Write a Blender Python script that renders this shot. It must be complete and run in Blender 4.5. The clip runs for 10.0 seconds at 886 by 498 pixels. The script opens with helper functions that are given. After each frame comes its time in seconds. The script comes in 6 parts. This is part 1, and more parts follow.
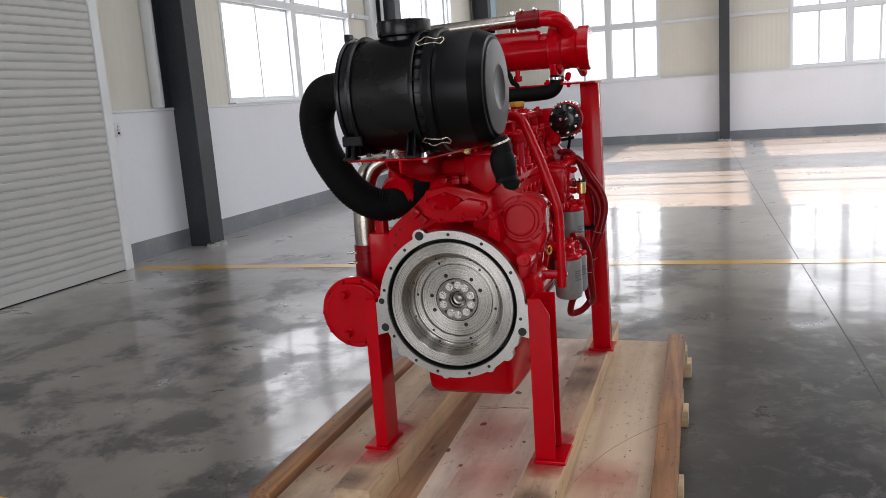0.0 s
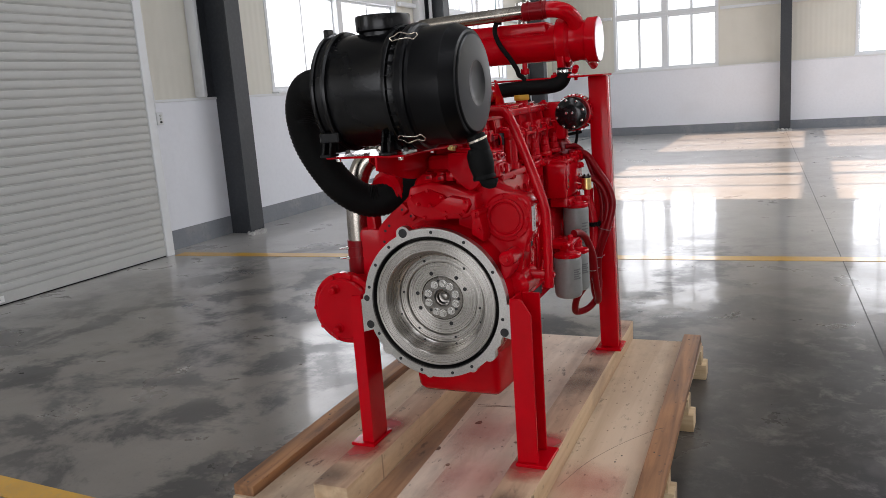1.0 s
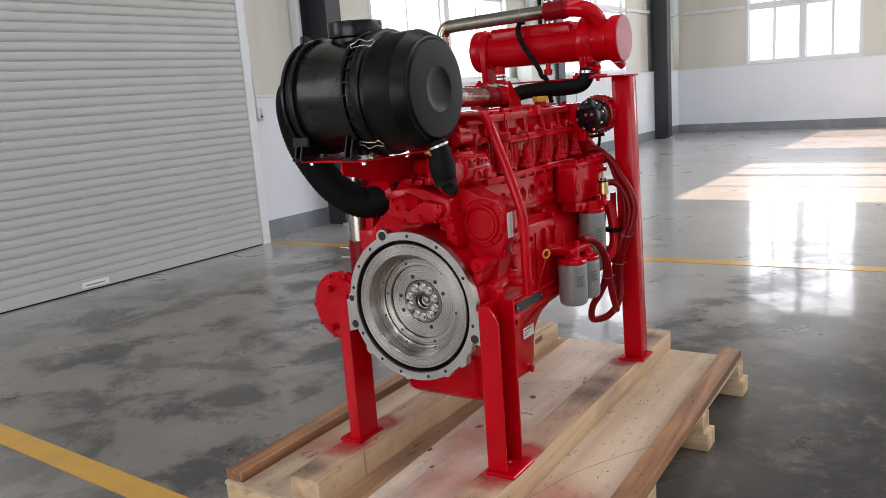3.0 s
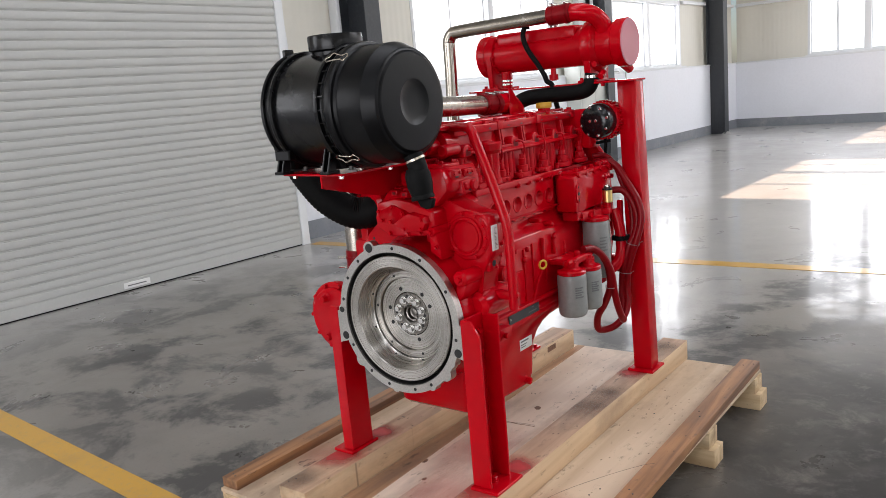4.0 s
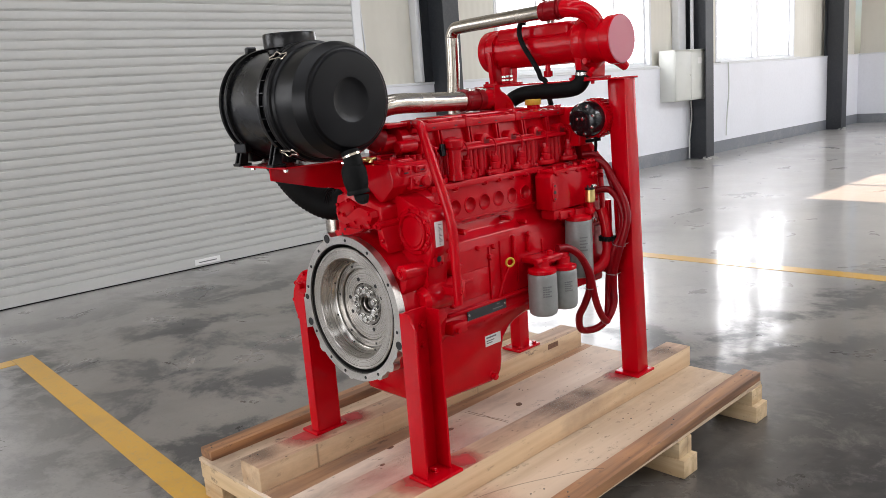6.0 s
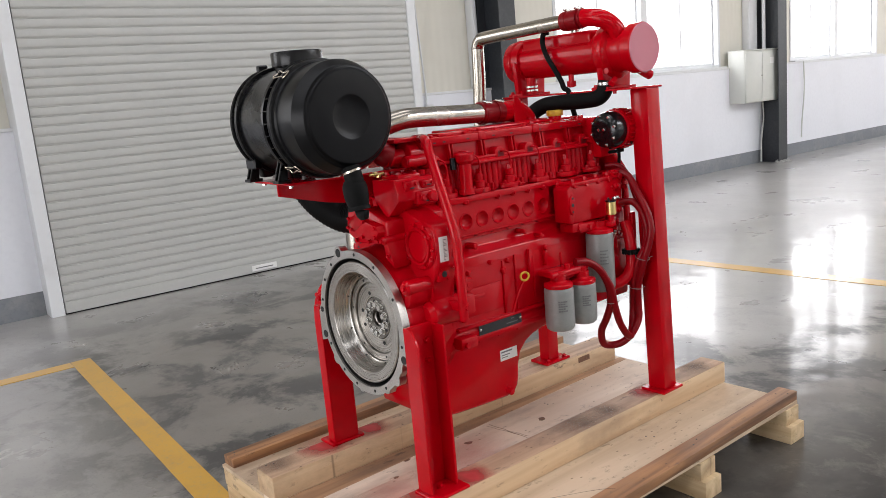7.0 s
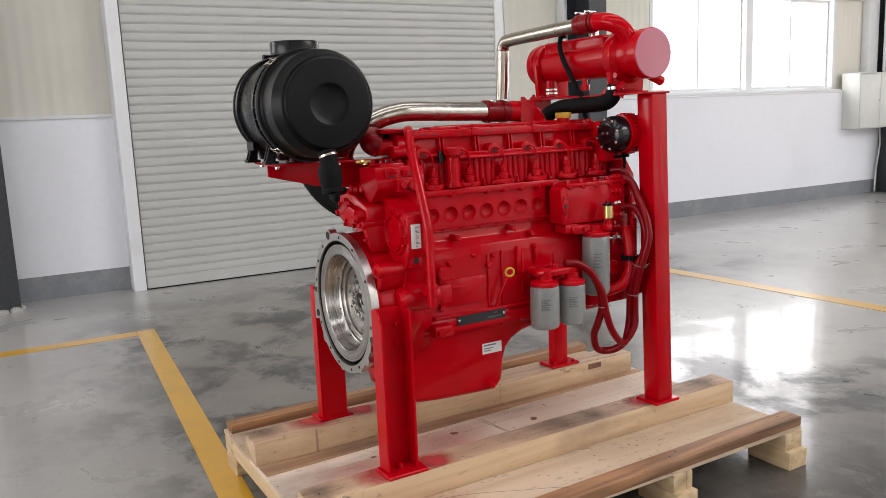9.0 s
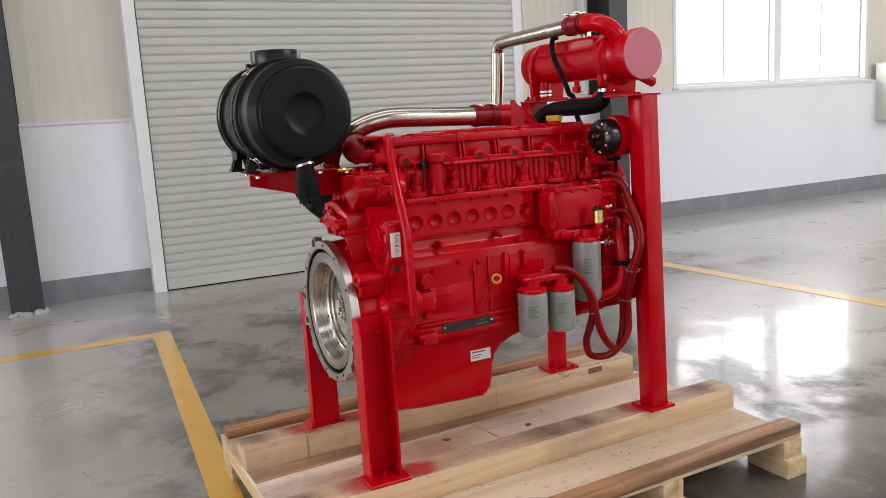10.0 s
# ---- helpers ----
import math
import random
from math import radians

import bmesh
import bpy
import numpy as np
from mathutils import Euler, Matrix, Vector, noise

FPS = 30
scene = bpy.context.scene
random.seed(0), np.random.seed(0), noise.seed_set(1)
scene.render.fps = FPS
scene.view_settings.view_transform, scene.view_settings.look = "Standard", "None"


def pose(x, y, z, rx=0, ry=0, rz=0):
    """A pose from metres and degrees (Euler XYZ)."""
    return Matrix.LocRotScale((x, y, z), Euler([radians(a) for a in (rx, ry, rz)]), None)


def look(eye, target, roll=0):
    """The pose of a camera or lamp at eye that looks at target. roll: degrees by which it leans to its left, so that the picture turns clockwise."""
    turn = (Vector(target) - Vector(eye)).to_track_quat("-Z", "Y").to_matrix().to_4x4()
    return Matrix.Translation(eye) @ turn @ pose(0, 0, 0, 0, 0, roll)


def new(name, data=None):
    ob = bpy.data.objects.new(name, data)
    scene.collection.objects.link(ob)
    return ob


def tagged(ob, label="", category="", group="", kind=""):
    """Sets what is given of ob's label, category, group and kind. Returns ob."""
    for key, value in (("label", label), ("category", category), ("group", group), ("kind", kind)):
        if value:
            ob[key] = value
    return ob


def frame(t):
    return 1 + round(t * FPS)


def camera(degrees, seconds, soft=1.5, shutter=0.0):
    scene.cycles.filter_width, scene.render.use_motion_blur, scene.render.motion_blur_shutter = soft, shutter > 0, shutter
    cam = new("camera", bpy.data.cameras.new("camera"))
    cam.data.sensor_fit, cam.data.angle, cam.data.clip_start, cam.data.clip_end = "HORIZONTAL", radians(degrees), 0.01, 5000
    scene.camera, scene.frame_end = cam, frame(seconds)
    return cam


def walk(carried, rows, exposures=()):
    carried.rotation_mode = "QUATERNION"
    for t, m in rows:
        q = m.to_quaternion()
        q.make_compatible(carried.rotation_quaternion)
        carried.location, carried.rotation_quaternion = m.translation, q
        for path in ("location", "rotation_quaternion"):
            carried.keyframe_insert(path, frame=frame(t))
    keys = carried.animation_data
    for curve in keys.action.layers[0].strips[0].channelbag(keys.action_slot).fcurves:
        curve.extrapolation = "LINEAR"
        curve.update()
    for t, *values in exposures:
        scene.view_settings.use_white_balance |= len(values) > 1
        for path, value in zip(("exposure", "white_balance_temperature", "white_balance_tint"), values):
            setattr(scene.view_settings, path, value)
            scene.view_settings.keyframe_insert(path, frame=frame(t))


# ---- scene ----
cam = camera(58.3, 10.0, soft=0.8)
PATH = [
    (0, (-0.106, -0.104, 1.517), (-0.801, 1.734, 1.146), -4.1),
    (0.5, (0.013, -0.023, 1.511), (-0.753, 1.786, 1.139), -3.1),
    (1, (0.115, 0.034, 1.527), (-0.716, 1.811, 1.135), -4.1),
    (1.5, (0.222, 0.08, 1.546), (-0.729, 1.796, 1.157), -3.5),
    (2, (0.397, 0.132, 1.552), (-0.627, 1.808, 1.174), -3.5),
    (2.5, (0.514, 0.194, 1.545), (-0.505, 1.868, 1.146), -4.5),
    (3, (0.578, 0.296, 1.533), (-0.545, 1.905, 1.144), -4.2),
    (3.2, (0.614, 0.34, 1.531), (-0.543, 1.925, 1.144), -3.5),
    (4.3, (0.843, 0.525, 1.572), (-0.446, 2.006, 1.189), -5.1),
    (4.5, (0.914, 0.558, 1.572), (-0.423, 1.997, 1.198), -4.1),
    (5, (1.076, 0.644, 1.553), (-0.3, 2.041, 1.161), -4.5),
    (5.5, (1.162, 0.751, 1.528), (-0.231, 2.134, 1.141), -4.1),
    (5.7, (1.176, 0.775, 1.538), (-0.242, 2.13, 1.148), -3.9),
    (6.8, (1.31, 0.979, 1.577), (-0.23, 2.195, 1.191), -5.4),
    (7, (1.343, 1.011, 1.576), (-0.232, 2.185, 1.201), -5.1),
    (7.5, (1.47, 1.096, 1.58), (-0.17, 2.177, 1.202), -4.1),
    (8, (1.593, 1.169, 1.556), (-0.085, 2.196, 1.195), -2.6),
    (8.5, (1.634, 1.236, 1.506), (-0.066, 2.229, 1.158), -3.5),
    (9, (1.686, 1.352, 1.482), (-0.049, 2.291, 1.155), -2.4),
    (9.5, (1.735, 1.459, 1.49), (-0.031, 2.329, 1.133), -1.8),
    (10, (1.752, 1.537, 1.515), (-0.024, 2.393, 1.179), -3.3),
]
walk(cam, [(t, look(eye, target, roll)) for t, eye, target, roll in PATH], exposures=[(0, -0.80, 6420, 14), (1.5, -0.70, 6410, 14), (2.5, -0.50, 6400, 14), (3.2, -0.44, 6420, 14), (5, -0.13, 6480, 14), (7, -0.21, 6560, 14), (8.5, -0.22, 6640, 14), (10, -0.22, 6680, 14)])


PANE_LIGHT, EAST_LIGHT, SOUTH_FILL, ROOF_FILL, NORTH_FILL, SUN = 17.0, 2.0, 13.0, 12.8, 52.0, 11.5

# ---- world, sun, window light, exposure ----
world = bpy.data.worlds.new("world")
scene.world = world
world.use_nodes = True
wn, wl = world.node_tree.nodes, world.node_tree.links
sky = wn.new("ShaderNodeTexSky")
sky.sky_type, sky.sun_disc = "NISHITA", False
sky.sun_elevation, sky.sun_rotation = radians(65), radians(90)
wn["Background"].inputs[1].default_value = 0.12
wl.new(sky.outputs[0], wn["Background"].inputs[0])

sun = new("sun", bpy.data.lights.new("sun", "SUN"))
sun.data.energy, sun.data.angle, sun.data.color = SUN, radians(0.6), (1.0, 0.74, 0.55)
SUN_SHIFT = math.cos(radians(65)) / math.sin(radians(65))
sun.matrix_world = look((SUN_SHIFT * 20, 0, 20), (0, 0, 0))


def window_light(x, y, z, wide, high, toward, watts_per_m2):
    """The bright sky that fills a window, as an area lamp just outside its panes."""
    lamp = new("window_skylight", bpy.data.lights.new("window_skylight", "AREA"))
    lamp.data.shape, lamp.data.size, lamp.data.size_y = "RECTANGLE", wide, high
    lamp.data.energy, lamp.data.color = watts_per_m2 * wide * high, (0.95, 0.98, 1.0)
    lamp.matrix_world = look((x, y, z), (x + toward[0], y + toward[1], z))
    return lamp


# long unseen area lamps added under the roof to brighten the hall
for x, y, long, power in ((-1.4, -2.0, 18.0, ROOF_FILL), (3.4, -2.0, 18.0, ROOF_FILL), (7.6, 15.0, 12.0, NORTH_FILL), (9.8, 15.0, 12.0, NORTH_FILL)):
    strip = new("roof_fill_lamp", bpy.data.lights.new("roof_fill_lamp", "AREA"))
    strip.data.shape, strip.data.size, strip.data.size_y = "RECTANGLE", 1.6, long
    strip.data.energy, strip.data.color = power * 1.6 * long, (0.92, 0.96, 1.0)
    strip.matrix_world = pose(x, y, 8.15)


# ---- materials ----
def material(name, color, rough=0.5, metal=0.0, grain=None, stain=None, bump=None, coat=0.0, spec=0.5, rough_var=0.0, seed=0.0):
    """A node material: colour with fine grain (scale, amount, colour), larger stains (scale, lower bound, upper bound, colour), relief (scale, strength, metres)."""
    m = bpy.data.materials.new(name)
    m.use_nodes = True
    n, l = m.node_tree.nodes, m.node_tree.links
    b = n["Principled BSDF"]
    b.inputs["Roughness"].default_value, b.inputs["Metallic"].default_value = rough, metal
    b.inputs["Coat Weight"].default_value, b.inputs["Coat Roughness"].default_value = coat, 0.06
    b.inputs["Specular IOR Level"].default_value = spec
    co = n.new("ShaderNodeTexCoord")
    mp = n.new("ShaderNodeMapping")
    mp.inputs["Location"].default_value = (seed, seed * 1.7, seed * 0.6)
    l.new(co.outputs["Object"], mp.inputs[0])
    rgb = n.new("ShaderNodeRGB")
    rgb.outputs[0].default_value = (*color, 1)
    out = rgb.outputs[0]
    for spot in (stain, grain):
        if not spot:
            continue
        t = n.new("ShaderNodeTexNoise")
        t.inputs["Scale"].default_value, t.inputs["Detail"].default_value, t.inputs["Roughness"].default_value = spot[0], 6, 0.62
        l.new(mp.outputs[0], t.inputs["Vector"])
        r = n.new("ShaderNodeMapRange")
        r.inputs["From Min"].default_value, r.inputs["From Max"].default_value = spot[1], spot[2]
        l.new(t.outputs["Fac"], r.inputs["Value"])
        mix = n.new("ShaderNodeMix")
        mix.data_type = "RGBA"
        mix.inputs[7].default_value = (*spot[3], 1)
        l.new(r.outputs[0], mix.inputs[0])
        l.new(out, mix.inputs[6])
        out = mix.outputs[2]
    l.new(out, b.inputs["Base Color"])
    if rough_var:
        t = n.new("ShaderNodeTexNoise")
        t.inputs["Scale"].default_value, t.inputs["Detail"].default_value = 7, 5
        l.new(mp.outputs[0], t.inputs["Vector"])
        r = n.new("ShaderNodeMapRange")
        r.inputs["From Min"].default_value, r.inputs["From Max"].default_value = 0.3, 0.7
        r.inputs["To Min"].default_value, r.inputs["To Max"].default_value = max(0.02, rough - rough_var), rough + rough_var
        l.new(t.outputs["Fac"], r.inputs["Value"])
        l.new(r.outputs[0], b.inputs["Roughness"])
    if bump:
        t = n.new("ShaderNodeTexNoise")
        t.inputs["Scale"].default_value, t.inputs["Detail"].default_value = bump[0], 4
        l.new(mp.outputs[0], t.inputs["Vector"])
        k = n.new("ShaderNodeBump")
        k.inputs["Strength"].default_value, k.inputs["Distance"].default_value = bump[1], bump[2]
        l.new(t.outputs["Fac"], k.inputs["Height"])
        l.new(k.outputs[0], b.inputs["Normal"])
        l.new(k.outputs[0], b.inputs["Coat Normal"])
    return m


def wood(name, pale, dark, scale, along=1, knots=True, seed=0.0, grime=0.6):
    """Sawn softwood: stretched grain along one axis, knots and grey weathering."""
    m = bpy.data.materials.new(name)
    m.use_nodes = True
    n, l = m.node_tree.nodes, m.node_tree.links
    b = n["Principled BSDF"]
    b.inputs["Roughness"].default_value = 0.62
    co, mp = n.new("ShaderNodeTexCoord"), n.new("ShaderNodeMapping")
    info = n.new("ShaderNodeObjectInfo")
    off = n.new("ShaderNodeVectorMath")
    off.operation = "MULTIPLY_ADD"
    off.inputs[1].default_value, off.inputs[2].default_value = (7, 5, 3), (seed, seed, seed)
    l.new(info.outputs["Random"], off.inputs[0])
    l.new(off.outputs[0], mp.inputs["Location"])
    dm = n.new("ShaderNodeMapping")
    long_way = [1.0, 1.0, 1.0]
    long_way[along] = 0.45
    dm.inputs["Scale"].default_value = long_way
    l.new(off.outputs[0], dm.inputs["Location"])
    l.new(co.outputs["Object"], dm.inputs[0])
    stretch = [9.0, 9.0, 9.0]
    stretch[along] = 0.55
    mp.inputs["Scale"].default_value = stretch
    l.new(co.outputs["Object"], mp.inputs[0])
    g = n.new("ShaderNodeTexNoise")
    g.inputs["Scale"].default_value, g.inputs["Detail"].default_value, g.inputs["Distortion"].default_value = scale, 8, 0.6
    l.new(mp.outputs[0], g.inputs["Vector"])
    ramp = n.new("ShaderNodeValToRGB")
    ramp.color_ramp.elements[0].position, ramp.color_ramp.elements[0].color = 0.3, (*dark, 1)
    ramp.color_ramp.elements[1].position, ramp.color_ramp.elements[1].color = 0.62, (*pale, 1)
    l.new(g.outputs["Fac"], ramp.inputs[0])
    w = n.new("ShaderNodeTexNoise")
    w.inputs["Scale"].default_value, w.inputs["Detail"].default_value = 3.2, 5
    l.new(co.outputs["Object"], w.inputs["Vector"])
    wr = n.new("ShaderNodeMapRange")
    wr.inputs["From Min"].default_value, wr.inputs["From Max"].default_value, wr.inputs["To Max"].default_value = 0.5, 0.78, 0.35
    l.new(w.outputs["Fac"], wr.inputs["Value"])
    mix = n.new("ShaderNodeMix")
    mix.data_type = "RGBA"
    mix.inputs[7].default_value = (dark[0] * 0.8, dark[1] * 0.8, dark[2] * 0.85, 1)
    l.new(wr.outputs[0], mix.inputs[0])
    l.new(ramp.outputs[0], mix.inputs[6])
    out = mix.outputs[2]
    if knots:
        v = n.new("ShaderNodeTexVoronoi")
        vm = n.new("ShaderNodeMapping")
        vs = [8.0, 8.0, 8.0]
        vs[along] = 4.2
        vs[2] = 0.01
        vm.inputs["Scale"].default_value = vs
        l.new(off.outputs[0], vm.inputs["Location"])
        l.new(co.outputs["Object"], vm.inputs[0])
        l.new(vm.outputs[0], v.inputs["Vector"])
        kr = n.new("ShaderNodeMapRange")
        kr.inputs["From Min"].default_value, kr.inputs["From Max"].default_value = 0.17, 0.06
        l.new(v.outputs["Distance"], kr.inputs["Value"])
        km = n.new("ShaderNodeMix")
        km.data_type = "RGBA"
        km.inputs[7].default_value = (0.10, 0.05, 0.025, 1)
        kf = n.new("ShaderNodeMath")
        kf.operation = "MULTIPLY"
        kf.inputs[1].default_value = 0.8
        few, both = n.new("ShaderNodeMath"), n.new("ShaderNodeMath")
        few.operation, few.inputs[1].default_value, both.operation = "GREATER_THAN", 0.55, "MULTIPLY"
        l.new(v.outputs["Color"], few.inputs[0])
        l.new(kr.outputs[0], both.inputs[0])
        l.new(few.outputs[0], both.inputs[1])
        l.new(both.outputs[0], kf.inputs[0])
        l.new(kf.outputs[0], km.inputs[0])
        l.new(out, km.inputs[6])
        out = km.outputs[2]
    for size, lo, hi, amount, tone in ((2.6, 0.50, 0.70, grime, (0.17, 0.115, 0.09)), (30, 0.60, 0.72, 0.6, (0.11, 0.07, 0.05)), (11, 0.63, 0.68, 0.75, (0.08, 0.05, 0.038))):
        d = n.new("ShaderNodeTexNoise")
        d.inputs["Scale"].default_value, d.inputs["Detail"].default_value, d.inputs["Roughness"].default_value = size, 7, 0.68
        l.new(dm.outputs[0], d.inputs["Vector"])
        dr = n.new("ShaderNodeMapRange")
        dr.inputs["From Min"].default_value, dr.inputs["From Max"].default_value, dr.inputs["To Max"].default_value = lo, hi, amount
        l.new(d.outputs["Fac"], dr.inputs["Value"])
        dx = n.new("ShaderNodeMix")
        dx.data_type = "RGBA"
        dx.inputs[7].default_value = (*tone, 1)
        l.new(dr.outputs[0], dx.inputs[0])
        l.new(out, dx.inputs[6])
        out = dx.outputs[2]
    l.new(out, b.inputs["Base Color"])
    k = n.new("ShaderNodeBump")
    k.inputs["Strength"].default_value, k.inputs["Distance"].default_value = 0.6, 0.003
    l.new(g.outputs["Fac"], k.inputs["Height"])
    l.new(k.outputs[0], b.inputs["Normal"])
    return m


RED = material("red_enamel", (0.49, 0.0010, 0.0066), 0.13, bump=(46, 0.10, 0.002), stain=(7, 0.40, 0.75, (0.40, 0.0010, 0.0058)), rough_var=0.05, spec=0.18)
# dark copy of the enamel that paints shade in slots and hood mouths
RED_SHADE = material("red_recess_shade", (0.16, 0.004, 0.006), 0.5, spec=0.2)
# dark red rubber, deepened further to paint the rear post's shadow on hoses
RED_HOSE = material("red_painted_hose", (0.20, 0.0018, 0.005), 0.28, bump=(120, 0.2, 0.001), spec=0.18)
PINK = material("end_cover_pink", (0.52, 0.15, 0.20), 0.16, coat=0.3, spec=0.4)
ALU = material("machined_face", (0.56, 0.54, 0.51), 0.34, 1.0, grain=(160, 0.4, 0.8, (0.38, 0.36, 0.34)), rough_var=0.08)
BOLT = material("zinc_bolt", (0.70, 0.69, 0.66), 0.25, 1.0)
CHROME = material("polished_stainless", (0.44, 0.40, 0.35), 0.22, 1.0, grain=(60, 0.45, 0.8, (0.34, 0.29, 0.24)), rough_var=0.08)
CLIP = material("bright_wire", (0.62, 0.55, 0.47), 0.25, 1.0)
JOINT = material("joint_filler", (0.07, 0.068, 0.065), 0.7)
BRASS = material("brass", (0.72, 0.55, 0.22), 0.28, 1.0)
# near-black for one button and for solid discs that paint holes' shade
HOLE = material("dark_hole", (0.012, 0.012, 0.012), 0.7)
PLASTIC = material("black_plastic", (0.0025, 0.0025, 0.003), 0.27, grain=(300, 0.5, 0.9, (0.009, 0.009, 0.009)), bump=(420, 0.10, 0.0006), rough_var=0.07, spec=0.30)
PLASTIC_CAP = material("black_plastic_lid", (0.0022, 0.0022, 0.0028), 0.32, grain=(260, 0.5, 0.9, (0.004, 0.004, 0.005)), bump=(500, 0.08, 0.0006), spec=0.17)
RUBBER = material("black_rubber", (0.005, 0.005, 0.005), 0.6, bump=(150, 0.3, 0.001), grain=(90, 0.5, 0.9, (0.009, 0.009, 0.009)), spec=0.09)
GLOSS_BLACK = material("gloss_black_cover", (0.006, 0.006, 0.007), 0.20, coat=0.15, spec=0.35)
FILTER = material("filter_grey_paint", (0.24, 0.245, 0.235), 0.38, coat=0.25, grain=(60, 0.42, 0.8, (0.20, 0.205, 0.2)), spec=0.5)
YELLOW_CAP = material("yellow_plastic", (0.62, 0.37, 0.03), 0.42)
PAPER = material("white_sticker", (0.72, 0.72, 0.70), 0.45)
INK = material("sticker_print", (0.14, 0.14, 0.14), 0.6)
DARK_IRON = material("dark_turned_iron", (0.24, 0.225, 0.205), 0.26, 1.0, rough_var=0.06)
BORE_SHADE = material("bore_shade_iron", (0.045, 0.042, 0.04), 0.45, 0.6)
PLATE = material("black_nameplate", (0.018, 0.018, 0.02), 0.34)

PINE = wood("pine_beam", (0.64, 0.46, 0.285), (0.50, 0.325, 0.185), 2.2, grime=0.5)
PINE_TOP = wood("pine_beam_top", (0.56, 0.375, 0.245), (0.33, 0.20, 0.125), 2.4, seed=11.0, grime=0.8)
STRIP = wood("brown_strip_wood", (0.50, 0.305, 0.175), (0.25, 0.125, 0.065), 2.0, seed=14.0, grime=0.65)
PLY_TAN = wood("tan_plywood_sheet", (0.66, 0.51, 0.36), (0.50, 0.36, 0.235), 1.2, seed=17.0, grime=0.5)
NAIL = material("dull_nail", (0.10, 0.09, 0.085), 0.5, 0.7)
PLY = wood("plywood_sheet", (0.79, 0.66, 0.54), (0.61, 0.46, 0.345), 0.9, seed=3.0, grime=0.55)
OLD = wood("weathered_board", (0.40, 0.195, 0.085), (0.12, 0.055, 0.028), 2.4, seed=5.0, grime=0.45)
KNOT = material("wood_knot", (0.20, 0.095, 0.05), 0.6, grain=(90, 0.4, 0.7, (0.09, 0.045, 0.025)))
PINE_X = wood("pine_bearer", (0.68, 0.51, 0.31), (0.44, 0.29, 0.15), 1.8, along=0, seed=8.0)

WHITE_WALL = material("white_plaster", (0.76, 0.77, 0.81), 0.7, grain=(18, 0.45, 0.8, (0.72, 0.73, 0.77)), stain=(0.9, 0.5, 0.85, (0.69, 0.70, 0.73)), bump=(60, 0.08, 0.002))
GREY_BASE = material("grey_base_paint", (0.20, 0.21, 0.23), 0.55, stain=(2.4, 0.5, 0.75, (0.30, 0.30, 0.30)), grain=(25, 0.5, 0.8, (0.16, 0.17, 0.19)), bump=(40, 0.15, 0.003))
STEEL_GREY = material("grey_steel_paint", (0.024, 0.027, 0.032), 0.46, grain=(30, 0.45, 0.8, (0.042, 0.045, 0.050)), stain=(2.0, 0.55, 0.8, (0.060, 0.060, 0.060)), bump=(70, 0.08, 0.002))
TRIM = material("white_trim_paint", (0.68, 0.69, 0.70), 0.42, stain=(4, 0.5, 0.8, (0.60, 0.60, 0.60)))
FRAME = material("white_window_frame", (0.66, 0.67, 0.68), 0.35)
SHUTTER = material("shutter_lacquer", (0.44, 0.44, 0.42), 0.40, stain=(2.5, 0.5, 0.85, (0.47, 0.465, 0.44)), grain=(30, 0.5, 0.9, (0.48, 0.48, 0.46)))
BOX_GREY = material("box_grey_lacquer", (0.56, 0.57, 0.53), 0.42, stain=(3, 0.5, 0.8, (0.50, 0.51, 0.48)))
PLASTER_MESS = material("mortar_rest", (0.42, 0.41, 0.39), 0.9, grain=(40, 0.4, 0.7, (0.28, 0.27, 0.26)), bump=(30, 0.8, 0.02))
CEILING = material("roof_sheet_white", (0.34, 0.35, 0.35), 0.6, stain=(1.2, 0.5, 0.8, (0.29, 0.29, 0.29)))
YELLOW = material("yellow_floor_paint", (0.62, 0.33, 0.02), 0.28, stain=(5, 0.48, 0.75, (0.52, 0.29, 0.04)), grain=(40, 0.55, 0.8, (0.42, 0.30, 0.12)), coat=0.4)


def panel_material():
    """Cream sandwich panel with fine upright ribs."""
    m = material("cream_panel", (0.66, 0.635, 0.56), 0.55, stain=(0.8, 0.45, 0.85, (0.60, 0.575, 0.50)))
    n, l = m.node_tree.nodes, m.node_tree.links
    co, sep, add = n.new("ShaderNodeTexCoord"), n.new("ShaderNodeSeparateXYZ"), n.new("ShaderNodeMath")
    l.new(co.outputs["Object"], sep.inputs[0])
    l.new(sep.outputs[0], add.inputs[0])
    l.new(sep.outputs[1], add.inputs[1])
    k = n.new("ShaderNodeMath")
    k.operation = "MULTIPLY"
    k.inputs[1].default_value = 2 * math.pi / 0.11
    l.new(add.outputs[0], k.inputs[0])
    s = n.new("ShaderNodeMath")
    s.operation = "SINE"
    l.new(k.outputs[0], s.inputs[0])
    b = n.new("ShaderNodeBump")
    b.inputs["Strength"].default_value, b.inputs["Distance"].default_value = 0.25, 0.004
    l.new(s.outputs[0], b.inputs["Height"])
    l.new(b.outputs[0], n["Principled BSDF"].inputs["Normal"])
    return m


PANEL = panel_material()


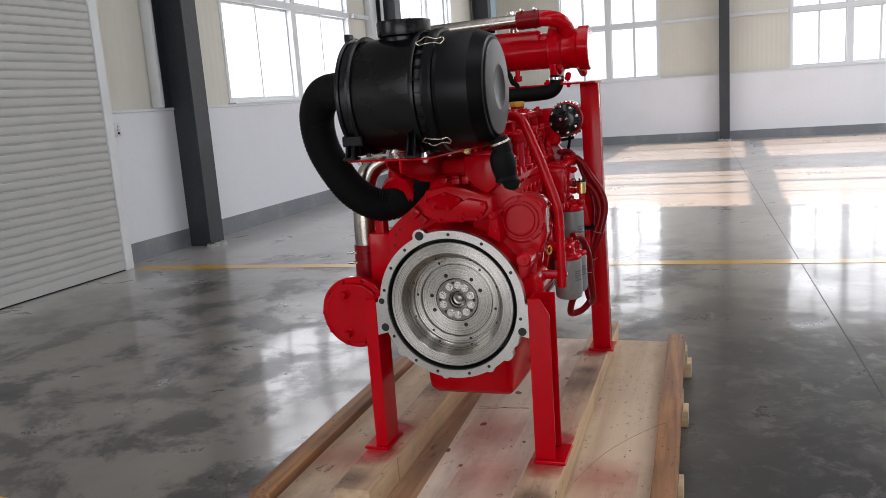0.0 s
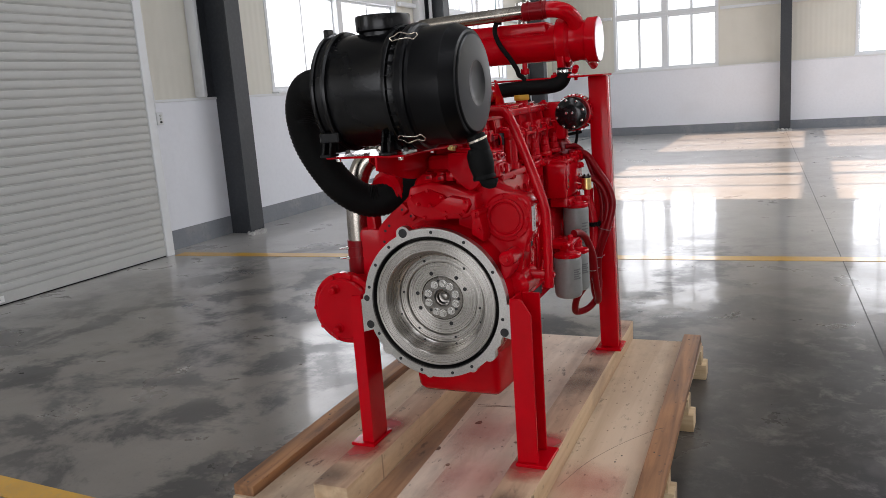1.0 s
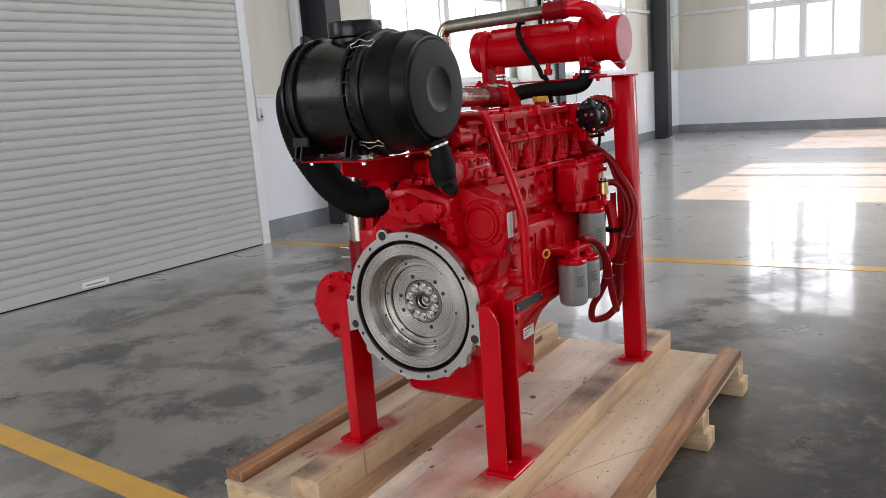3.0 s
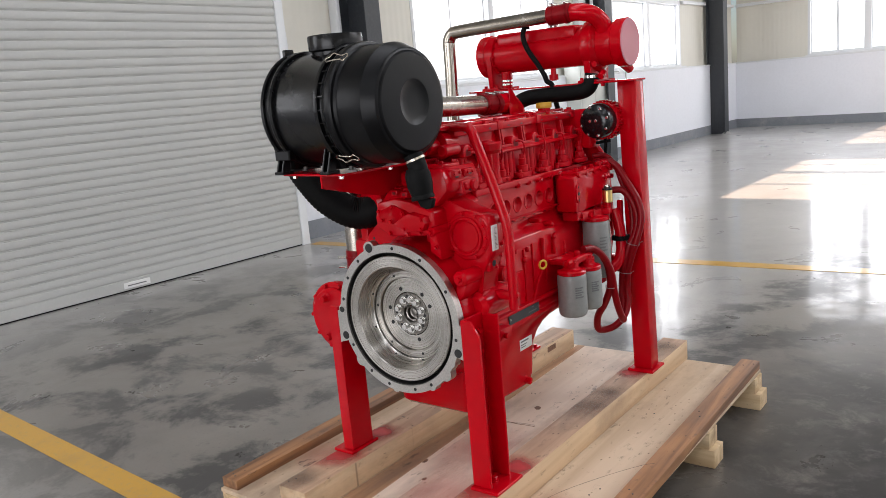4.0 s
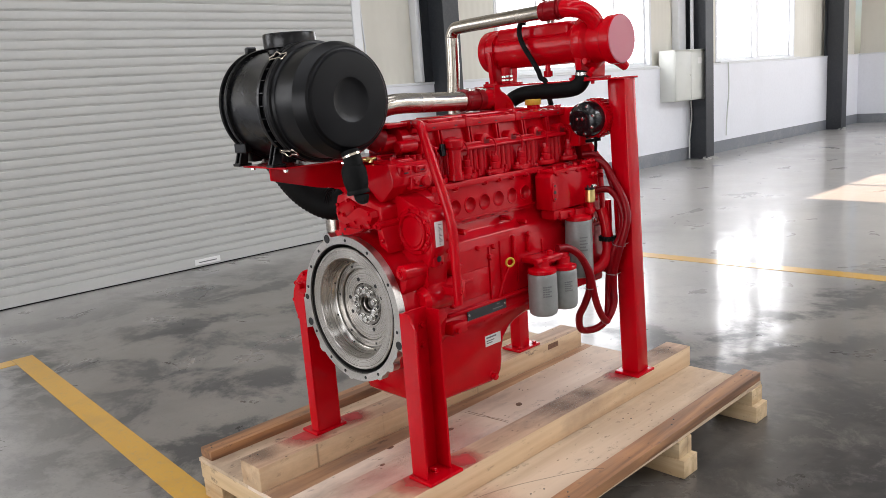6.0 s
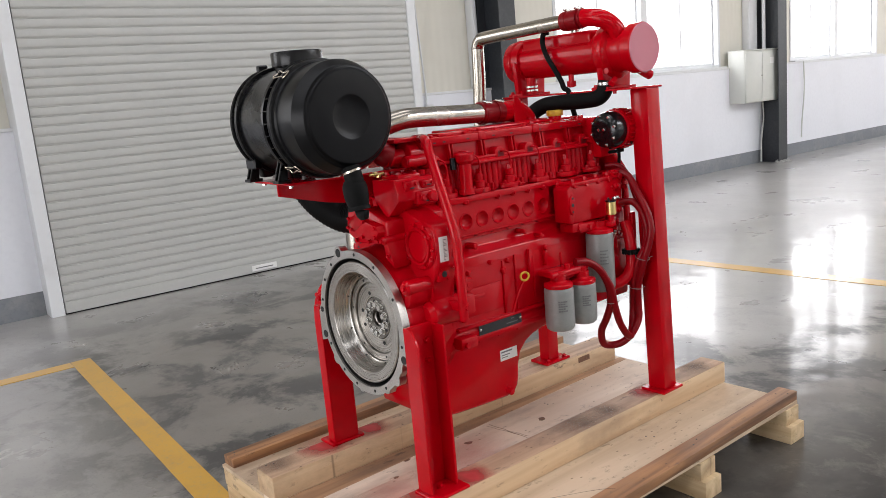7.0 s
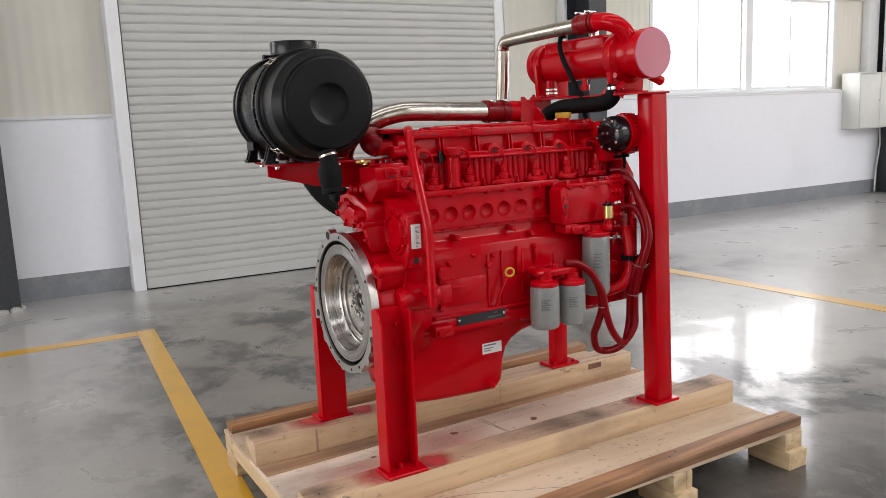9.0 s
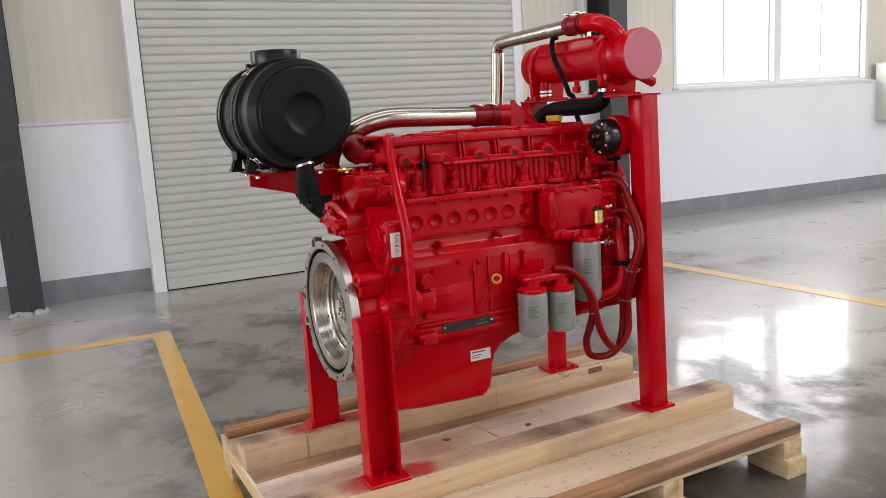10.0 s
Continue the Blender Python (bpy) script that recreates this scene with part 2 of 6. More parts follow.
def turned_material():
    """Lathe-turned iron: fine rings round the crank axis."""
    m = material("turned_iron", (0.42, 0.395, 0.365), 0.28, 1.0)
    n, l = m.node_tree.nodes, m.node_tree.links
    co, dist, wave = n.new("ShaderNodeTexCoord"), n.new("ShaderNodeVectorMath"), n.new("ShaderNodeTexNoise")
    flat = n.new("ShaderNodeMapping")
    flat.inputs["Location"].default_value, flat.inputs["Scale"].default_value = (0, 0, -0.832), (1, 0, 1)
    dist.operation = "LENGTH"
    l.new(co.outputs["Object"], flat.inputs[0])
    l.new(flat.outputs[0], dist.inputs[0])
    wave.noise_dimensions = "1D"
    wave.inputs["Scale"].default_value, wave.inputs["Detail"].default_value = 420, 3
    l.new(dist.outputs["Value"], wave.inputs["W"])
    b = n.new("ShaderNodeBump")
    b.inputs["Strength"].default_value, b.inputs["Distance"].default_value = 0.20, 0.0004
    l.new(wave.outputs["Fac"], b.inputs["Height"])
    l.new(b.outputs[0], n["Principled BSDF"].inputs["Normal"])
    r = n.new("ShaderNodeMapRange")
    r.inputs["To Min"].default_value, r.inputs["To Max"].default_value = 0.21, 0.36
    l.new(wave.outputs["Fac"], r.inputs["Value"])
    l.new(r.outputs[0], n["Principled BSDF"].inputs["Roughness"])
    band, tone = n.new("ShaderNodeTexNoise"), n.new("ShaderNodeValToRGB")
    band.noise_dimensions = "1D"
    band.inputs["Scale"].default_value, band.inputs["Detail"].default_value, band.inputs["Roughness"].default_value = 95, 5, 0.75
    l.new(dist.outputs["Value"], band.inputs["W"])
    tone.color_ramp.elements[0].position, tone.color_ramp.elements[0].color = 0.28, (0.36, 0.335, 0.305, 1)
    tone.color_ramp.elements[1].position, tone.color_ramp.elements[1].color = 0.72, (0.55, 0.525, 0.49, 1)
    l.new(band.outputs["Fac"], tone.inputs[0])
    l.new(tone.outputs[0], n["Principled BSDF"].inputs["Base Color"])
    tan = n.new("ShaderNodeTangent")
    tan.direction_type, tan.axis = "RADIAL", "Y"
    l.new(tan.outputs[0], n["Principled BSDF"].inputs["Tangent"])
    n["Principled BSDF"].inputs["Anisotropic"].default_value = 0.80
    n["Principled BSDF"].inputs["Anisotropic Rotation"].default_value = 0.25
    return m


IRON = turned_material()


def floor_material():
    """Polished grey concrete: cloudy tone, dark worn blotches, fine scratches, thin sealer."""
    m = bpy.data.materials.new("polished_concrete")
    m.use_nodes = True
    n, l = m.node_tree.nodes, m.node_tree.links
    b = n["Principled BSDF"]
    co = n.new("ShaderNodeTexCoord")

    def noise_fac(scale, detail, lo, hi, distort=0.0, rough=0.6, shift=0.0):
        mp = n.new("ShaderNodeMapping")
        mp.inputs["Location"].default_value = (shift, shift * 0.7, 0)
        l.new(co.outputs["Object"], mp.inputs[0])
        t = n.new("ShaderNodeTexNoise")
        t.inputs["Scale"].default_value, t.inputs["Detail"].default_value = scale, detail
        t.inputs["Distortion"].default_value, t.inputs["Roughness"].default_value = distort, rough
        l.new(mp.outputs[0], t.inputs["Vector"])
        r = n.new("ShaderNodeMapRange")
        r.inputs["From Min"].default_value, r.inputs["From Max"].default_value = lo, hi
        l.new(t.outputs["Fac"], r.inputs["Value"])
        return r.outputs[0]

    def mix(fac, under, over):
        x = n.new("ShaderNodeMix")
        x.data_type = "RGBA"
        l.new(fac, x.inputs[0])
        if isinstance(under, tuple):
            x.inputs[6].default_value = (*under, 1)
        else:
            l.new(under, x.inputs[6])
        x.inputs[7].default_value = (*over, 1)
        return x.outputs[2]

    def times(a, c):
        k = n.new("ShaderNodeMath")
        k.operation = "MULTIPLY"
        l.new(a, k.inputs[0])
        if isinstance(c, float):
            k.inputs[1].default_value = c
        else:
            l.new(c, k.inputs[1])
        return k.outputs[0]

    # the slab is darker and more blotched round the pallet
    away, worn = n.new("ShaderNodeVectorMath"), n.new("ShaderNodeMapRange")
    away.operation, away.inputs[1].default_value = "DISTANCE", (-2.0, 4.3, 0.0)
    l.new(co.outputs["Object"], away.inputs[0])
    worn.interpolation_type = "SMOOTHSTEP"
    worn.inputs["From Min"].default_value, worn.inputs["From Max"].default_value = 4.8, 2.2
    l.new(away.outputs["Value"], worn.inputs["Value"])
    # the tone is paler and hardly blotched along the south bay
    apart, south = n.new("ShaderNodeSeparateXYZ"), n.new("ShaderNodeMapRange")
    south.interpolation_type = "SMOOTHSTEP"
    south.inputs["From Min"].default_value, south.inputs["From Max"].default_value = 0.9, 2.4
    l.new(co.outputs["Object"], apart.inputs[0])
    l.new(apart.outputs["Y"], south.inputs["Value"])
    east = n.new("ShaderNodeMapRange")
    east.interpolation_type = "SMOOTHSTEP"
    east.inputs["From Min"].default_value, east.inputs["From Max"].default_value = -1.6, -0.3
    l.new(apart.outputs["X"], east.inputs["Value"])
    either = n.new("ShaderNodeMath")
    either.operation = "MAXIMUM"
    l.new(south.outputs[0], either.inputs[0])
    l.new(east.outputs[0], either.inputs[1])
    # the lane behind the pallet is paler and less blotched
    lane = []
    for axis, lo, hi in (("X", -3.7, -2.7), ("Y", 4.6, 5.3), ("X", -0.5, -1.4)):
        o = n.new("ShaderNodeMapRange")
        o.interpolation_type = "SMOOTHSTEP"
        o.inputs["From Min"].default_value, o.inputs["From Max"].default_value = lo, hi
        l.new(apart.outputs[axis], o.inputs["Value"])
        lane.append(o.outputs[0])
    lane_fade = n.new("ShaderNodeMath")
    lane_fade.operation, lane_fade.inputs[1].default_value, lane_fade.inputs[2].default_value = "MULTIPLY_ADD", -0.88, 1.0
    l.new(times(times(lane[0], lane[1]), lane[2]), lane_fade.inputs[0])
    near_mask = times(times(worn.outputs[0], either.outputs[0]), lane_fade.outputs[0])
    # the pale tone beyond the pallet paints in the white wall's reflection
    pale_tone = mix(noise_fac(0.8, 8, 0.32, 0.70, 0.3), (0.44, 0.423, 0.400), (0.36, 0.346, 0.328))
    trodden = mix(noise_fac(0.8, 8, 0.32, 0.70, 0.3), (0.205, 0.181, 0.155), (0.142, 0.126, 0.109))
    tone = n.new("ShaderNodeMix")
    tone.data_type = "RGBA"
    l.new(near_mask, tone.inputs[0])
    l.new(pale_tone, tone.inputs[6])
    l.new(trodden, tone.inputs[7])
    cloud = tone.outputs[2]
    zone = n.new("ShaderNodeMath")
    zone.operation, zone.use_clamp = "MULTIPLY", True
    l.new(near_mask, zone.inputs[0])
    zone_more = n.new("ShaderNodeMath")
    zone_more.operation, zone_more.inputs[1].default_value = "ADD", 0.55
    l.new(noise_fac(0.38, 3, 0.38, 0.56, 0.0, 0.5, 4.3), zone_more.inputs[0])
    l.new(zone_more.outputs[0], zone.inputs[1])
    patch = times(noise_fac(1.9, 12, 0.475, 0.562, 0.30, 0.70, 1.9), zone.outputs[0])
    # hardly any blotches east of the pallet
    calm = n.new("ShaderNodeMapRange")
    calm.interpolation_type = "SMOOTHSTEP"
    calm.inputs["From Min"].default_value, calm.inputs["From Max"].default_value = -0.9, 0.1
    calm.inputs["To Min"].default_value, calm.inputs["To Max"].default_value = 1.0, 0.45
    l.new(apart.outputs["X"], calm.inputs["Value"])
    blot = times(patch, calm.outputs[0])
    c1 = mix(times(blot, 0.74), cloud, (0.042, 0.043, 0.045))
    # a darker, duller tone over the slab east of the pallet
    oil = []
    for axis, lo, hi in (("X", -0.9, 0.2), ("Y", 6.2, 4.4)):
        o = n.new("ShaderNodeMapRange")
        o.interpolation_type = "SMOOTHSTEP"
        o.inputs["From Min"].default_value, o.inputs["From Max"].default_value = lo, hi
        l.new(apart.outputs[axis], o.inputs["Value"])
        oil.append(o.outputs[0])
    east_away, near = n.new("ShaderNodeVectorMath"), n.new("ShaderNodeMapRange")
    east_away.operation, east_away.inputs[1].default_value = "DISTANCE", (0.5, 3.4, 0.0)
    l.new(co.outputs["Object"], east_away.inputs[0])
    near.interpolation_type = "SMOOTHSTEP"
    near.inputs["From Min"].default_value, near.inputs["From Max"].default_value = 4.6, 2.9
    l.new(east_away.outputs["Value"], near.inputs["Value"])
    east_dark = times(times(times(oil[0], oil[1]), near.outputs[0]), times(noise_fac(1.1, 6, 0.20, 0.48, 0.3, 0.6, 5.0), noise_fac(5.5, 9, 0.22, 0.46, 0.4, 0.7, 9.0)))
    c1 = mix(times(east_dark, 0.90), c1, (0.027, 0.025, 0.024))
    c2 = mix(times(noise_fac(9, 10, 0.54, 0.72, 0.1, 0.75, 7.0), 0.45), c1, (0.165, 0.155, 0.144))
    c3 = mix(times(noise_fac(70, 4, 0.58, 0.75), 0.45), c2, (0.07, 0.066, 0.062))
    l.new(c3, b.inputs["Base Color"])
    dull = n.new("ShaderNodeMath")
    dull.operation = "MAXIMUM"
    l.new(blot, dull.inputs[0])
    l.new(east_dark, dull.inputs[1])
    for socket, sealed, bare in (("Specular IOR Level", 0.32, 0.12), ("Coat Weight", 0.58, 0.20)):
        q = n.new("ShaderNodeMapRange")
        q.inputs["To Min"].default_value, q.inputs["To Max"].default_value = sealed, bare
        l.new(dull.outputs[0], q.inputs["Value"])
        l.new(q.outputs[0], b.inputs[socket])
    b.inputs["Coat IOR"].default_value, b.inputs["Coat Roughness"].default_value = 1.38, 0.085
    rr = n.new("ShaderNodeMapRange")
    rr.inputs["To Min"].default_value, rr.inputs["To Max"].default_value = 0.26, 0.42
    l.new(noise_fac(1.6, 7, 0.35, 0.68, 0.5, 0.65, 3.0), rr.inputs["Value"])
    l.new(rr.outputs[0], b.inputs["Roughness"])
    t = n.new("ShaderNodeTexNoise")
    t.inputs["Scale"].default_value, t.inputs["Detail"].default_value = 3.0, 6
    l.new(co.outputs["Object"], t.inputs["Vector"])
    k = n.new("ShaderNodeBump")
    k.inputs["Strength"].default_value, k.inputs["Distance"].default_value = 0.06, 0.012
    l.new(t.outputs["Fac"], k.inputs["Height"])
    # trowel waves that bend reflections
    wave, ripple = n.new("ShaderNodeTexNoise"), n.new("ShaderNodeBump")
    wave.inputs["Scale"].default_value, wave.inputs["Detail"].default_value, wave.inputs["Roughness"].default_value = 1.7, 2.5, 0.55
    l.new(co.outputs["Object"], wave.inputs["Vector"])
    ripple.inputs["Strength"].default_value, ripple.inputs["Distance"].default_value = 0.35, 0.016
    l.new(wave.outputs["Fac"], ripple.inputs["Height"])
    l.new(k.outputs[0], ripple.inputs["Normal"])
    l.new(ripple.outputs[0], b.inputs["Normal"])
    l.new(ripple.outputs[0], b.inputs["Coat Normal"])
    return m


FLOOR = floor_material()


def pane_material():
    m = bpy.data.materials.new("window_glass")
    m.use_nodes = True
    n, l = m.node_tree.nodes, m.node_tree.links
    clear, gloss, mix = n.new("ShaderNodeBsdfTransparent"), n.new("ShaderNodeBsdfGlossy"), n.new("ShaderNodeMixShader")
    gloss.inputs["Roughness"].default_value = 0.03
    mix.inputs[0].default_value = 0.06
    l.new(clear.outputs[0], mix.inputs[1])
    l.new(gloss.outputs[0], mix.inputs[2])
    l.new(mix.outputs[0], n["Material Output"].inputs[0])
    return m


GLASS = pane_material()


def overspray_material(name, color, strength):
    """A haze of red paint that thins out towards its rim."""
    m = material(name, color, 0.6)
    n, l = m.node_tree.nodes, m.node_tree.links
    co, d, t, add, r = n.new("ShaderNodeTexCoord"), n.new("ShaderNodeVectorMath"), n.new("ShaderNodeTexNoise"), n.new("ShaderNodeMath"), n.new("ShaderNodeMapRange")
    d.operation = "LENGTH"
    l.new(co.outputs["Object"], d.inputs[0])
    t.inputs["Scale"].default_value, t.inputs["Detail"].default_value = 14, 5
    l.new(co.outputs["Object"], t.inputs["Vector"])
    add.operation = "MULTIPLY_ADD"
    add.inputs[1].default_value = 0.09
    l.new(t.outputs["Fac"], add.inputs[0])
    l.new(d.outputs["Value"], add.inputs[2])
    r.inputs["From Min"].default_value, r.inputs["From Max"].default_value = 0.163, 0.070
    r.inputs["To Min"].default_value, r.inputs["To Max"].default_value = 0.0, strength
    l.new(add.outputs[0], r.inputs["Value"])
    l.new(r.outputs[0], n["Principled BSDF"].inputs["Alpha"])
    return m


OVERSPRAY, FAINT_SPRAY = overspray_material("red_overspray", (0.52, 0.03, 0.035), 0.9), overspray_material("faint_overspray", (0.52, 0.03, 0.035), 0.30)
GRIME = overspray_material("grey_grime", (0.15, 0.10, 0.075), 0.50)

OVERCAST = bpy.data.materials.new("overcast_sky")
OVERCAST.use_nodes = True
glow = OVERCAST.node_tree.nodes.new("ShaderNodeEmission")
glow.inputs[0].default_value, glow.inputs[1].default_value = (0.96, 0.98, 1.0, 1), 2.6
OVERCAST.node_tree.links.new(glow.outputs[0], OVERCAST.node_tree.nodes["Material Output"].inputs[0])


# ---- mesh helpers ----
def box(bm, lo, hi, bevel=0.0, seg=2):
    c = [(a + b) / 2 for a, b in zip(lo, hi)]
    made = bmesh.ops.create_cube(bm, size=1, matrix=Matrix.LocRotScale(c, None, [b - a for a, b in zip(lo, hi)]))
    if bevel:
        edges = list({e for v in made["verts"] for e in v.link_edges})
        bmesh.ops.bevel(bm, geom=edges, offset=bevel, segments=seg, affect="EDGES", profile=0.5)


def frame_of(d):
    d = Vector(d).normalized()
    a = d.cross(Vector((0, 0, 1)) if abs(d.z) < 0.9 else Vector((1, 0, 0))).normalized()
    return d, a, d.cross(a)


def lathe(bm, prof, at, axis, seg=48):
    """Turns a profile of (radius, distance along the axis) round an axis."""
    d, a, b = frame_of(axis)
    at, rings = Vector(at), []
    for r, h in prof:
        if r < 1e-6:
            rings.append([bm.verts.new(at + d * h)])
        else:
            rings.append([bm.verts.new(at + d * h + (a * math.cos(k) + b * math.sin(k)) * r) for k in (2 * math.pi * i / seg for i in range(seg))])
    for p, q in zip(rings, rings[1:]):
        for i in range(seg):
            j = (i + 1) % seg
            if len(p) == 1 and len(q) == 1:
                continue
            if len(p) == 1:
                bm.faces.new((p[0], q[j], q[i]))
            elif len(q) == 1:
                bm.faces.new((p[i], p[j], q[0]))
            else:
                bm.faces.new((p[i], p[j], q[j], q[i]))


def rod(bm, p, q, r, seg=20, edge=0.0):
    """A closed cylinder from p to q with slightly broken edges."""
    h = (Vector(q) - Vector(p)).length
    e = edge or min(r, h) * 0.08
    lathe(bm, [(0, 0), (r - e, 0), (r, e), (r, h - e), (r - e, h), (0, h)], p, Vector(q) - Vector(p), seg)


def bolt(bm, p, d, r=0.008, h=0.008):
    """A hexagon head with its washer."""
    d = Vector(d).normalized()
    rod(bm, p, Vector(p) + d * h * 0.25, r * 1.35, 12)
    rod(bm, Vector(p) + d * h * 0.25, Vector(p) + d * h * 1.25, r, 6, r * 0.12)


def prism(bm, pts, lo, hi, plane="uz", bevel=0.0, seg=2):
    """A polygon drawn in two axes and extruded along the third."""
    def put(a, b, c):
        return {"uz": (a, c, b), "vz": (c, a, b), "uv": (a, b, c)}[plane]
    one = [bm.verts.new(put(a, b, lo)) for a, b in pts]
    two = [bm.verts.new(put(a, b, hi)) for a, b in pts]
    faces = [bm.faces.new(one), bm.faces.new(list(reversed(two)))]
    for i in range(len(pts)):
        j = (i + 1) % len(pts)
        faces.append(bm.faces.new((one[j], one[i], two[i], two[j])))
    if bevel:
        bmesh.ops.bevel(bm, geom=list({e for f in faces for e in f.edges}), offset=bevel, segments=seg, affect="EDGES", profile=0.5)


def curve_points(pts, step=8):
    """A smooth line through points (Catmull-Rom)."""
    p = [Vector(a) for a in pts]
    p = [p[0] * 2 - p[1]] + p + [p[-1] * 2 - p[-2]]
    out = []
    for i in range(1, len(p) - 2):
        for k in range(step):
            t = k / step
            out.append(0.5 * (2 * p[i] + (p[i + 1] - p[i - 1]) * t + (2 * p[i - 1] - 5 * p[i] + 4 * p[i + 1] - p[i + 2]) * t * t + (3 * p[i] - p[i - 1] - 3 * p[i + 1] + p[i + 2]) * t ** 3))
    return out + [p[-2]]


def tube(bm, pts, r, seg=14, step=8, smooth=True, ribs=0.0, rib_len=0.012):
    """A round tube along points, closed at its ends; ribs: depth of corrugations."""
    line = curve_points(pts, step) if smooth else [Vector(p) for p in pts]
    if ribs:
        fine, total = [line[0]], 0.0
        for p, q in zip(line, line[1:]):
            k = max(1, round((q - p).length / (rib_len / 2)))
            fine += [p.lerp(q, (i + 1) / k) for i in range(k)]
        line = fine
    d, a, b = frame_of(line[1] - line[0])
    rings = []
    for i, p in enumerate(line):
        nd = (line[min(i + 1, len(line) - 1)] - line[max(i - 1, 0)]).normalized()
        a = (a - nd * a.dot(nd)).normalized()
        b = nd.cross(a)
        rr = r - (ribs if ribs and i % 2 else 0)
        rings.append([bm.verts.new(p + (a * math.cos(k) + b * math.sin(k)) * rr) for k in (2 * math.pi * j / seg for j in range(seg))])
    for p, q in zip(rings, rings[1:]):
        for i in range(seg):
            j = (i + 1) % seg
            bm.faces.new((p[i], p[j], q[j], q[i]))
    bm.faces.new(list(reversed(rings[0])))
    bm.faces.new(rings[-1])


def mesh_of(name, bm, mat, angle=32):
    bmesh.ops.recalc_face_normals(bm, faces=bm.faces)
    for e in bm.edges:
        e.smooth = len(e.link_faces) != 2 or e.calc_face_angle(3.2) < radians(angle)
    for f in bm.faces:
        f.smooth = True
    me = bpy.data.meshes.new(name)
    bm.to_mesh(me)
    bm.free()
    me.materials.append(mat)
    return me


def part(name, bm, mat, parent=None, label="", angle=32):
    """Links a bmesh as one mesh object under a thing or a part."""
    ob = new(name, mesh_of(name, bm, mat, angle))
    ob.parent = parent
    return tagged(ob, label)


def structure(name, bm, mat, label, category, angle=32):
    return tagged(part(name, bm, mat, None, label, angle), category=category, kind="structure")


def thing(name, m, label, category, group=""):
    """An Empty at a thing's base, to which its parts belong."""
    ob = new(name)
    ob.matrix_world = m
    ob.empty_display_size = 0.1
    return tagged(ob, label, category, group)


def again(ob, parent, m):
    """One more object on the same mesh, at a pose in its parent."""
    o = new(ob.name.split(".")[0], ob.data)
    o.parent, o.matrix_basis = parent, m
    return o

# ---- the hall ----
WEST, EAST, SOUTH, NORTH, ROOF = -6.24, 11.2, -13.4, 21.35, 8.2
SILL, TRANSOM, HEAD = 1.635, 2.985, 4.7

bm = bmesh.new()
box(bm, (WEST - 0.4, SOUTH - 0.4, -0.2), (EAST + 0.4, NORTH + 0.4, 0.0))
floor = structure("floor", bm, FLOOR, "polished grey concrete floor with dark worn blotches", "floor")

# sawn joints in the slab, dark and very thin
bm = bmesh.new()
for x in (0.45, 5.9):
    prism(bm, [(x - 0.0025 + 0.35, -1.0), (x + 0.0025 + 0.35, -1.0), (x + 0.0025 - 0.85, NORTH), (x - 0.0025 - 0.85, NORTH)], 0.0, 0.0012, "uv")
for y in (-5.2,):
    box(bm, (WEST, y - 0.004, 0.0), (EAST, y + 0.004, 0.0015))
structure("floor_joint", bm, JOINT, "thin dark saw-cut joint in the concrete floor", "floor joint")

for name, lo, hi in (("floor_line_near", (-4.47, 2.060), (8.0, 2.187)), ("floor_line_side", (-4.47, SOUTH + 2), (-4.34, 2.055)), ("floor_line_far", (-6.0, 6.37), (9.0, 6.52))):
    bm = bmesh.new()
    slope = {"floor_line_far": 0.067, "floor_line_near": -0.036}.get(name, 0.0) * (hi[0] - lo[0])
    prism(bm, [lo, (hi[0], lo[1] + slope), (hi[0], hi[1] + slope), (lo[0], hi[1])], 0.0, 0.003, "uv")
    structure(name, bm, YELLOW, "worn yellow line painted on the concrete floor", "floor line")


def column(x, y, turn, deep=0.40, wide=0.30):
    """A steel H column against a wall, with mortar left round its foot."""
    ob = thing("steel_column", pose(x, y, 0, 0, 0, turn), "dark grey painted steel H column against the wall", "column", "hall columns")
    ob["kind"] = "structure"
    bm = bmesh.new()
    box(bm, (deep - 0.016, -wide / 2, 0), (deep, wide / 2, ROOF), 0.002, 1)
    box(bm, (0, -wide / 2, 0), (0.016, wide / 2, ROOF), 0.002, 1)
    part("flange", bm, STEEL_GREY, ob)
    bm = bmesh.new()
    box(bm, (0.016, -0.006, 0), (deep - 0.016, 0.006, ROOF))
    part("web", bm, STEEL_GREY, ob)
    rng = random.Random(int(abs(x * 31 + y * 7)))
    bm = bmesh.new()
    for k in range(9):
        a = (deep - 0.05 + rng.uniform(0, 0.10), -wide / 2 + wide * k / 8 + rng.uniform(-0.02, 0.02), 0)
        r = rng.uniform(0.03, 0.06)
        made = bmesh.ops.create_icosphere(bm, subdivisions=2, radius=r, matrix=Matrix.Translation(a))
        for v in made["verts"]:
            v.co += noise.noise_vector(v.co * 22) * 0.02
            v.co.z = max(0.0, v.co.z * 0.9)
    part("mortar", bm, PLASTER_MESS, ob, "crumbly grey mortar")
    return ob


for y in (1.20, 7.63, 13.68, 19.55, -5.4):
    column(WEST - 0.03, y, 0, 0.41, 0.26)
for x in (-0.40, 5.7):
    column(x, NORTH, -90, 0.34, 0.24)
for y in (0.90, 8.10, 15.15, -6.3):
    column(EAST, y, 180)


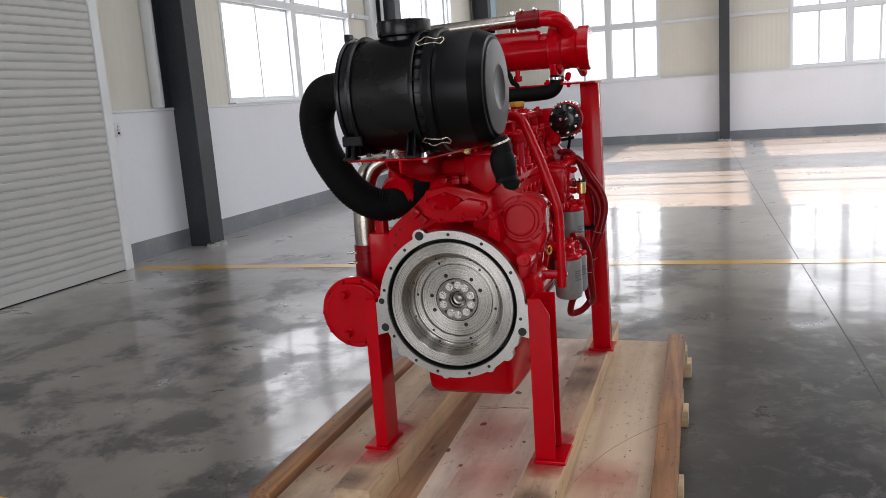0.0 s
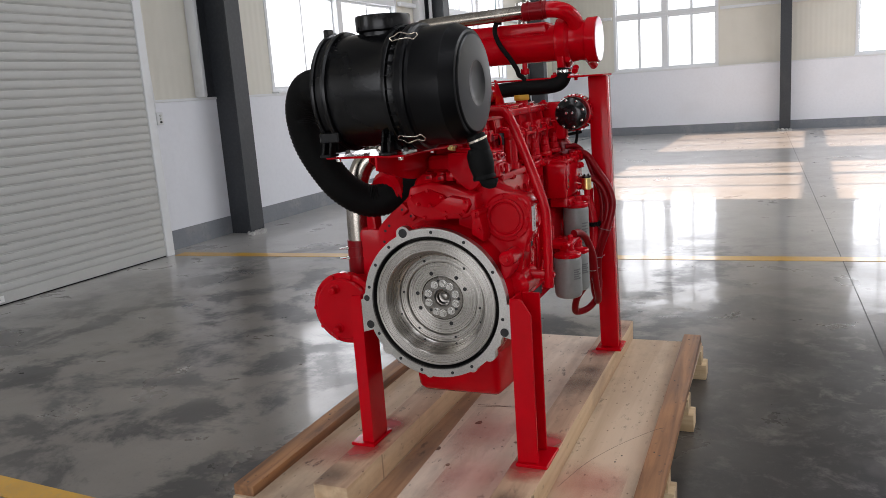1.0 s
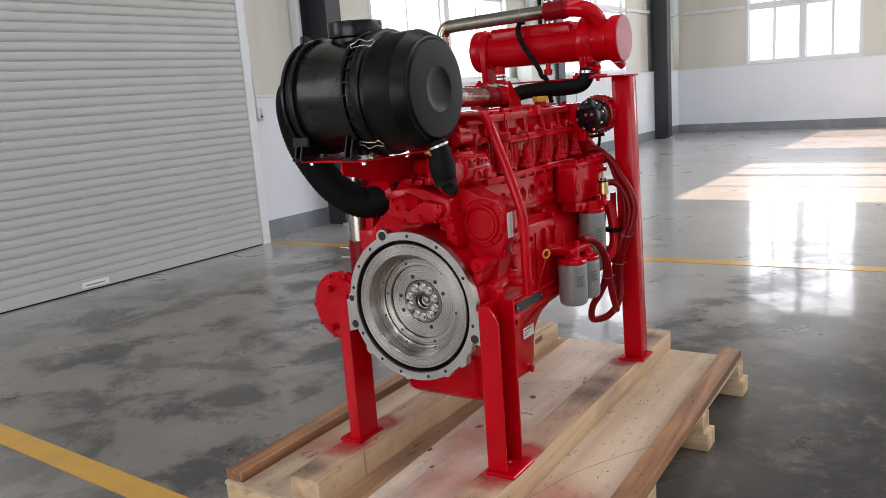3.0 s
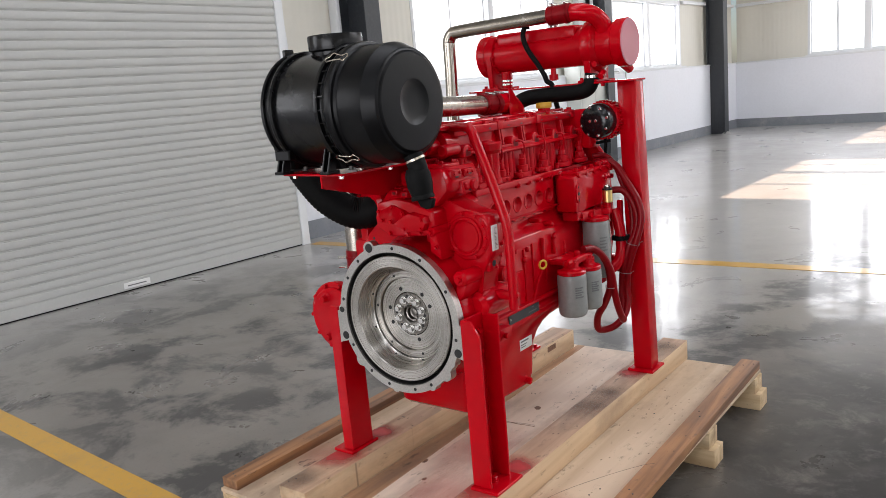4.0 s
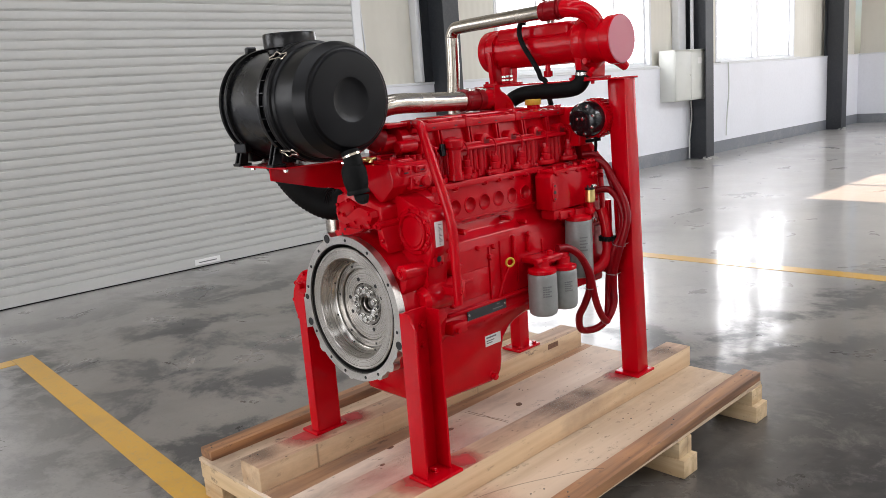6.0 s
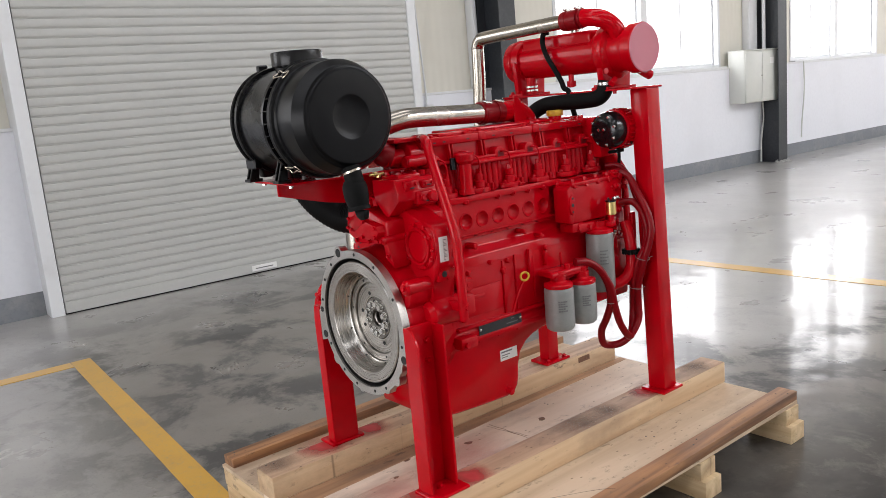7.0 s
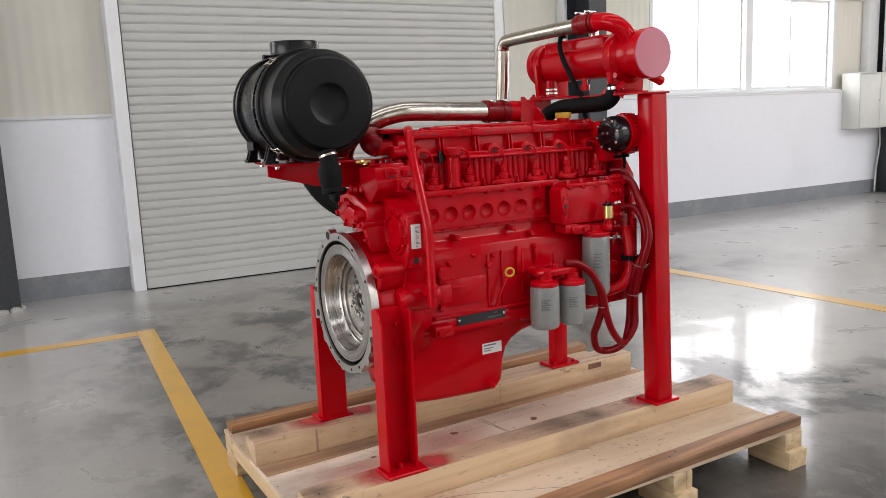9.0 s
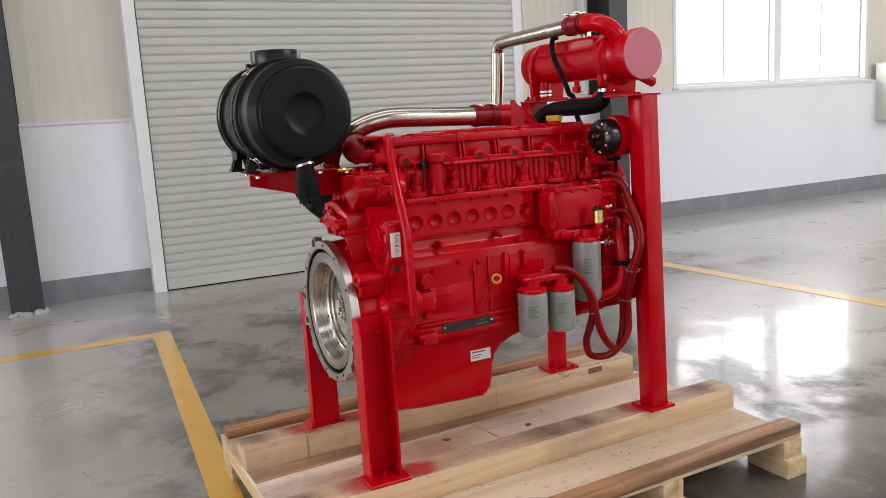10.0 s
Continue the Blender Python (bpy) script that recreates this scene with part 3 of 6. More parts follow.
def hall_wall(side, m, length, windows, doors=()):
    """A wall of white lower part, cream panels above and a grey base; s runs along it, d points into the hall."""
    cuts = sorted([(a, b) for a, b, *_ in doors])
    spans, at = [], 0.0
    for a, b in cuts:
        spans.append((at, a))
        at = b
    spans.append((at, length))
    low, base, ledge = bmesh.new(), bmesh.new(), bmesh.new()
    for a, b in spans:
        box(low, (a, -0.27, 0.0), (b, 0, SILL - 0.03))
        box(base, (a, 0.0, 0.0), (b, 0.004, 0.215))
        box(ledge, (a, -0.12, SILL - 0.03), (b, 0.012, SILL), 0.003, 1)
    for bm, name, mat, label, cat in ((low, "wall_" + side, WHITE_WALL, "white painted lower wall of the hall", "wall"), (base, "baseboard_" + side, GREY_BASE, "grey painted wall base with pale scuffs", "baseboard"), (ledge, "trim_" + side, TRIM, "white painted ledge on the lower wall", "trim")):
        structure(name, bm, mat, label, cat).matrix_world = m
    up = []
    holes = sorted([(a, b, SILL, HEAD) for a, b in windows] + [(a, b, 0, top) for a, b, top in doors])
    at = 0.0
    for a, b, lo, hi in holes:
        up += [((at, -0.27, SILL), (a, -0.10, ROOF)), ((a, -0.27, hi), (b, -0.10, ROOF))]
        at = b
    up.append(((at, -0.27, SILL), (length, -0.10, ROOF)))
    for lo, hi in up:
        bm = bmesh.new()
        box(bm, lo, hi)
        structure("wall_%s_panel" % side, bm, PANEL, "cream ribbed sandwich panel of the upper wall", "wall").matrix_world = m
    rail = bmesh.new()
    at = 0.0
    for a, b, lo, hi in holes:
        box(rail, (at, -0.10, TRANSOM), (a - 0.04, -0.02, TRANSOM + 0.07), 0.004, 1)
        at = b + 0.04
    box(rail, (at, -0.10, TRANSOM), (length, -0.02, TRANSOM + 0.07), 0.004, 1)
    structure("girt_" + side, rail, TRIM, "white steel girt along the cream panels", "girt").matrix_world = m


WINDOWS = 0


def window(m, wide, parts_across, lamp=12.0):
    """A white sliding window of two rows; s across, z up from the sill."""
    global WINDOWS
    WINDOWS += 1
    ob = tagged(thing("window_%d" % WINDOWS, m, "white framed sliding window with bright daylight behind", "window"), kind="structure")
    high, row = HEAD - SILL, TRANSOM + 0.035 - SILL
    bm = bmesh.new()
    box(bm, (0, -0.22, 0), (0.06, -0.09, high), 0.004, 1)
    box(bm, (wide - 0.06, -0.22, 0), (wide, -0.09, high), 0.004, 1)
    box(bm, (0.06, -0.22, 0), (wide - 0.06, -0.09, 0.055), 0.004, 1)
    box(bm, (0.06, -0.22, high - 0.06), (wide - 0.06, -0.09, high), 0.004, 1)
    box(bm, (0.06, -0.21, row - 0.045), (wide - 0.06, -0.10, row + 0.045), 0.004, 1)
    unit = wide / parts_across
    for i in range(1, parts_across):
        box(bm, (unit * i - 0.07, -0.215, 0.055), (unit * i + 0.07, -0.095, row - 0.045), 0.004, 1)
        box(bm, (unit * i - 0.07, -0.215, row + 0.045), (unit * i + 0.07, -0.095, high - 0.06), 0.004, 1)
    part("window_frame", bm, FRAME, ob)
    for i in range(parts_across):
        for lo, hi in ((0.055, row - 0.045), (row + 0.045, high - 0.06)):
            for k in range(2):
                a = unit * i + 0.065 + (unit - 0.13) * k / 2
                b = a + (unit - 0.13) / 2
                sash = bmesh.new()
                y = -0.165 - 0.03 * k
                box(sash, (a, y - 0.015, lo), (a + 0.028, y + 0.015, hi))
                box(sash, (b - 0.028, y - 0.015, lo), (b, y + 0.015, hi))
                box(sash, (a + 0.028, y - 0.015, lo), (b - 0.028, y + 0.015, lo + 0.035))
                box(sash, (a + 0.028, y - 0.015, hi - 0.035), (b - 0.028, y + 0.015, hi))
                s = part("sash", sash, FRAME, ob)
                pane = bmesh.new()
                box(pane, (a + 0.028, y - 0.003, lo + 0.035), (b - 0.028, y + 0.003, hi - 0.035))
                p = part("pane", pane, GLASS, s)
                p.visible_shadow = False
    bm = bmesh.new()
    box(bm, (-0.02, -0.10, -0.002), (wide + 0.02, 0.02, 0.022), 0.003, 1)
    part("window_sill", bm, TRIM, ob)
    c, d = m @ Vector((wide / 2, -0.31, high / 2)), m.to_3x3() @ Vector((0, 1, 0))
    window_light(c.x, c.y, c.z, wide, high, (d.x, d.y), lamp)
    bm = bmesh.new()
    box(bm, (-0.8, -0.62, -0.8), (wide + 0.8, -0.60, high + 0.8))
    structure("backdrop", bm, OVERCAST, "bright overcast sky outside a window", "backdrop").matrix_world = m


west = pose(WEST, SOUTH, 0, 0, 0, 90) @ Matrix.Scale(-1, 4, (0, 1, 0))
north = pose(WEST, NORTH, 0) @ Matrix.Scale(-1, 4, (0, 1, 0))
east = pose(EAST, SOUTH, 0, 0, 0, 90)
south = pose(WEST, SOUTH, 0)
WEST_WINDOWS = [(8.88, 12.64, 2), (14.75, 18.05, 2), (-5.0, -1.2, 2)]
NORTH_WINDOWS = [(-4.55, -1.95, 2), (1.08, 3.72, 2)]
EAST_WINDOWS = [(9.25, 13.45, 2), (16.30, 20.05, 2), (2.0, 6.2, 2), (-5.4, -1.2, 2)]
FILL_GATE = (-4.6, 7.4, 5.2)
DOOR = (2.385, 6.31, 4.3)
hall_wall("west", west, NORTH - SOUTH, [(a - SOUTH, b - SOUTH) for a, b, _ in WEST_WINDOWS], [(DOOR[0] - SOUTH, DOOR[1] - SOUTH, DOOR[2])])
hall_wall("north", north, EAST - WEST, [(a - WEST, b - WEST) for a, b, _ in NORTH_WINDOWS])
hall_wall("east", east, NORTH - SOUTH, [(a - SOUTH, b - SOUTH) for a, b, _ in EAST_WINDOWS])
hall_wall("south", south, EAST - WEST, [], [(FILL_GATE[0] - WEST, FILL_GATE[1] - WEST, FILL_GATE[2])])
for a, b, k in WEST_WINDOWS:
    window(west @ pose(a - SOUTH, 0, SILL), b - a, k, PANE_LIGHT)
for a, b, k in NORTH_WINDOWS:
    window(north @ pose(a - WEST, 0, SILL), b - a, k, PANE_LIGHT)
for a, b, k in EAST_WINDOWS:
    window(east @ pose(a - SOUTH, 0, SILL), b - a, k, EAST_LIGHT)
# a wide unseen gate added in the south wall to light the engine's front
window_light((FILL_GATE[0] + FILL_GATE[1]) / 2, SOUTH - 0.35, FILL_GATE[2] / 2, FILL_GATE[1] - FILL_GATE[0], FILL_GATE[2], (0, 1), SOUTH_FILL)
bm = bmesh.new()
box(bm, (FILL_GATE[0] - 1, SOUTH - 0.9, -0.2), (FILL_GATE[1] + 1, SOUTH - 0.88, FILL_GATE[2] + 1))
structure("backdrop", bm, OVERCAST, "glowing panel outside the added, unseen south gate", "backdrop")

# roof with rooflights: bays of open glazing between purlins
bm = bmesh.new()
shift = ROOF * SUN_SHIFT
xs = [(-2.66 + shift, 0.10 + shift), (0.45 + shift, 3.4 + shift)]
rows = [(10.05, 11.2), (11.3, 12.3), (12.55, 13.25), (13.35, 13.95), (16.4, 17.6), (17.72, 18.9), (19.05, 20.6)]
at = SOUTH - 0.4
for a, b in rows:
    box(bm, (WEST - 0.4, at, ROOF), (EAST + 0.4, a, ROOF + 0.12))
    x = WEST - 0.4
    for p, q in xs:
        box(bm, (x, a, ROOF), (p, b, ROOF + 0.12))
        x = q
    box(bm, (x, a, ROOF), (EAST + 0.4, b, ROOF + 0.12))
    at = b
box(bm, (WEST - 0.4, at, ROOF), (EAST + 0.4, NORTH + 0.4, ROOF + 0.12))
structure("ceiling", bm, CEILING, "grey sheet roof of the hall with open rooflights", "ceiling")

# ---- roller shutter ----
door = tagged(thing("door_1", pose(WEST, 0, 0), "closed pale grey steel roller shutter", "roller shutter"), kind="structure")
for y in (DOOR[0] - 0.12, DOOR[1]):
    bm = bmesh.new()
    box(bm, (-0.27, y, 0), (0.20, y + 0.11, DOOR[2]), 0.004, 1)
    part("door_jamb", bm, TRIM, door, "white painted steel guide post")
bm = bmesh.new()
box(bm, (-0.27, DOOR[0] - 0.12, DOOR[2]), (0.32, DOOR[1] + 0.11, DOOR[2] + 0.5), 0.006, 1)
part("door_header", bm, TRIM, door)
pitch, first = 0.0800, None
bm = bmesh.new()
box(bm, (0.150, DOOR[0], 0.012), (0.185, DOOR[1], 0.110), 0.004, 1)
part("bottom_rail", bm, SHUTTER, door)
# added strip that stops light and draws the dark line under the shutter
bm = bmesh.new()
box(bm, (0.155, DOOR[0], 0.0), (0.179, DOOR[1], 0.013), 0.002, 1)
part("gap_strip", bm, RUBBER, door, "black strip closing the gap under the shutter")
# unseen plate added behind the slats to block outside light
bm = bmesh.new()
box(bm, (0.11, DOOR[0] - 0.04, 0.0), (0.15, DOOR[1] + 0.04, DOOR[2] + 0.1))
part("light_block", bm, RUBBER, door)
for i in range(int((DOOR[2] - 0.110) / pitch)):
    z = 0.110 + pitch * i
    if first is None:
        bm = bmesh.new()
        prof = [(0.155, 0.0), (0.1790, 0.001), (0.1815, 0.006), (0.1840, 0.020), (0.1846, 0.036), (0.1842, 0.052), (0.1825, 0.0640), (0.1790, 0.0668), (0.1770, 0.0700), (0.1775, 0.0718), (0.1805, 0.0732), (0.1808, 0.0762), (0.1760, 0.0782), (0.1755, 0.0800), (0.155, 0.0800)]
        n = [[bm.verts.new((a, y, b)) for a, b in prof] for y in (DOOR[0], DOOR[1])]
        for k in range(len(prof) - 1):
            bm.faces.new((n[0][k], n[0][k + 1], n[1][k + 1], n[1][k]))
        bm.faces.new(n[0])
        bm.faces.new(list(reversed(n[1])))
        first = part("slat", bm, SHUTTER, door, angle=30)
        first.matrix_basis = pose(0, 0, z)
    else:
        again(first, door, pose(0, 0, z))
bm = bmesh.new()
box(bm, (0.185, 4.13, 0.030), (0.192, 4.40, 0.085), 0.002, 1)
label = part("lock_label", bm, PAPER, door, "small white label on the bottom rail")
bm = bmesh.new()
box(bm, (0.192, 4.17, 0.050), (0.1925, 4.36, 0.060))
part("label_print", bm, INK, label)

# ---- small things on the west wall ----
sw = thing("wall_switch", pose(WEST, 6.585, 1.37), "small white switch box on the wall beside the shutter", "switch")
bm = bmesh.new()
box(bm, (0, 0, 0), (0.05, 0.095, 0.135), 0.006)
body = part("body", bm, FRAME, sw)
for dz in (0.03, 0.065, 0.1):
    bm = bmesh.new()
    rod(bm, (0.05, 0.05, dz), (0.062, 0.05, dz), 0.012, 14)
    part("button", bm, BOX_GREY if dz > 0.05 else HOLE, body)
bm = bmesh.new()
tube(bm, [(WEST + 0.02, 6.60, 1.50), (WEST + 0.02, 6.59, 1.9), (WEST - 0.06, 6.50, 4.6)], 0.011, 10)
tagged(part("cable_conduit", bm, TRIM), "thin white conduit rising from the switch box", "conduit")

ebox = thing("electric_box", pose(WEST - 0.02, 12.73, 1.045), "pale grey steel electric cabinet hung beside a column", "electric box")
bm = bmesh.new()
box(bm, (0, 0, 0), (0.300, 0.96, 0.825), 0.008)
part("body", bm, BOX_GREY, ebox)
bm = bmesh.new()
box(bm, (0.300, 0.012, 0.015), (0.318, 0.483, 0.80), 0.005)
leaf = part("door", bm, BOX_GREY, ebox)
bm = bmesh.new()
rod(bm, (0.318, 0.45, 0.42), (0.332, 0.45, 0.42), 0.012, 14)
part("lock", bm, BOLT, leaf)
bm = bmesh.new()
box(bm, (0.300, 0.489, 0.015), (0.318, 0.948, 0.80), 0.005)
leaf = part("door", bm, BOX_GREY, ebox)
bm = bmesh.new()
box(bm, (0.318, 0.70, 0.60), (0.320, 0.83, 0.70))
part("notice", bm, PAPER, leaf, "white paper notice")
bm = bmesh.new()
box(bm, (-0.002, -0.004, 0.825), (0.326, 0.964, 0.840), 0.003)
part("rain_cover", bm, BOX_GREY, ebox)
bm = bmesh.new()
rod(bm, (WEST + 0.12, 13.56, 1.875), (WEST + 0.12, 13.56, ROOF), 0.030, 16)
tagged(part("conduit_pipe", bm, TRIM), "white conduit pipe above the electric box", "conduit")
for y, top, low, sway in ((13.62, 1.05, 0.02, 0.05), (14.95, SILL, 0.30, 0.06)):
    bm = bmesh.new()
    tube(bm, [(WEST + 0.05, y, top), (WEST + 0.05, y + sway * 0.4, top * 0.7), (WEST + 0.05, y - sway, top * 0.35), (WEST + 0.06, y - sway * 1.6, low)], 0.012, 10)
    tagged(part("loose_cable", bm, BOX_GREY), "loose grey cable hanging down the wall", "cable")
for y, wide in ((7.38, 0.07), (13.27, 0.24)):
    bm = bmesh.new()
    box(bm, (WEST - 0.10, y, SILL), (WEST + 0.04, y + wide, ROOF), 0.02, 2)
    tagged(part("downpipe", bm, TRIM), "white painted rectangular downpipe beside a column", "downpipe")

# ---- the shipping pallet ----
PLACE = pose(-1.0354, 2.3879, 0, 0, 0, 1.71) @ Matrix.Scale(0.9794, 4)
pallet = thing("shipping_pallet", PLACE, "pine shipping pallet with plywood deck on the concrete floor", "pallet")
bm = bmesh.new()
box(bm, (-0.335, -0.312, 0.150), (0.312, 1.735, 0.166), 0.001, 1)
part("deck_sheet", bm, PLY, pallet, "pale knotty plywood deck sheet")
for a, b in ((-0.717, -0.337), (0.314, 0.740)):
    bm = bmesh.new()
    box(bm, (a, -0.312, 0.150), (b, 1.735, 0.166), 0.001, 1)
    part("deck_sheet", bm, PLY_TAN, pallet, "tan plywood deck sheet")
# a brown weathered strip let into the deck beside the skid, a hair proud
# its brown also paints in the skid's soft shadow
bm = bmesh.new()
prism(bm, [(-0.229, -0.308), (-0.120, -0.308), (-0.155, 0.70), (-0.185, 1.73), (-0.229, 1.73)], 0.1655, 0.1680, "uv", 0.0008, 1)
part("brown_strip", bm, STRIP, pallet, "reddish brown weathered strip with the skid's shadow painted in")


def skid(a, b, end):
    """A squared pine beam: pale sawn sides, a browner trodden top face."""
    bm = bmesh.new()
    box(bm, (a, -0.315, 0.166), (b, end, 0.266), 0.005)
    me = mesh_of("skid", bm, PINE)
    me.materials.append(PINE_TOP)
    for f in me.polygons:
        if f.normal.z > 0.8:
            f.material_index = 1
    ob = new("skid", me)
    ob.parent = pallet
    return ob


skid(-0.364, -0.230, 1.695)
skid(0.256, 0.383, 1.745)
bm = bmesh.new()
box(bm, (-0.2312, 1.405, 0.226), (-0.2292, 1.490, 0.254))
part("cut_out", bm, KNOT, pallet, "small dark cut-out in the beam side")
for a, b, turn in ((-0.724, -0.636, 0.2), (0.664, 0.748, 0.8)):
    bm = bmesh.new()
    box(bm, (-0.043, -1.020, 0), (0.043, 1.020, 0.040), 0.003)
    part("edge_board", bm, OLD, pallet, "brown weathered edge board with dark stains").matrix_basis = pose((a + b) / 2, 0.722, 0.166, 0, 0, turn)
for v0, v1 in ((-0.310, -0.23), (0.27, 0.36), (0.98, 1.08), (1.63, 1.735)):
    bm = bmesh.new()
    box(bm, (-0.714, v0, 0.078), (0.746, v1, 0.150), 0.003)
    part("bearer", bm, PINE_X, pallet)
    for a, b in ((-0.70, -0.55), (-0.10, 0.10), (0.56, 0.768)):
        bm = bmesh.new()
        box(bm, (a, v0 - 0.002, 0.0), (b, v1 + 0.006, 0.078), 0.004)
        part("block", bm, PINE_X, pallet)
rng = random.Random(12)
for u0, v0 in ((0.317, 1.66), (-0.33, -0.27), (0.317, -0.27), (-0.33, 1.60), (0.70, -0.25), (0.70, 0.33), (0.70, 1.03), (0.70, 1.66), (-0.68, -0.25), (-0.68, 0.33), (-0.68, 1.03), (0.56, 0.32), (0.47, 1.03), (0.10, 0.30), (-0.10, 1.02), (-0.52, 0.31), (-0.52, 1.03), (0.12, 1.03)):
    on_board, on_skid = abs(u0) > 0.65, 0.25 < abs(u0) < 0.38
    for k in range(2):
        bm = bmesh.new()
        rod(bm, (0, 0, -0.003), (0, 0, 0.0012), 0.0036, 10, 0.0004)
        z = 0.206 if on_board else (0.266 if on_skid else 0.166)
        part("nail", bm, NAIL, pallet).matrix_basis = pose(u0 + rng.uniform(-0.022, 0.022), v0 + rng.uniform(-0.03, 0.03), z)
bm = bmesh.new()
tube(bm, [(0.40, 0.05, 0.17), (0.46, 0.25, 0.172), (0.55, 0.42, 0.176), (0.66, 0.50, 0.208), (0.70, 0.53, 0.212)], 0.0005, 6)
part("binding_wire", bm, NAIL, pallet, "thin bent steel wire")
# knots and a split in the pale deck sheet
for u, v, a, b, turn in ((-0.134, 0.235, 0.012, 0.017, 10), (-0.060, 0.506, 0.013, 0.019, -15), (0.007, 0.882, 0.014, 0.020, 30), (-0.150, -0.107, 0.013, 0.021, 5), (-0.044, 0.114, 0.008, 0.011, 0), (0.15, 0.36, 0.007, 0.010, 20), (0.20, 1.10, 0.010, 0.014, -20)):
    bm = bmesh.new()
    ring = []
    for k in range(16):
        c = 2 * math.pi * k / 16
        w = 1 + rng.uniform(-0.14, 0.14)
        ring.append((a * w * math.cos(c), b * w * math.sin(c)))
    prism(bm, ring, -0.001, 0.0004, "uv")
    part("knot", bm, KNOT, pallet).matrix_basis = pose(u, v, 0.166, 0, 0, turn)
for p, q, d in (((-0.13, 0.690), (0.095, 0.703), 0.0011), ((-0.13, 0.672), (0.060, 0.700), 0.0008), ((-0.02, 0.699), (0.09, 0.716), 0.0007)):
    bm = bmesh.new()
    tube(bm, [(p[0] + (q[0] - p[0]) * k / 5, p[1] + (q[1] - p[1]) * k / 5 + rng.uniform(-0.003, 0.003), 0.1662) for k in range(6)], d, 6)
    part("split", bm, KNOT, pallet, "thin dark split in the plywood")
SPRAYED = [(0.318, 0.00, 0.2665, 1.1), (-0.330, -0.03, 0.2665, 1.0), (-0.325, 0.19, 0.2665, 0.8), (0.325, 0.185, 0.2665, 0.85), (0.08, 0.05, 0.1664, 2.0), (0.0, 0.42, 0.1664, 2.2), (0.318, 1.22, 0.2665, 0.7), (0.50, 0.10, 0.1664, 1.6), (-0.52, 0.10, 0.1664, 1.4)]
GRIMY = [(0.315, 0.78, 0.2665, 1.1), (0.315, 0.95, 0.2665, 0.7), (-0.335, -0.25, 0.2665, 0.9), (-0.335, 0.62, 0.2665, 1.0), (0.315, 1.60, 0.2665, 0.8), (0.315, -0.26, 0.2665, 0.7)]
for u, v, z, s in SPRAYED + GRIMY:
    bm = bmesh.new()
    half = 0.12
    lim = (0.383 - u, u - 0.256) if z > 0.2 and u > 0 else ((-0.230 - u, u + 0.364) if z > 0.2 else (half, half))
    vs = [bm.verts.new((a, b, 0.0008)) for a, b in ((-lim[1] / s, -half), (lim[0] / s, -half), (lim[0] / s, half), (-lim[1] / s, half))]
    bm.faces.new(vs)
    if (u, v, z, s) in GRIMY:
        patch = part("grime", bm, GRIME, pallet, "grey trodden dirt on the wood")
    else:
        patch = part("overspray", bm, OVERSPRAY if z > 0.2 else FAINT_SPRAY, pallet, "red paint overspray on the wood")
    patch.matrix_basis = pose(u, v, z) @ Matrix.Diagonal((s, s, 1, 1))

# ---- the engine ----
# u to the engine's right, v from the flywheel backwards, z up; the crank axis is at u 0, z CZ
CZ = 0.832
engine = thing("diesel_engine", PLACE, "red six-cylinder diesel engine on steel legs on a pallet", "engine")


def ring_of(n, r, c, start=0.0):
    return [(c[0] + r * math.cos(start + 2 * math.pi * i / n), c[1] + r * math.sin(start + 2 * math.pi * i / n)) for i in range(n)]


def bolts_on(parent, spots, d, r=0.008, h=0.008, mat=None, name="bolt"):
    """Separate bolt heads on one mesh; d is one of the axes."""
    first = None
    turn = {"-v": (90, 0, 0), "+u": (0, 90, 0), "+z": (0, 0, 0), "-z": (180, 0, 0), "-u": (0, -90, 0), "+v": (-90, 0, 0)}[d]
    for s in spots:
        if first is None:
            bm = bmesh.new()
            bolt(bm, (0, 0, 0), (0, 0, 1), r, h)
            first = part(name, bm, mat or RED, parent)
            first.matrix_basis = pose(*s, *turn)
        else:
            again(first, parent, pose(*s, *turn))


# flywheel housing face: a machined ring with ears
def housing_radius(a):
    c, s = math.cos(a), math.sin(a)
    r = 0.268
    if s <= 0.02 and abs(s / c if abs(c) > 1e-6 else 99) < 0.42:
        r = max(r, 0.286 / abs(c))
    deg = math.degrees(a) % 360
    for spot, rc, rad in ((111.5, 0.266, 0.026), (177, 0.258, 0.019), (222, 0.258, 0.023), (262, 0.259, 0.016), (318, 0.258, 0.025), (300, 0.258, 0.018), (330, 0.258, 0.015)):
        d = radians(deg - spot)
        if math.cos(d) > 0.9 and abs(rc * math.sin(d)) < rad:
            r = max(r, rc * math.cos(d) + math.sqrt(rad * rad - (rc * math.sin(d)) ** 2))
    return r


bm = bmesh.new()
N = 360
loops = []
for v, k in ((0.0, 0), (0.0, 1), (0.030, 1), (0.030, 0)):
    loop = []
    for i in range(N):
        a = 2 * math.pi * i / N
        r = housing_radius(a) if k else 0.240
        loop.append(bm.verts.new((r * math.cos(a), v, CZ + r * math.sin(a))))
    loops.append(loop)
for p, q in zip(loops, loops[1:] + loops[:1]):
    for i in range(N):
        j = (i + 1) % N
        bm.faces.new((p[i], p[j], q[j], q[i]))
housing = part("housing_face", bm, ALU, engine, "bare machined flywheel housing face", 28)
holes = [(0.254 * math.cos(radians(a)), 0.254 * math.sin(radians(a)), 0.0058) for a in (88, 60, 28, 350, 300, 282, 255, 235, 208, 148, 128, 168)]
holes += [(-0.098, 0.250, 0.016), (-0.256, -0.086, 0.015), (0.254, -0.090, 0.015), (-0.262, 0.012, 0.011)]
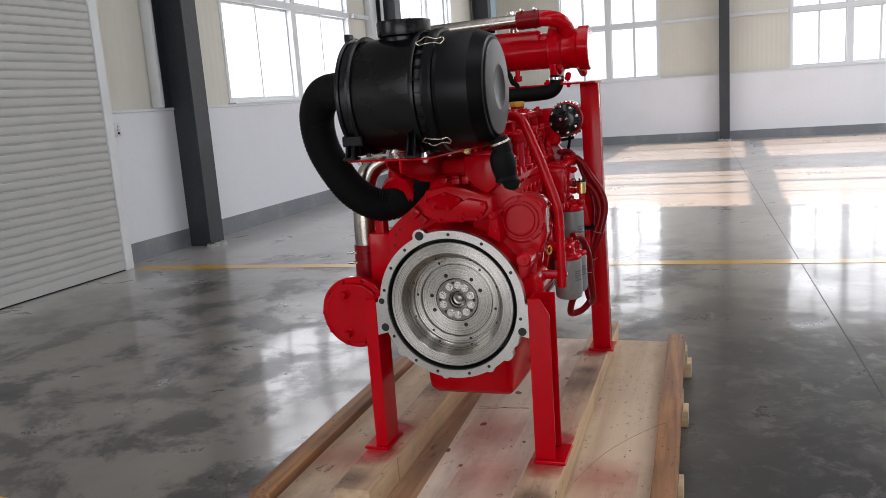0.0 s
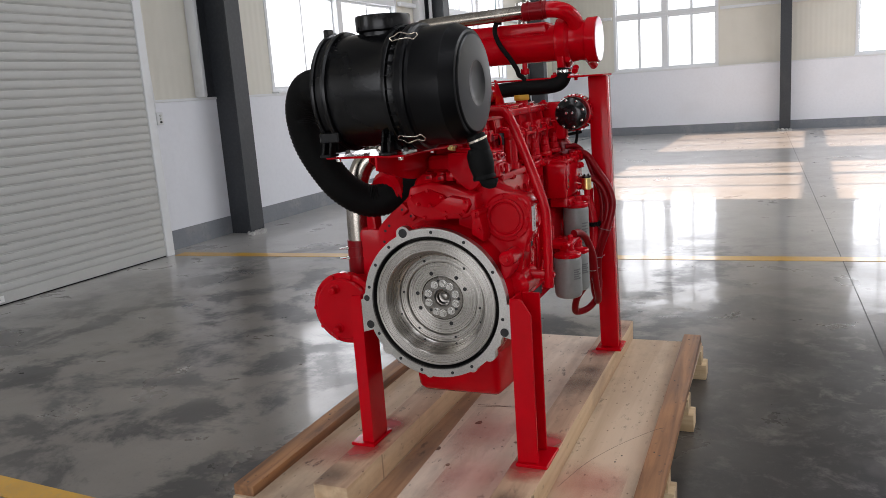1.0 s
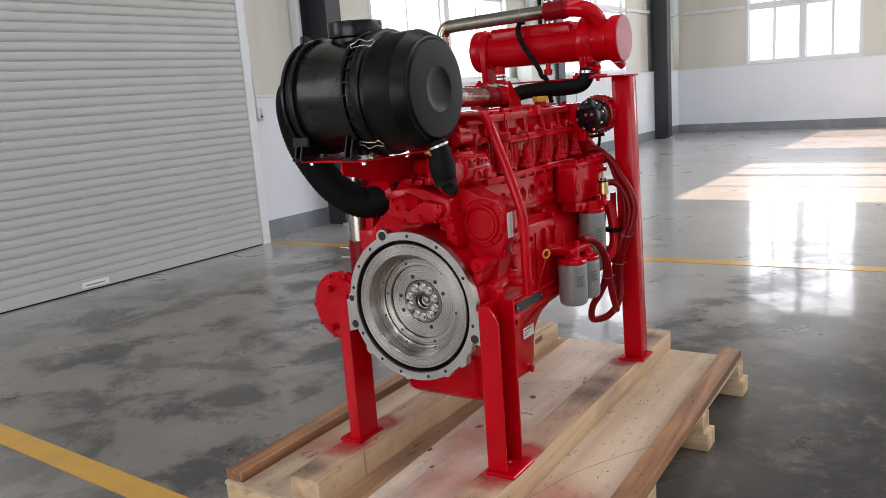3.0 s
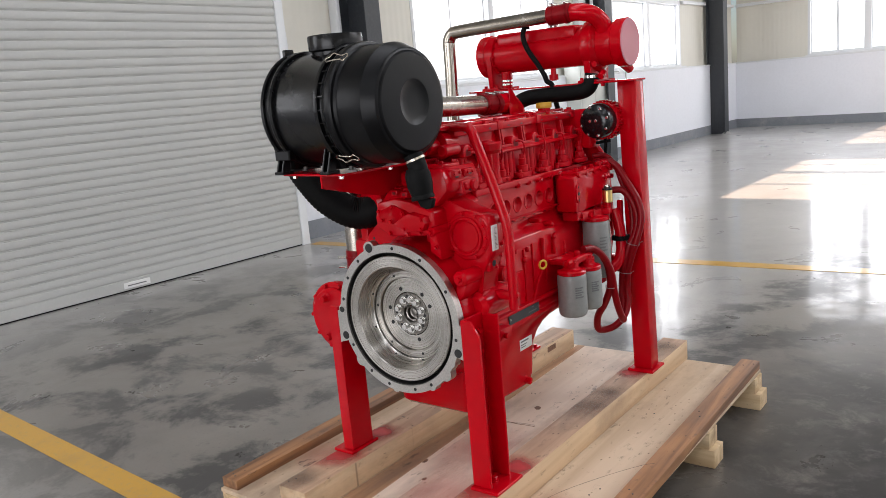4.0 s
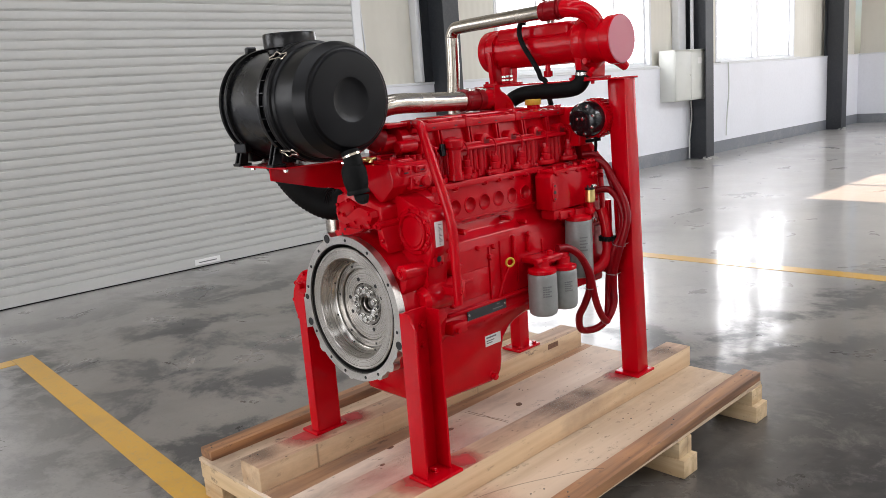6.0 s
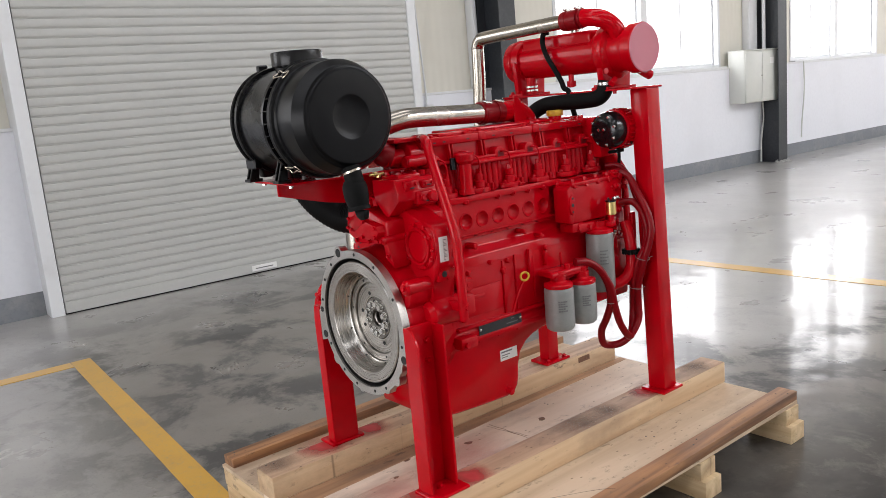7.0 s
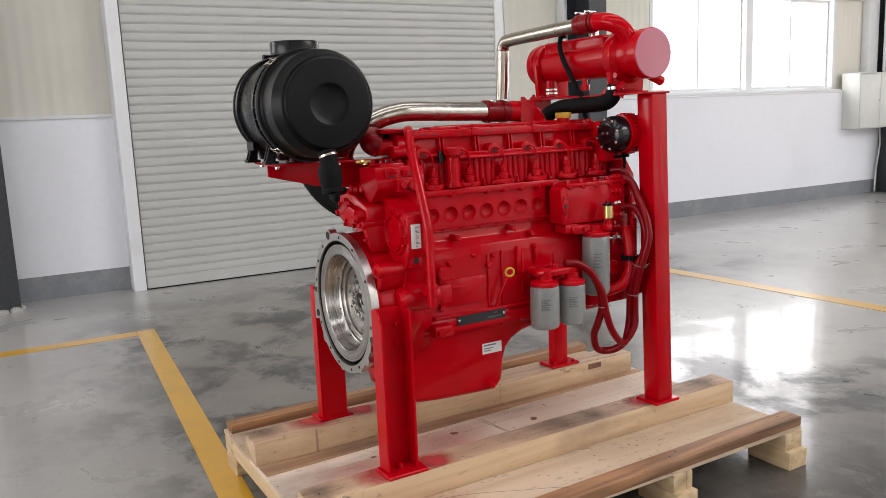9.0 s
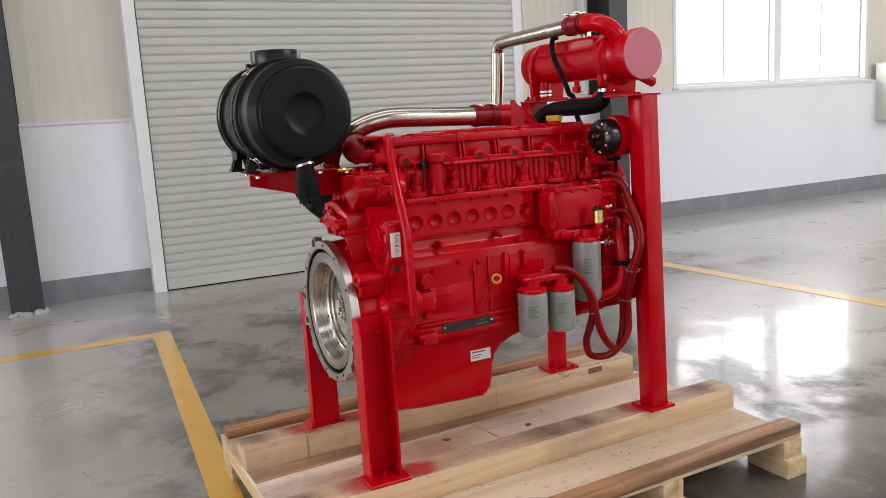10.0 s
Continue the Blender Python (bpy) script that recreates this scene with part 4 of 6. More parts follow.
for u, z, r in holes:
    bm = bmesh.new()
    rod(bm, (u, -0.0015, CZ + z), (u, 0.01, CZ + z), r, 18, 0.0004)
    part("bolt_hole", bm, HOLE, housing)

# inner wall and back of the housing, in shade
bm = bmesh.new()
lathe(bm, [(0.240, 0.03), (0.240, 0.105), (0.05, 0.105), (0.05, 0.125), (0.262, 0.125), (0.262, 0.03)], (0, 0, CZ), (0, 1, 0), 96)
part("housing_shell", bm, RED, engine)
# the bore's near-black colour paints the shade in the gap
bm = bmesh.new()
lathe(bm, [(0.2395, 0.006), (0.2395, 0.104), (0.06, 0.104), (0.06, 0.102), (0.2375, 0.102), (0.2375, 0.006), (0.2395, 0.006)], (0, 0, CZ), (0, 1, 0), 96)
part("housing_bore", bm, BORE_SHADE, engine, "inside of the flywheel housing, coloured dark for its shade")

bm = bmesh.new()
lathe(bm, [(0.0795, 0.100), (0.0795, 0.080), (0.081, 0.0785), (0.1310, 0.0775), (0.1314, 0.0830), (0.1340, 0.0830), (0.1348, 0.0705), (0.1365, 0.0690), (0.1575, 0.0690), (0.1579, 0.0745), (0.1600, 0.0745), (0.1608, 0.0630), (0.1640, 0.0610), (0.1680, 0.0550), (0.1715, 0.0470), (0.1750, 0.0370), (0.1800, 0.0230), (0.1850, 0.0085), (0.1875, 0.006), (0.224, 0.006), (0.226, 0.009), (0.226, 0.100), (0.0795, 0.100)], (0, 0, CZ), (0, 1, 0), 128)
fly = part("flywheel", bm, IRON, engine, "bare turned iron flywheel", 25)
bm = bmesh.new()
lathe(bm, [(0.031, 0.105), (0.031, 0.079), (0.033, 0.077), (0.076, 0.077), (0.0785, 0.080), (0.0785, 0.105), (0.031, 0.105)], (0, 0, CZ), (0, 1, 0), 72)
hub = part("hub", bm, DARK_IRON, fly, "darker recessed hub with bright bolts", 25)
bolts_on(hub, [(0.055 * math.cos(radians(a)), 0.077, CZ + 0.055 * math.sin(radians(a))) for a in (18, 54, 82, 118, 162, 198, 242, 270, 306, 342)], "-v", 0.0108, 0.012, BOLT)
for a in (100, 180, 224, 0, 324):
    bm = bmesh.new()
    c = Vector((0.064 * math.cos(radians(a)), 0.077, CZ + 0.064 * math.sin(radians(a))))
    rod(bm, c - Vector((0, 0.001, 0)), c + Vector((0, 0.004, 0)), 0.0055, 12, 0.0004)
    part("threaded_hole", bm, HOLE, hub)
marks = [(0.096, a, 0.0072, 0.0778) for a in (22, 52, 112, 171, 204, 287)] + [(0.147, a, 0.0048, 0.0692) for a in (50, 112, 172, 230, 288, 349)] + [(0.1675, a, 0.0040, 0.0560) for a in (66, 112, 157, 201, 245, 288, 333, 19)]
for r, a, w, v in marks:
    c = Vector((r * math.cos(radians(a)), v, CZ + r * math.sin(radians(a))))
    bm = bmesh.new()
    rod(bm, c - Vector((0, 0.0015, 0)), c + Vector((0, 0.004, 0)), w, 14, 0.0004)
    part("threaded_hole", bm, HOLE, fly)
bm = bmesh.new()
lathe(bm, [(0.031, 0.0), (0.030, 0.0), (0.028, 0.010), (0.024, 0.012), (0.022, 0.026), (0.014, 0.028), (0.012, 0.020), (0.006, 0.018), (0, 0.018)], (0, 0.076, CZ), (0, 1, 0), 40)
part("pilot_bore", bm, DARK_IRON, fly)

# gear housing behind it
out = [(-0.296, 0.72), (-0.298, 1.062), (-0.270, 1.090), (-0.232, 1.124), (-0.184, 1.160), (-0.100, 1.245), (-0.02, 1.275), (0.10, 1.27), (0.17, 1.235), (0.198, 1.215), (0.205, 1.05), (0.215, 0.93), (0.22, 0.80), (0.20, 0.68), (0.14, 0.60), (-0.14, 0.60), (-0.22, 0.66)]
bm = bmesh.new()
prism(bm, out, 0.200, 0.272, "uz", 0.006, 2)
gear = part("gear_housing", bm, RED, engine, "red cast gear housing")
bm = bmesh.new()
prism(bm, [(0.085, 1.262), (0.17, 1.235), (0.24, 1.207), (0.312, 1.190), (0.328, 1.168), (0.328, 1.05), (0.298, 0.995), (0.275, 0.93), (0.286, 0.80), (0.24, 0.70), (0.06, 0.70), (0.06, 1.255)], 0.124, 0.216, "uz", 0.012, 3)
part("timing_case", bm, RED, gear)
# the bell flares from the face ring to the gear housing
bm = bmesh.new()
lathe(bm, [(0.250, 0.028), (0.258, 0.029), (0.262, 0.050), (0.266, 0.120), (0.272, 0.170), (0.286, 0.203), (0.24, 0.210)], (0, 0, CZ), (0, 1, 0), 96)
part("bell_housing", bm, RED, engine, angle=50)
# lugs along its sloping shoulder
for (u, z), wide, deep in (((-0.176, 1.138), 0.019, 0.170), ((-0.146, 1.112), 0.012, 0.178), ((-0.118, 1.178), 0.015, 0.160)):
    bm = bmesh.new()
    k, q = Vector((0.74, 0.67)), Vector((-0.67, 0.74))
    c = Vector((u, z))
    prism(bm, [tuple(c + k * wide * a + q * 0.017 * b) for a, b in ((-1, -1), (1, -1), (1, 1), (-1, 1))], deep, 0.206, "uz", 0.004, 2)
    lug = part("shoulder_lug", bm, RED, gear)
    bm = bmesh.new()
    rod(bm, (u, deep - 0.001, z), (u, deep + 0.006, z), 0.0052, 14, 0.0004)
    part("bolt_hole", bm, HOLE, lug)
for u, z in ((-0.268, 1.052), (-0.250, 1.072), (-0.276, 1.010)):
    bm = bmesh.new()
    rod(bm, (u, 0.199, z), (u, 0.206, z), 0.0055, 14, 0.0004)
    part("bolt_hole", bm, HOLE, gear)
bm = bmesh.new()
rod(bm, (0.243, 0.117, 1.116), (0.243, 0.215, 1.116), 0.085, 48, 0.006)
part("gear_boss", bm, RED, gear)
bm = bmesh.new()
lathe(bm, [(0, 0.007), (0.049, 0.007), (0.0510, 0.0085), (0.0525, 0.013), (0.0545, 0.013), (0.0560, 0.004), (0.0585, 0.001), (0.0640, 0.001), (0.0665, 0.004), (0.068, 0.02), (0, 0.02)], (0.241, 0.106, 1.115), (0, 1, 0), 56)
part("round_cover", bm, RED, gear)
bm = bmesh.new()
rod(bm, (0.266, 0.020, 0.990), (0.264, 0.20, 0.986), 0.027, 24, 0.008)
prism(bm, [(0.242, 0.985), (0.290, 0.985), (0.272, 0.930), (0.236, 0.900)], 0.034, 0.16, "uz", 0.010, 2)
bolt(bm, (0.266, 0.020, 0.990), (0, -1, 0), 0.010, 0.007)
rod(bm, (0.262, 0.100, 0.875), (0.262, 0.27, 0.875), 0.050, 36, 0.016)
part("mount_boss", bm, RED, gear)
def facet(front, back, edge=0.003):
    """A flat many-sided plate given by its front corners, drawn back to a depth."""
    bm = bmesh.new()
    one = [bm.verts.new(p) for p in front]
    two = [bm.verts.new((p[0], back, p[2])) for p in front]
    faces = [bm.faces.new(one), bm.faces.new(list(reversed(two)))]
    for i in range(len(front)):
        j = (i + 1) % len(front)
        faces.append(bm.faces.new((one[j], one[i], two[i], two[j])))
    rim = [e for e in faces[0].edges]
    bmesh.ops.bevel(bm, geom=rim, offset=edge, segments=2, affect="EDGES", profile=0.5)
    return bm


# a folded cover of two bolted plates on a cast seat
bm = bmesh.new()
prism(bm, [(-0.100, 1.180), (-0.082, 1.236), (0.000, 1.252), (0.062, 1.238), (0.158, 1.208), (0.162, 1.146), (0.118, 1.124), (-0.034, 1.116), (-0.094, 1.145)], 0.052, 0.205, "uz", 0.008, 3)
seat = part("cover_seat", bm, RED, gear)
bolts_on(seat, [(-0.034, 0.052, 1.128), (0.045, 0.052, 1.128), (0.100, 0.052, 1.133)], "-v", 0.007, 0.008)
bm = facet([(-0.092, 0.056, 1.200), (-0.074, 0.060, 1.220), (-0.012, 0.052, 1.230), (0.046, 0.036, 1.208), (0.060, 0.028, 1.194), (0.018, 0.000, 1.170), (-0.050, 0.022, 1.170)], 0.080)
cover = part("cover_plate", bm, RED, gear)
bolts_on(cover, [(-0.080, 0.054, 1.203), (-0.012, 0.047, 1.222), (0.043, 0.033, 1.202), (0.014, 0.004, 1.179), (-0.042, 0.025, 1.178)], "-v", 0.0062, 0.007)
bm = facet([(-0.074, 0.066, 1.224), (-0.058, 0.082, 1.268), (-0.040, 0.086, 1.278), (0.016, 0.084, 1.262), (0.036, 0.062, 1.220), (-0.012, 0.060, 1.236)], 0.12)
part("cover_plate", bm, RED, gear)
for u, z in ((-0.018, 1.266), (0.026, 1.262)):
    bm = bmesh.new()
    box(bm, (u - 0.015, 0.070, z - 0.011), (u + 0.015, 0.125, z + 0.011), 0.004, 2)
    lug = part("cast_lug", bm, RED, gear)
    bm = bmesh.new()
    box(bm, (u - 0.006, 0.0695, z - 0.005), (u + 0.006, 0.075, z + 0.004))
    part("slot", bm, RED_SHADE, lug)
bm = facet([(0.064, 0.016, 1.198), (0.078, 0.017, 1.206), (0.140, 0.018, 1.193), (0.146, 0.020, 1.172), (0.130, 0.023, 1.146), (0.060, 0.014, 1.146), (0.018, 0.004, 1.171)], 0.060)
cover = part("cover_plate", bm, RED, gear)
bolts_on(cover, [(0.133, 0.019, 1.186), (0.126, 0.022, 1.154), (0.062, 0.014, 1.153)], "-v", 0.0062, 0.007)
# square side flange with a port below the sticker
bm = bmesh.new()
box(bm, (0.285, 0.135, 0.992), (0.316, 0.184, 1.044), 0.005, 2)
flange = part("side_flange", bm, RED, gear)
bm = bmesh.new()
rod(bm, (0.310, 0.160, 1.018), (0.3168, 0.160, 1.018), 0.011, 18, 0.0005)
part("port_hole", bm, HOLE, flange)
bolts_on(flange, [(0.316, 0.145, 1.034), (0.316, 0.174, 1.002)], "+u", 0.005, 0.005)
bm = bmesh.new()
prism(bm, [(0.055, 1.235), (0.085, 1.245), (0.135, 1.285), (0.19, 1.30), (0.19, 1.235)], -0.075, 0.030, "vz", 0.004, 2)
part("sloped_block", bm, RED, gear)
bm = facet([(0.152, 0.030, 1.146), (0.176, 0.030, 1.146), (0.184, 0.044, 1.078), (0.178, 0.052, 1.044), (0.136, 0.052, 1.070)], 0.13, 0.005)
part("casting_rib", bm, RED, gear)
bm = bmesh.new()
rod(bm, (0.164, 0.022, 1.144), (0.164, 0.13, 1.144), 0.0155, 20, 0.005)
bolt(bm, (0.164, 0.022, 1.144), (0, -1, 0), 0.008, 0.007)
part("cast_boss", bm, RED, gear)
bm = bmesh.new()
bolt(bm, (0.172, 0.038, 1.090), (0, -1, 0), 0.006, 0.008)
part("bolt", bm, RED, gear)
bolts_on(gear, [(0.243 + 0.0765 * math.cos(radians(a)), 0.117, 1.116 + 0.0765 * math.sin(radians(a))) for a in (98, 60, 28, -4, -32, -64, 150, 215)], "-v", 0.0068, 0.007)
bolts_on(gear, [(0.328, 0.196, 1.158), (0.328, 0.198, 1.080), (0.322, 0.196, 1.040)], "+u", 0.007, 0.007)
bm = bmesh.new()
box(bm, (0.3282, 0.137, 1.064), (0.3298, 0.175, 1.150), 0.001, 1)
stick = part("sticker", bm, PAPER, gear, "white printed sticker")
for i, z in enumerate([1.139 - 0.0048 * k for k in range(15)]):
    bm = bmesh.new()
    box(bm, (0.3298, 0.154, z - 0.0012), (0.3301, 0.169 - 0.004 * (i * 7 % 4), z + 0.0012))
    part("print_bar", bm, INK, stick)
# intake pipe mouth and upper rear castings
bm = bmesh.new()
prism(bm, [(0.058, 1.346), (0.188, 1.346), (0.206, 1.300), (0.206, 1.272), (0.152, 1.224), (0.133, 1.214), (0.114, 1.224), (0.068, 1.266), (0.058, 1.290)], 0.076, 0.27, "uz", 0.006, 2)
part("thermostat_housing", bm, RED, gear, angle=40)
bm = bmesh.new()
box(bm, (0.075, 0.105, 1.338), (0.176, 0.205, 1.358), 0.006, 2)
part("housing_cover", bm, RED, gear)
for lo, hi in (((0.150, 0.108, 1.302), (0.208, 0.168, 1.338)), ((0.160, 0.150, 1.252), (0.218, 0.242, 1.298)), ((0.170, 0.180, 1.306), (0.212, 0.236, 1.334))):
    bm = bmesh.new()
    box(bm, lo, hi, 0.007, 2)
    block = part("valve_block", bm, RED, gear)
    bolts_on(block, [(hi[0], lo[1] + 0.014, hi[2] - 0.012), (hi[0], hi[1] - 0.014, hi[2] - 0.012)], "+u", 0.005, 0.005)
    bm = bmesh.new()
    box(bm, (hi[0] - 0.003, (lo[1] + hi[1]) / 2 - 0.010, lo[2] + 0.008), (hi[0] + 0.0006, (lo[1] + hi[1]) / 2 + 0.010, lo[2] + 0.013))
    part("slot", bm, HOLE, block)
bm = bmesh.new()
rod(bm, (0.175, 0.212, 1.276), (0.232, 0.212, 1.276), 0.019, 20, 0.005)
part("pipe_stub", bm, RED, gear)
bm = bmesh.new()
rod(bm, (0.175, 0.172, 1.276), (0.227, 0.172, 1.276), 0.011, 20, 0.004)
part("pipe_stub", bm, RED, gear)
bm = bmesh.new()
box(bm, (-0.05, 0.14, 1.24), (0.160, 0.30, 1.335), 0.02, 3)
part("rear_casting", bm, RED, gear)
for u, v in ((0.02, 0.09), (0.06, 0.075), (-0.03, 0.10)):
    bm = bmesh.new()
    box(bm, (u - 0.014, v, 1.25), (u + 0.014, v + 0.08, 1.282), 0.006, 2)
    part("cast_lug", bm, RED, gear)
bm = bmesh.new()
lathe(bm, [(0, -0.085), (0.030, -0.085), (0.031, -0.010), (0.048, -0.004), (0.053, 0.0), (0.053, 0.042), (0.048, 0.046), (0.042, 0.050), (0.042, 0.090), (0, 0.090)], (0.070, 0.212, 1.412), (0, 1, 0), 36)
part("air_duct", bm, RED, engine)
# the elbow takes the dark hose colour to paint the shade there
bm = bmesh.new()
tube(bm, [(0.068, 0.160, 1.418), (0.058, 0.138, 1.428), (0.020, 0.150, 1.440), (-0.03, 0.185, 1.444), (-0.08, 0.24, 1.430)], 0.044, 24)
part("duct_elbow", bm, RED_HOSE, engine, "red duct elbow, coloured dark for shade")
bm = bmesh.new()
prism(bm, [(-0.13, 0.20), (0.060, 0.150), (0.112, 0.150), (0.112, 0.275), (-0.13, 0.275)], 1.462, 1.478, "uv", 0.004, 2)
part("duct_cover", bm, RED, engine)
bm = bmesh.new()
rod(bm, (0.120, 0.18, 1.395), (0.120, 0.27, 1.395), 0.022, 24, 0.005)
part("water_outlet", bm, RED, engine)
bm = bmesh.new()
rod(bm, (0.072, 0.098, 1.352), (0.072, 0.098, 1.366), 0.009, 6, 0.001)
rod(bm, (0.072, 0.060, 1.364), (0.072, 0.120, 1.364), 0.0055, 12, 0.001)
rod(bm, (0.072, 0.076, 1.364), (0.072, 0.090, 1.364), 0.0095, 6, 0.001)
part("brass_fitting", bm, BRASS, gear, "small brass pipe fitting")
bolts_on(gear, [(0.09, 0.12, 1.358), (0.16, 0.12, 1.358), (0.16, 0.19, 1.358), (0.09, 0.19, 1.358)], "+z", 0.008, 0.008)

# crankcase: stepped side section along the engine
side = [(-0.18, 0.72), (0.212, 0.72), (0.212, 0.745), (0.200, 0.765), (0.200, 0.985), (0.192, 1.020), (0.168, 1.050), (0.160, 1.085), (0.158, 1.092), (0.158, 1.238), (-0.18, 1.238)]
bm = bmesh.new()
prism(bm, side, 0.265, 1.27, "uz", 0.005, 2)
case = part("crankcase", bm, RED, engine, "red cast crankcase")
bm = bmesh.new()
first_v, pitch_v, hole_r, n_seg = 0.2715, 0.0814, 0.0275, 32
for i in range(7):
    lo, hi = first_v + pitch_v * i, first_v + pitch_v * (i + 1)
    c = (lo + hi) / 2
    inner, outer, deep = [], [], []
    for k in range(n_seg):
        a = 2 * math.pi * k / n_seg
        x, y = math.cos(a), math.sin(a)
        s = min((pitch_v / 2) / max(abs(x), 1e-9), 0.069 / max(abs(y), 1e-9))
        inner.append(bm.verts.new((0.176, c + hole_r * x, 1.150 + hole_r * y)))
        deep.append([bm.verts.new((u, c + hole_r * f * x, 1.150 + hole_r * f * y)) for u, f in ((0.1715, 0.93), (0.1660, 0.76), (0.1620, 0.52), (0.1600, 0.25))])
        outer.append(bm.verts.new((0.176, c + s * x, 1.158 + s * y)))
    for k in range(n_seg):
        m = (k + 1) % n_seg
        bm.faces.new((inner[k], inner[m], outer[m], outer[k]))
        for j in range(4):
            up_k, up_m = (inner[k], inner[m]) if j == 0 else (deep[k][j - 1], deep[m][j - 1])
            bm.faces.new((deep[k][j], deep[m][j], up_m, up_k))
    bm.faces.new([d[3] for d in deep])
box(bm, (0.150, first_v, 1.085), (0.176, first_v + 7 * pitch_v, 1.0895), 0.001, 1)
part("water_gallery_wall", bm, RED, case, "red wall with a row of round recesses", 40)
for i in range(7):
    bm = bmesh.new()
    lathe(bm, [(hole_r - 0.001, -0.001), (hole_r + 0.001, 0.0025), (hole_r + 0.004, 0.0025), (hole_r + 0.006, -0.001)], (0.176, first_v + pitch_v * (i + 0.5), 1.150), (1, 0, 0), 32)
    part("recess_rim", bm, RED, case)
bm = bmesh.new()
box(bm, (0.176, 0.28, 1.096), (0.181, 0.87, 1.104), 0.002, 1)
box(bm, (0.170, 0.27, 1.222), (0.190, 0.90, 1.246), 0.004, 2)
box(bm, (0.176, 0.868, 1.09), (0.196, 0.888, 1.235), 0.004, 2)
part("deck_flange", bm, RED, case)
bolts_on(case, [(0.184, 0.30 + 0.095 * i, 1.250) for i in range(7)], "+z", 0.006, 0.008)
for v in (0.395, 0.555, 0.635, 0.715, 0.80):
    bm = bmesh.new()
    rod(bm, (0.165, v, 1.224), (0.192, v, 1.224), 0.011, 18, 0.003)
    lug = part("flange_lug", bm, RED, case)
    bolts_on(lug, [(0.192, v, 1.224)], "+u", 0.0055, 0.005)
bm = bmesh.new()
box(bm, (0.200, 0.31, 0.800), (0.210, 0.52, 0.905), 0.004, 2)
box(bm, (0.208, 0.345, 0.865), (0.214, 0.425, 0.880), 0.003, 2)
part("side_pad", bm, RED, case)
for v, lo, hi in ((0.60, 0.77, 0.99), (0.70, 0.80, 0.97), (0.535, 0.76, 0.98), (0.86, 0.77, 0.95)):
    bm = bmesh.new()
    box(bm, (0.196, v - 0.005, lo), (0.207, v + 0.005, hi), 0.004, 2)
    part("casting_rib", bm, RED, case)
bm = bmesh.new()
box(bm, (0.196, 0.28, 0.760), (0.222, 0.92, 0.772), 0.003, 2)
part("casting_rib", bm, RED, case)
for v, z, r in ((0.36, 0.965, 0.010), (0.47, 0.985, 0.009), (0.56, 0.975, 0.010), (0.40, 1.06, 0.012), (0.66, 1.07, 0.010), (0.32, 0.80, 0.014), (0.32, 0.90, 0.016), (0.75, 1.04, 0.01), (0.535, 0.94, 0.012)):
    bm = bmesh.new()
    rod(bm, (0.15, v, z), (0.215, v, z), r, 16, 0.004)
    part("cast_boss", bm, RED, case)
bm = bmesh.new()
prism(bm, [(0.664, 0.885), (0.688, 0.885), (0.690, 0.985), (0.684, 0.998), (0.668, 0.998)], 0.195, 0.216, "vz", 0.006, 2)
part("filter_bracket", bm, RED, case)
bm = bmesh.new()
box(bm, (0.198, 0.755, 0.915), (0.217, 0.771, 0.985), 0.006, 2)
rod(bm, (0.205, 0.763, 0.99), (0.222, 0.763, 0.99), 0.012, 16, 0.004)
part("filter_bracket", bm, RED, case)
bm = bmesh.new()
box(bm, (0.20, 0.255, 0.83), (0.265, 0.335, 0.905), 0.012, 2)
part("side_lug", bm, RED, case)
bm = bmesh.new()
box(bm, (0.19, 0.26, 0.70), (0.255, 0.34, 0.745), 0.008, 2)
part("side_lug", bm, RED, case)
bm = bmesh.new()
rod(bm, (0.20, 0.30, 0.945), (0.275, 0.30, 0.945), 0.028, 20, 0.006)
part("side_lug", bm, RED, case)
for v, z in ((0.30, 0.945), (0.275, 0.722)):
    bm = bmesh.new()
    rod(bm, (0.262, v, z), (0.2770, v, z), 0.010, 14, 0.001)
    part("plug", bm, RED, case)
# dipstick and name plate
bm = bmesh.new()
tube(bm, [(0.222, 0.555, 0.775), (0.228, 0.575, 0.83), (0.236, 0.605, 0.885)], 0.0055, 10)
part("dipstick_tube", bm, RED, engine)
bm = bmesh.new()
tube(bm, [(0.238 + 0.006 * math.cos(a), 0.613 + 0.016 * math.cos(a), 0.905 + 0.016 * math.sin(a)) for a in [2 * math.pi * k / 20 for k in range(20)] + [0.0]], 0.0042, 8, smooth=False)
part("dipstick_ring", bm, YELLOW_CAP, engine, "yellow dipstick ring")
bm = bmesh.new()
box(bm, (0.2135, 0.380, 0.722), (0.2165, 0.602, 0.762), 0.001, 1)
plate = part("name_plate", bm, PLATE, engine, "black engraved name plate")
plate.matrix_basis = pose(0, 0, 0)
bolts_on(plate, [(0.2165, 0.388, 0.742), (0.2165, 0.594, 0.742)], "+u", 0.0038, 0.003, BOLT, "rivet")
bm = bmesh.new()
for a, b, z in ((0.52, 0.58, 0.735), (0.545, 0.562, 0.75)):
    box(bm, (0.2165, a, z - 0.002), (0.2168, b, z + 0.002))
part("plate_print", bm, INK, plate)

# cylinder heads with rocker cover
bm = bmesh.new()
prism(bm, [(-0.16, 1.236), (0.130, 1.236), (0.126, 1.345), (0.108, 1.375), (-0.16, 1.375)], 0.28, 1.22, "uz", 0.006, 2)
head = part("cylinder_head", bm, RED, engine, "red cast cylinder heads")
bm = bmesh.new()
prism(bm, [(-0.15, 1.373), (0.114, 1.373), (0.100, 1.462), (0.090, 1.470), (-0.14, 1.470)], 0.27, 1.24, "uz", 0.006, 2)
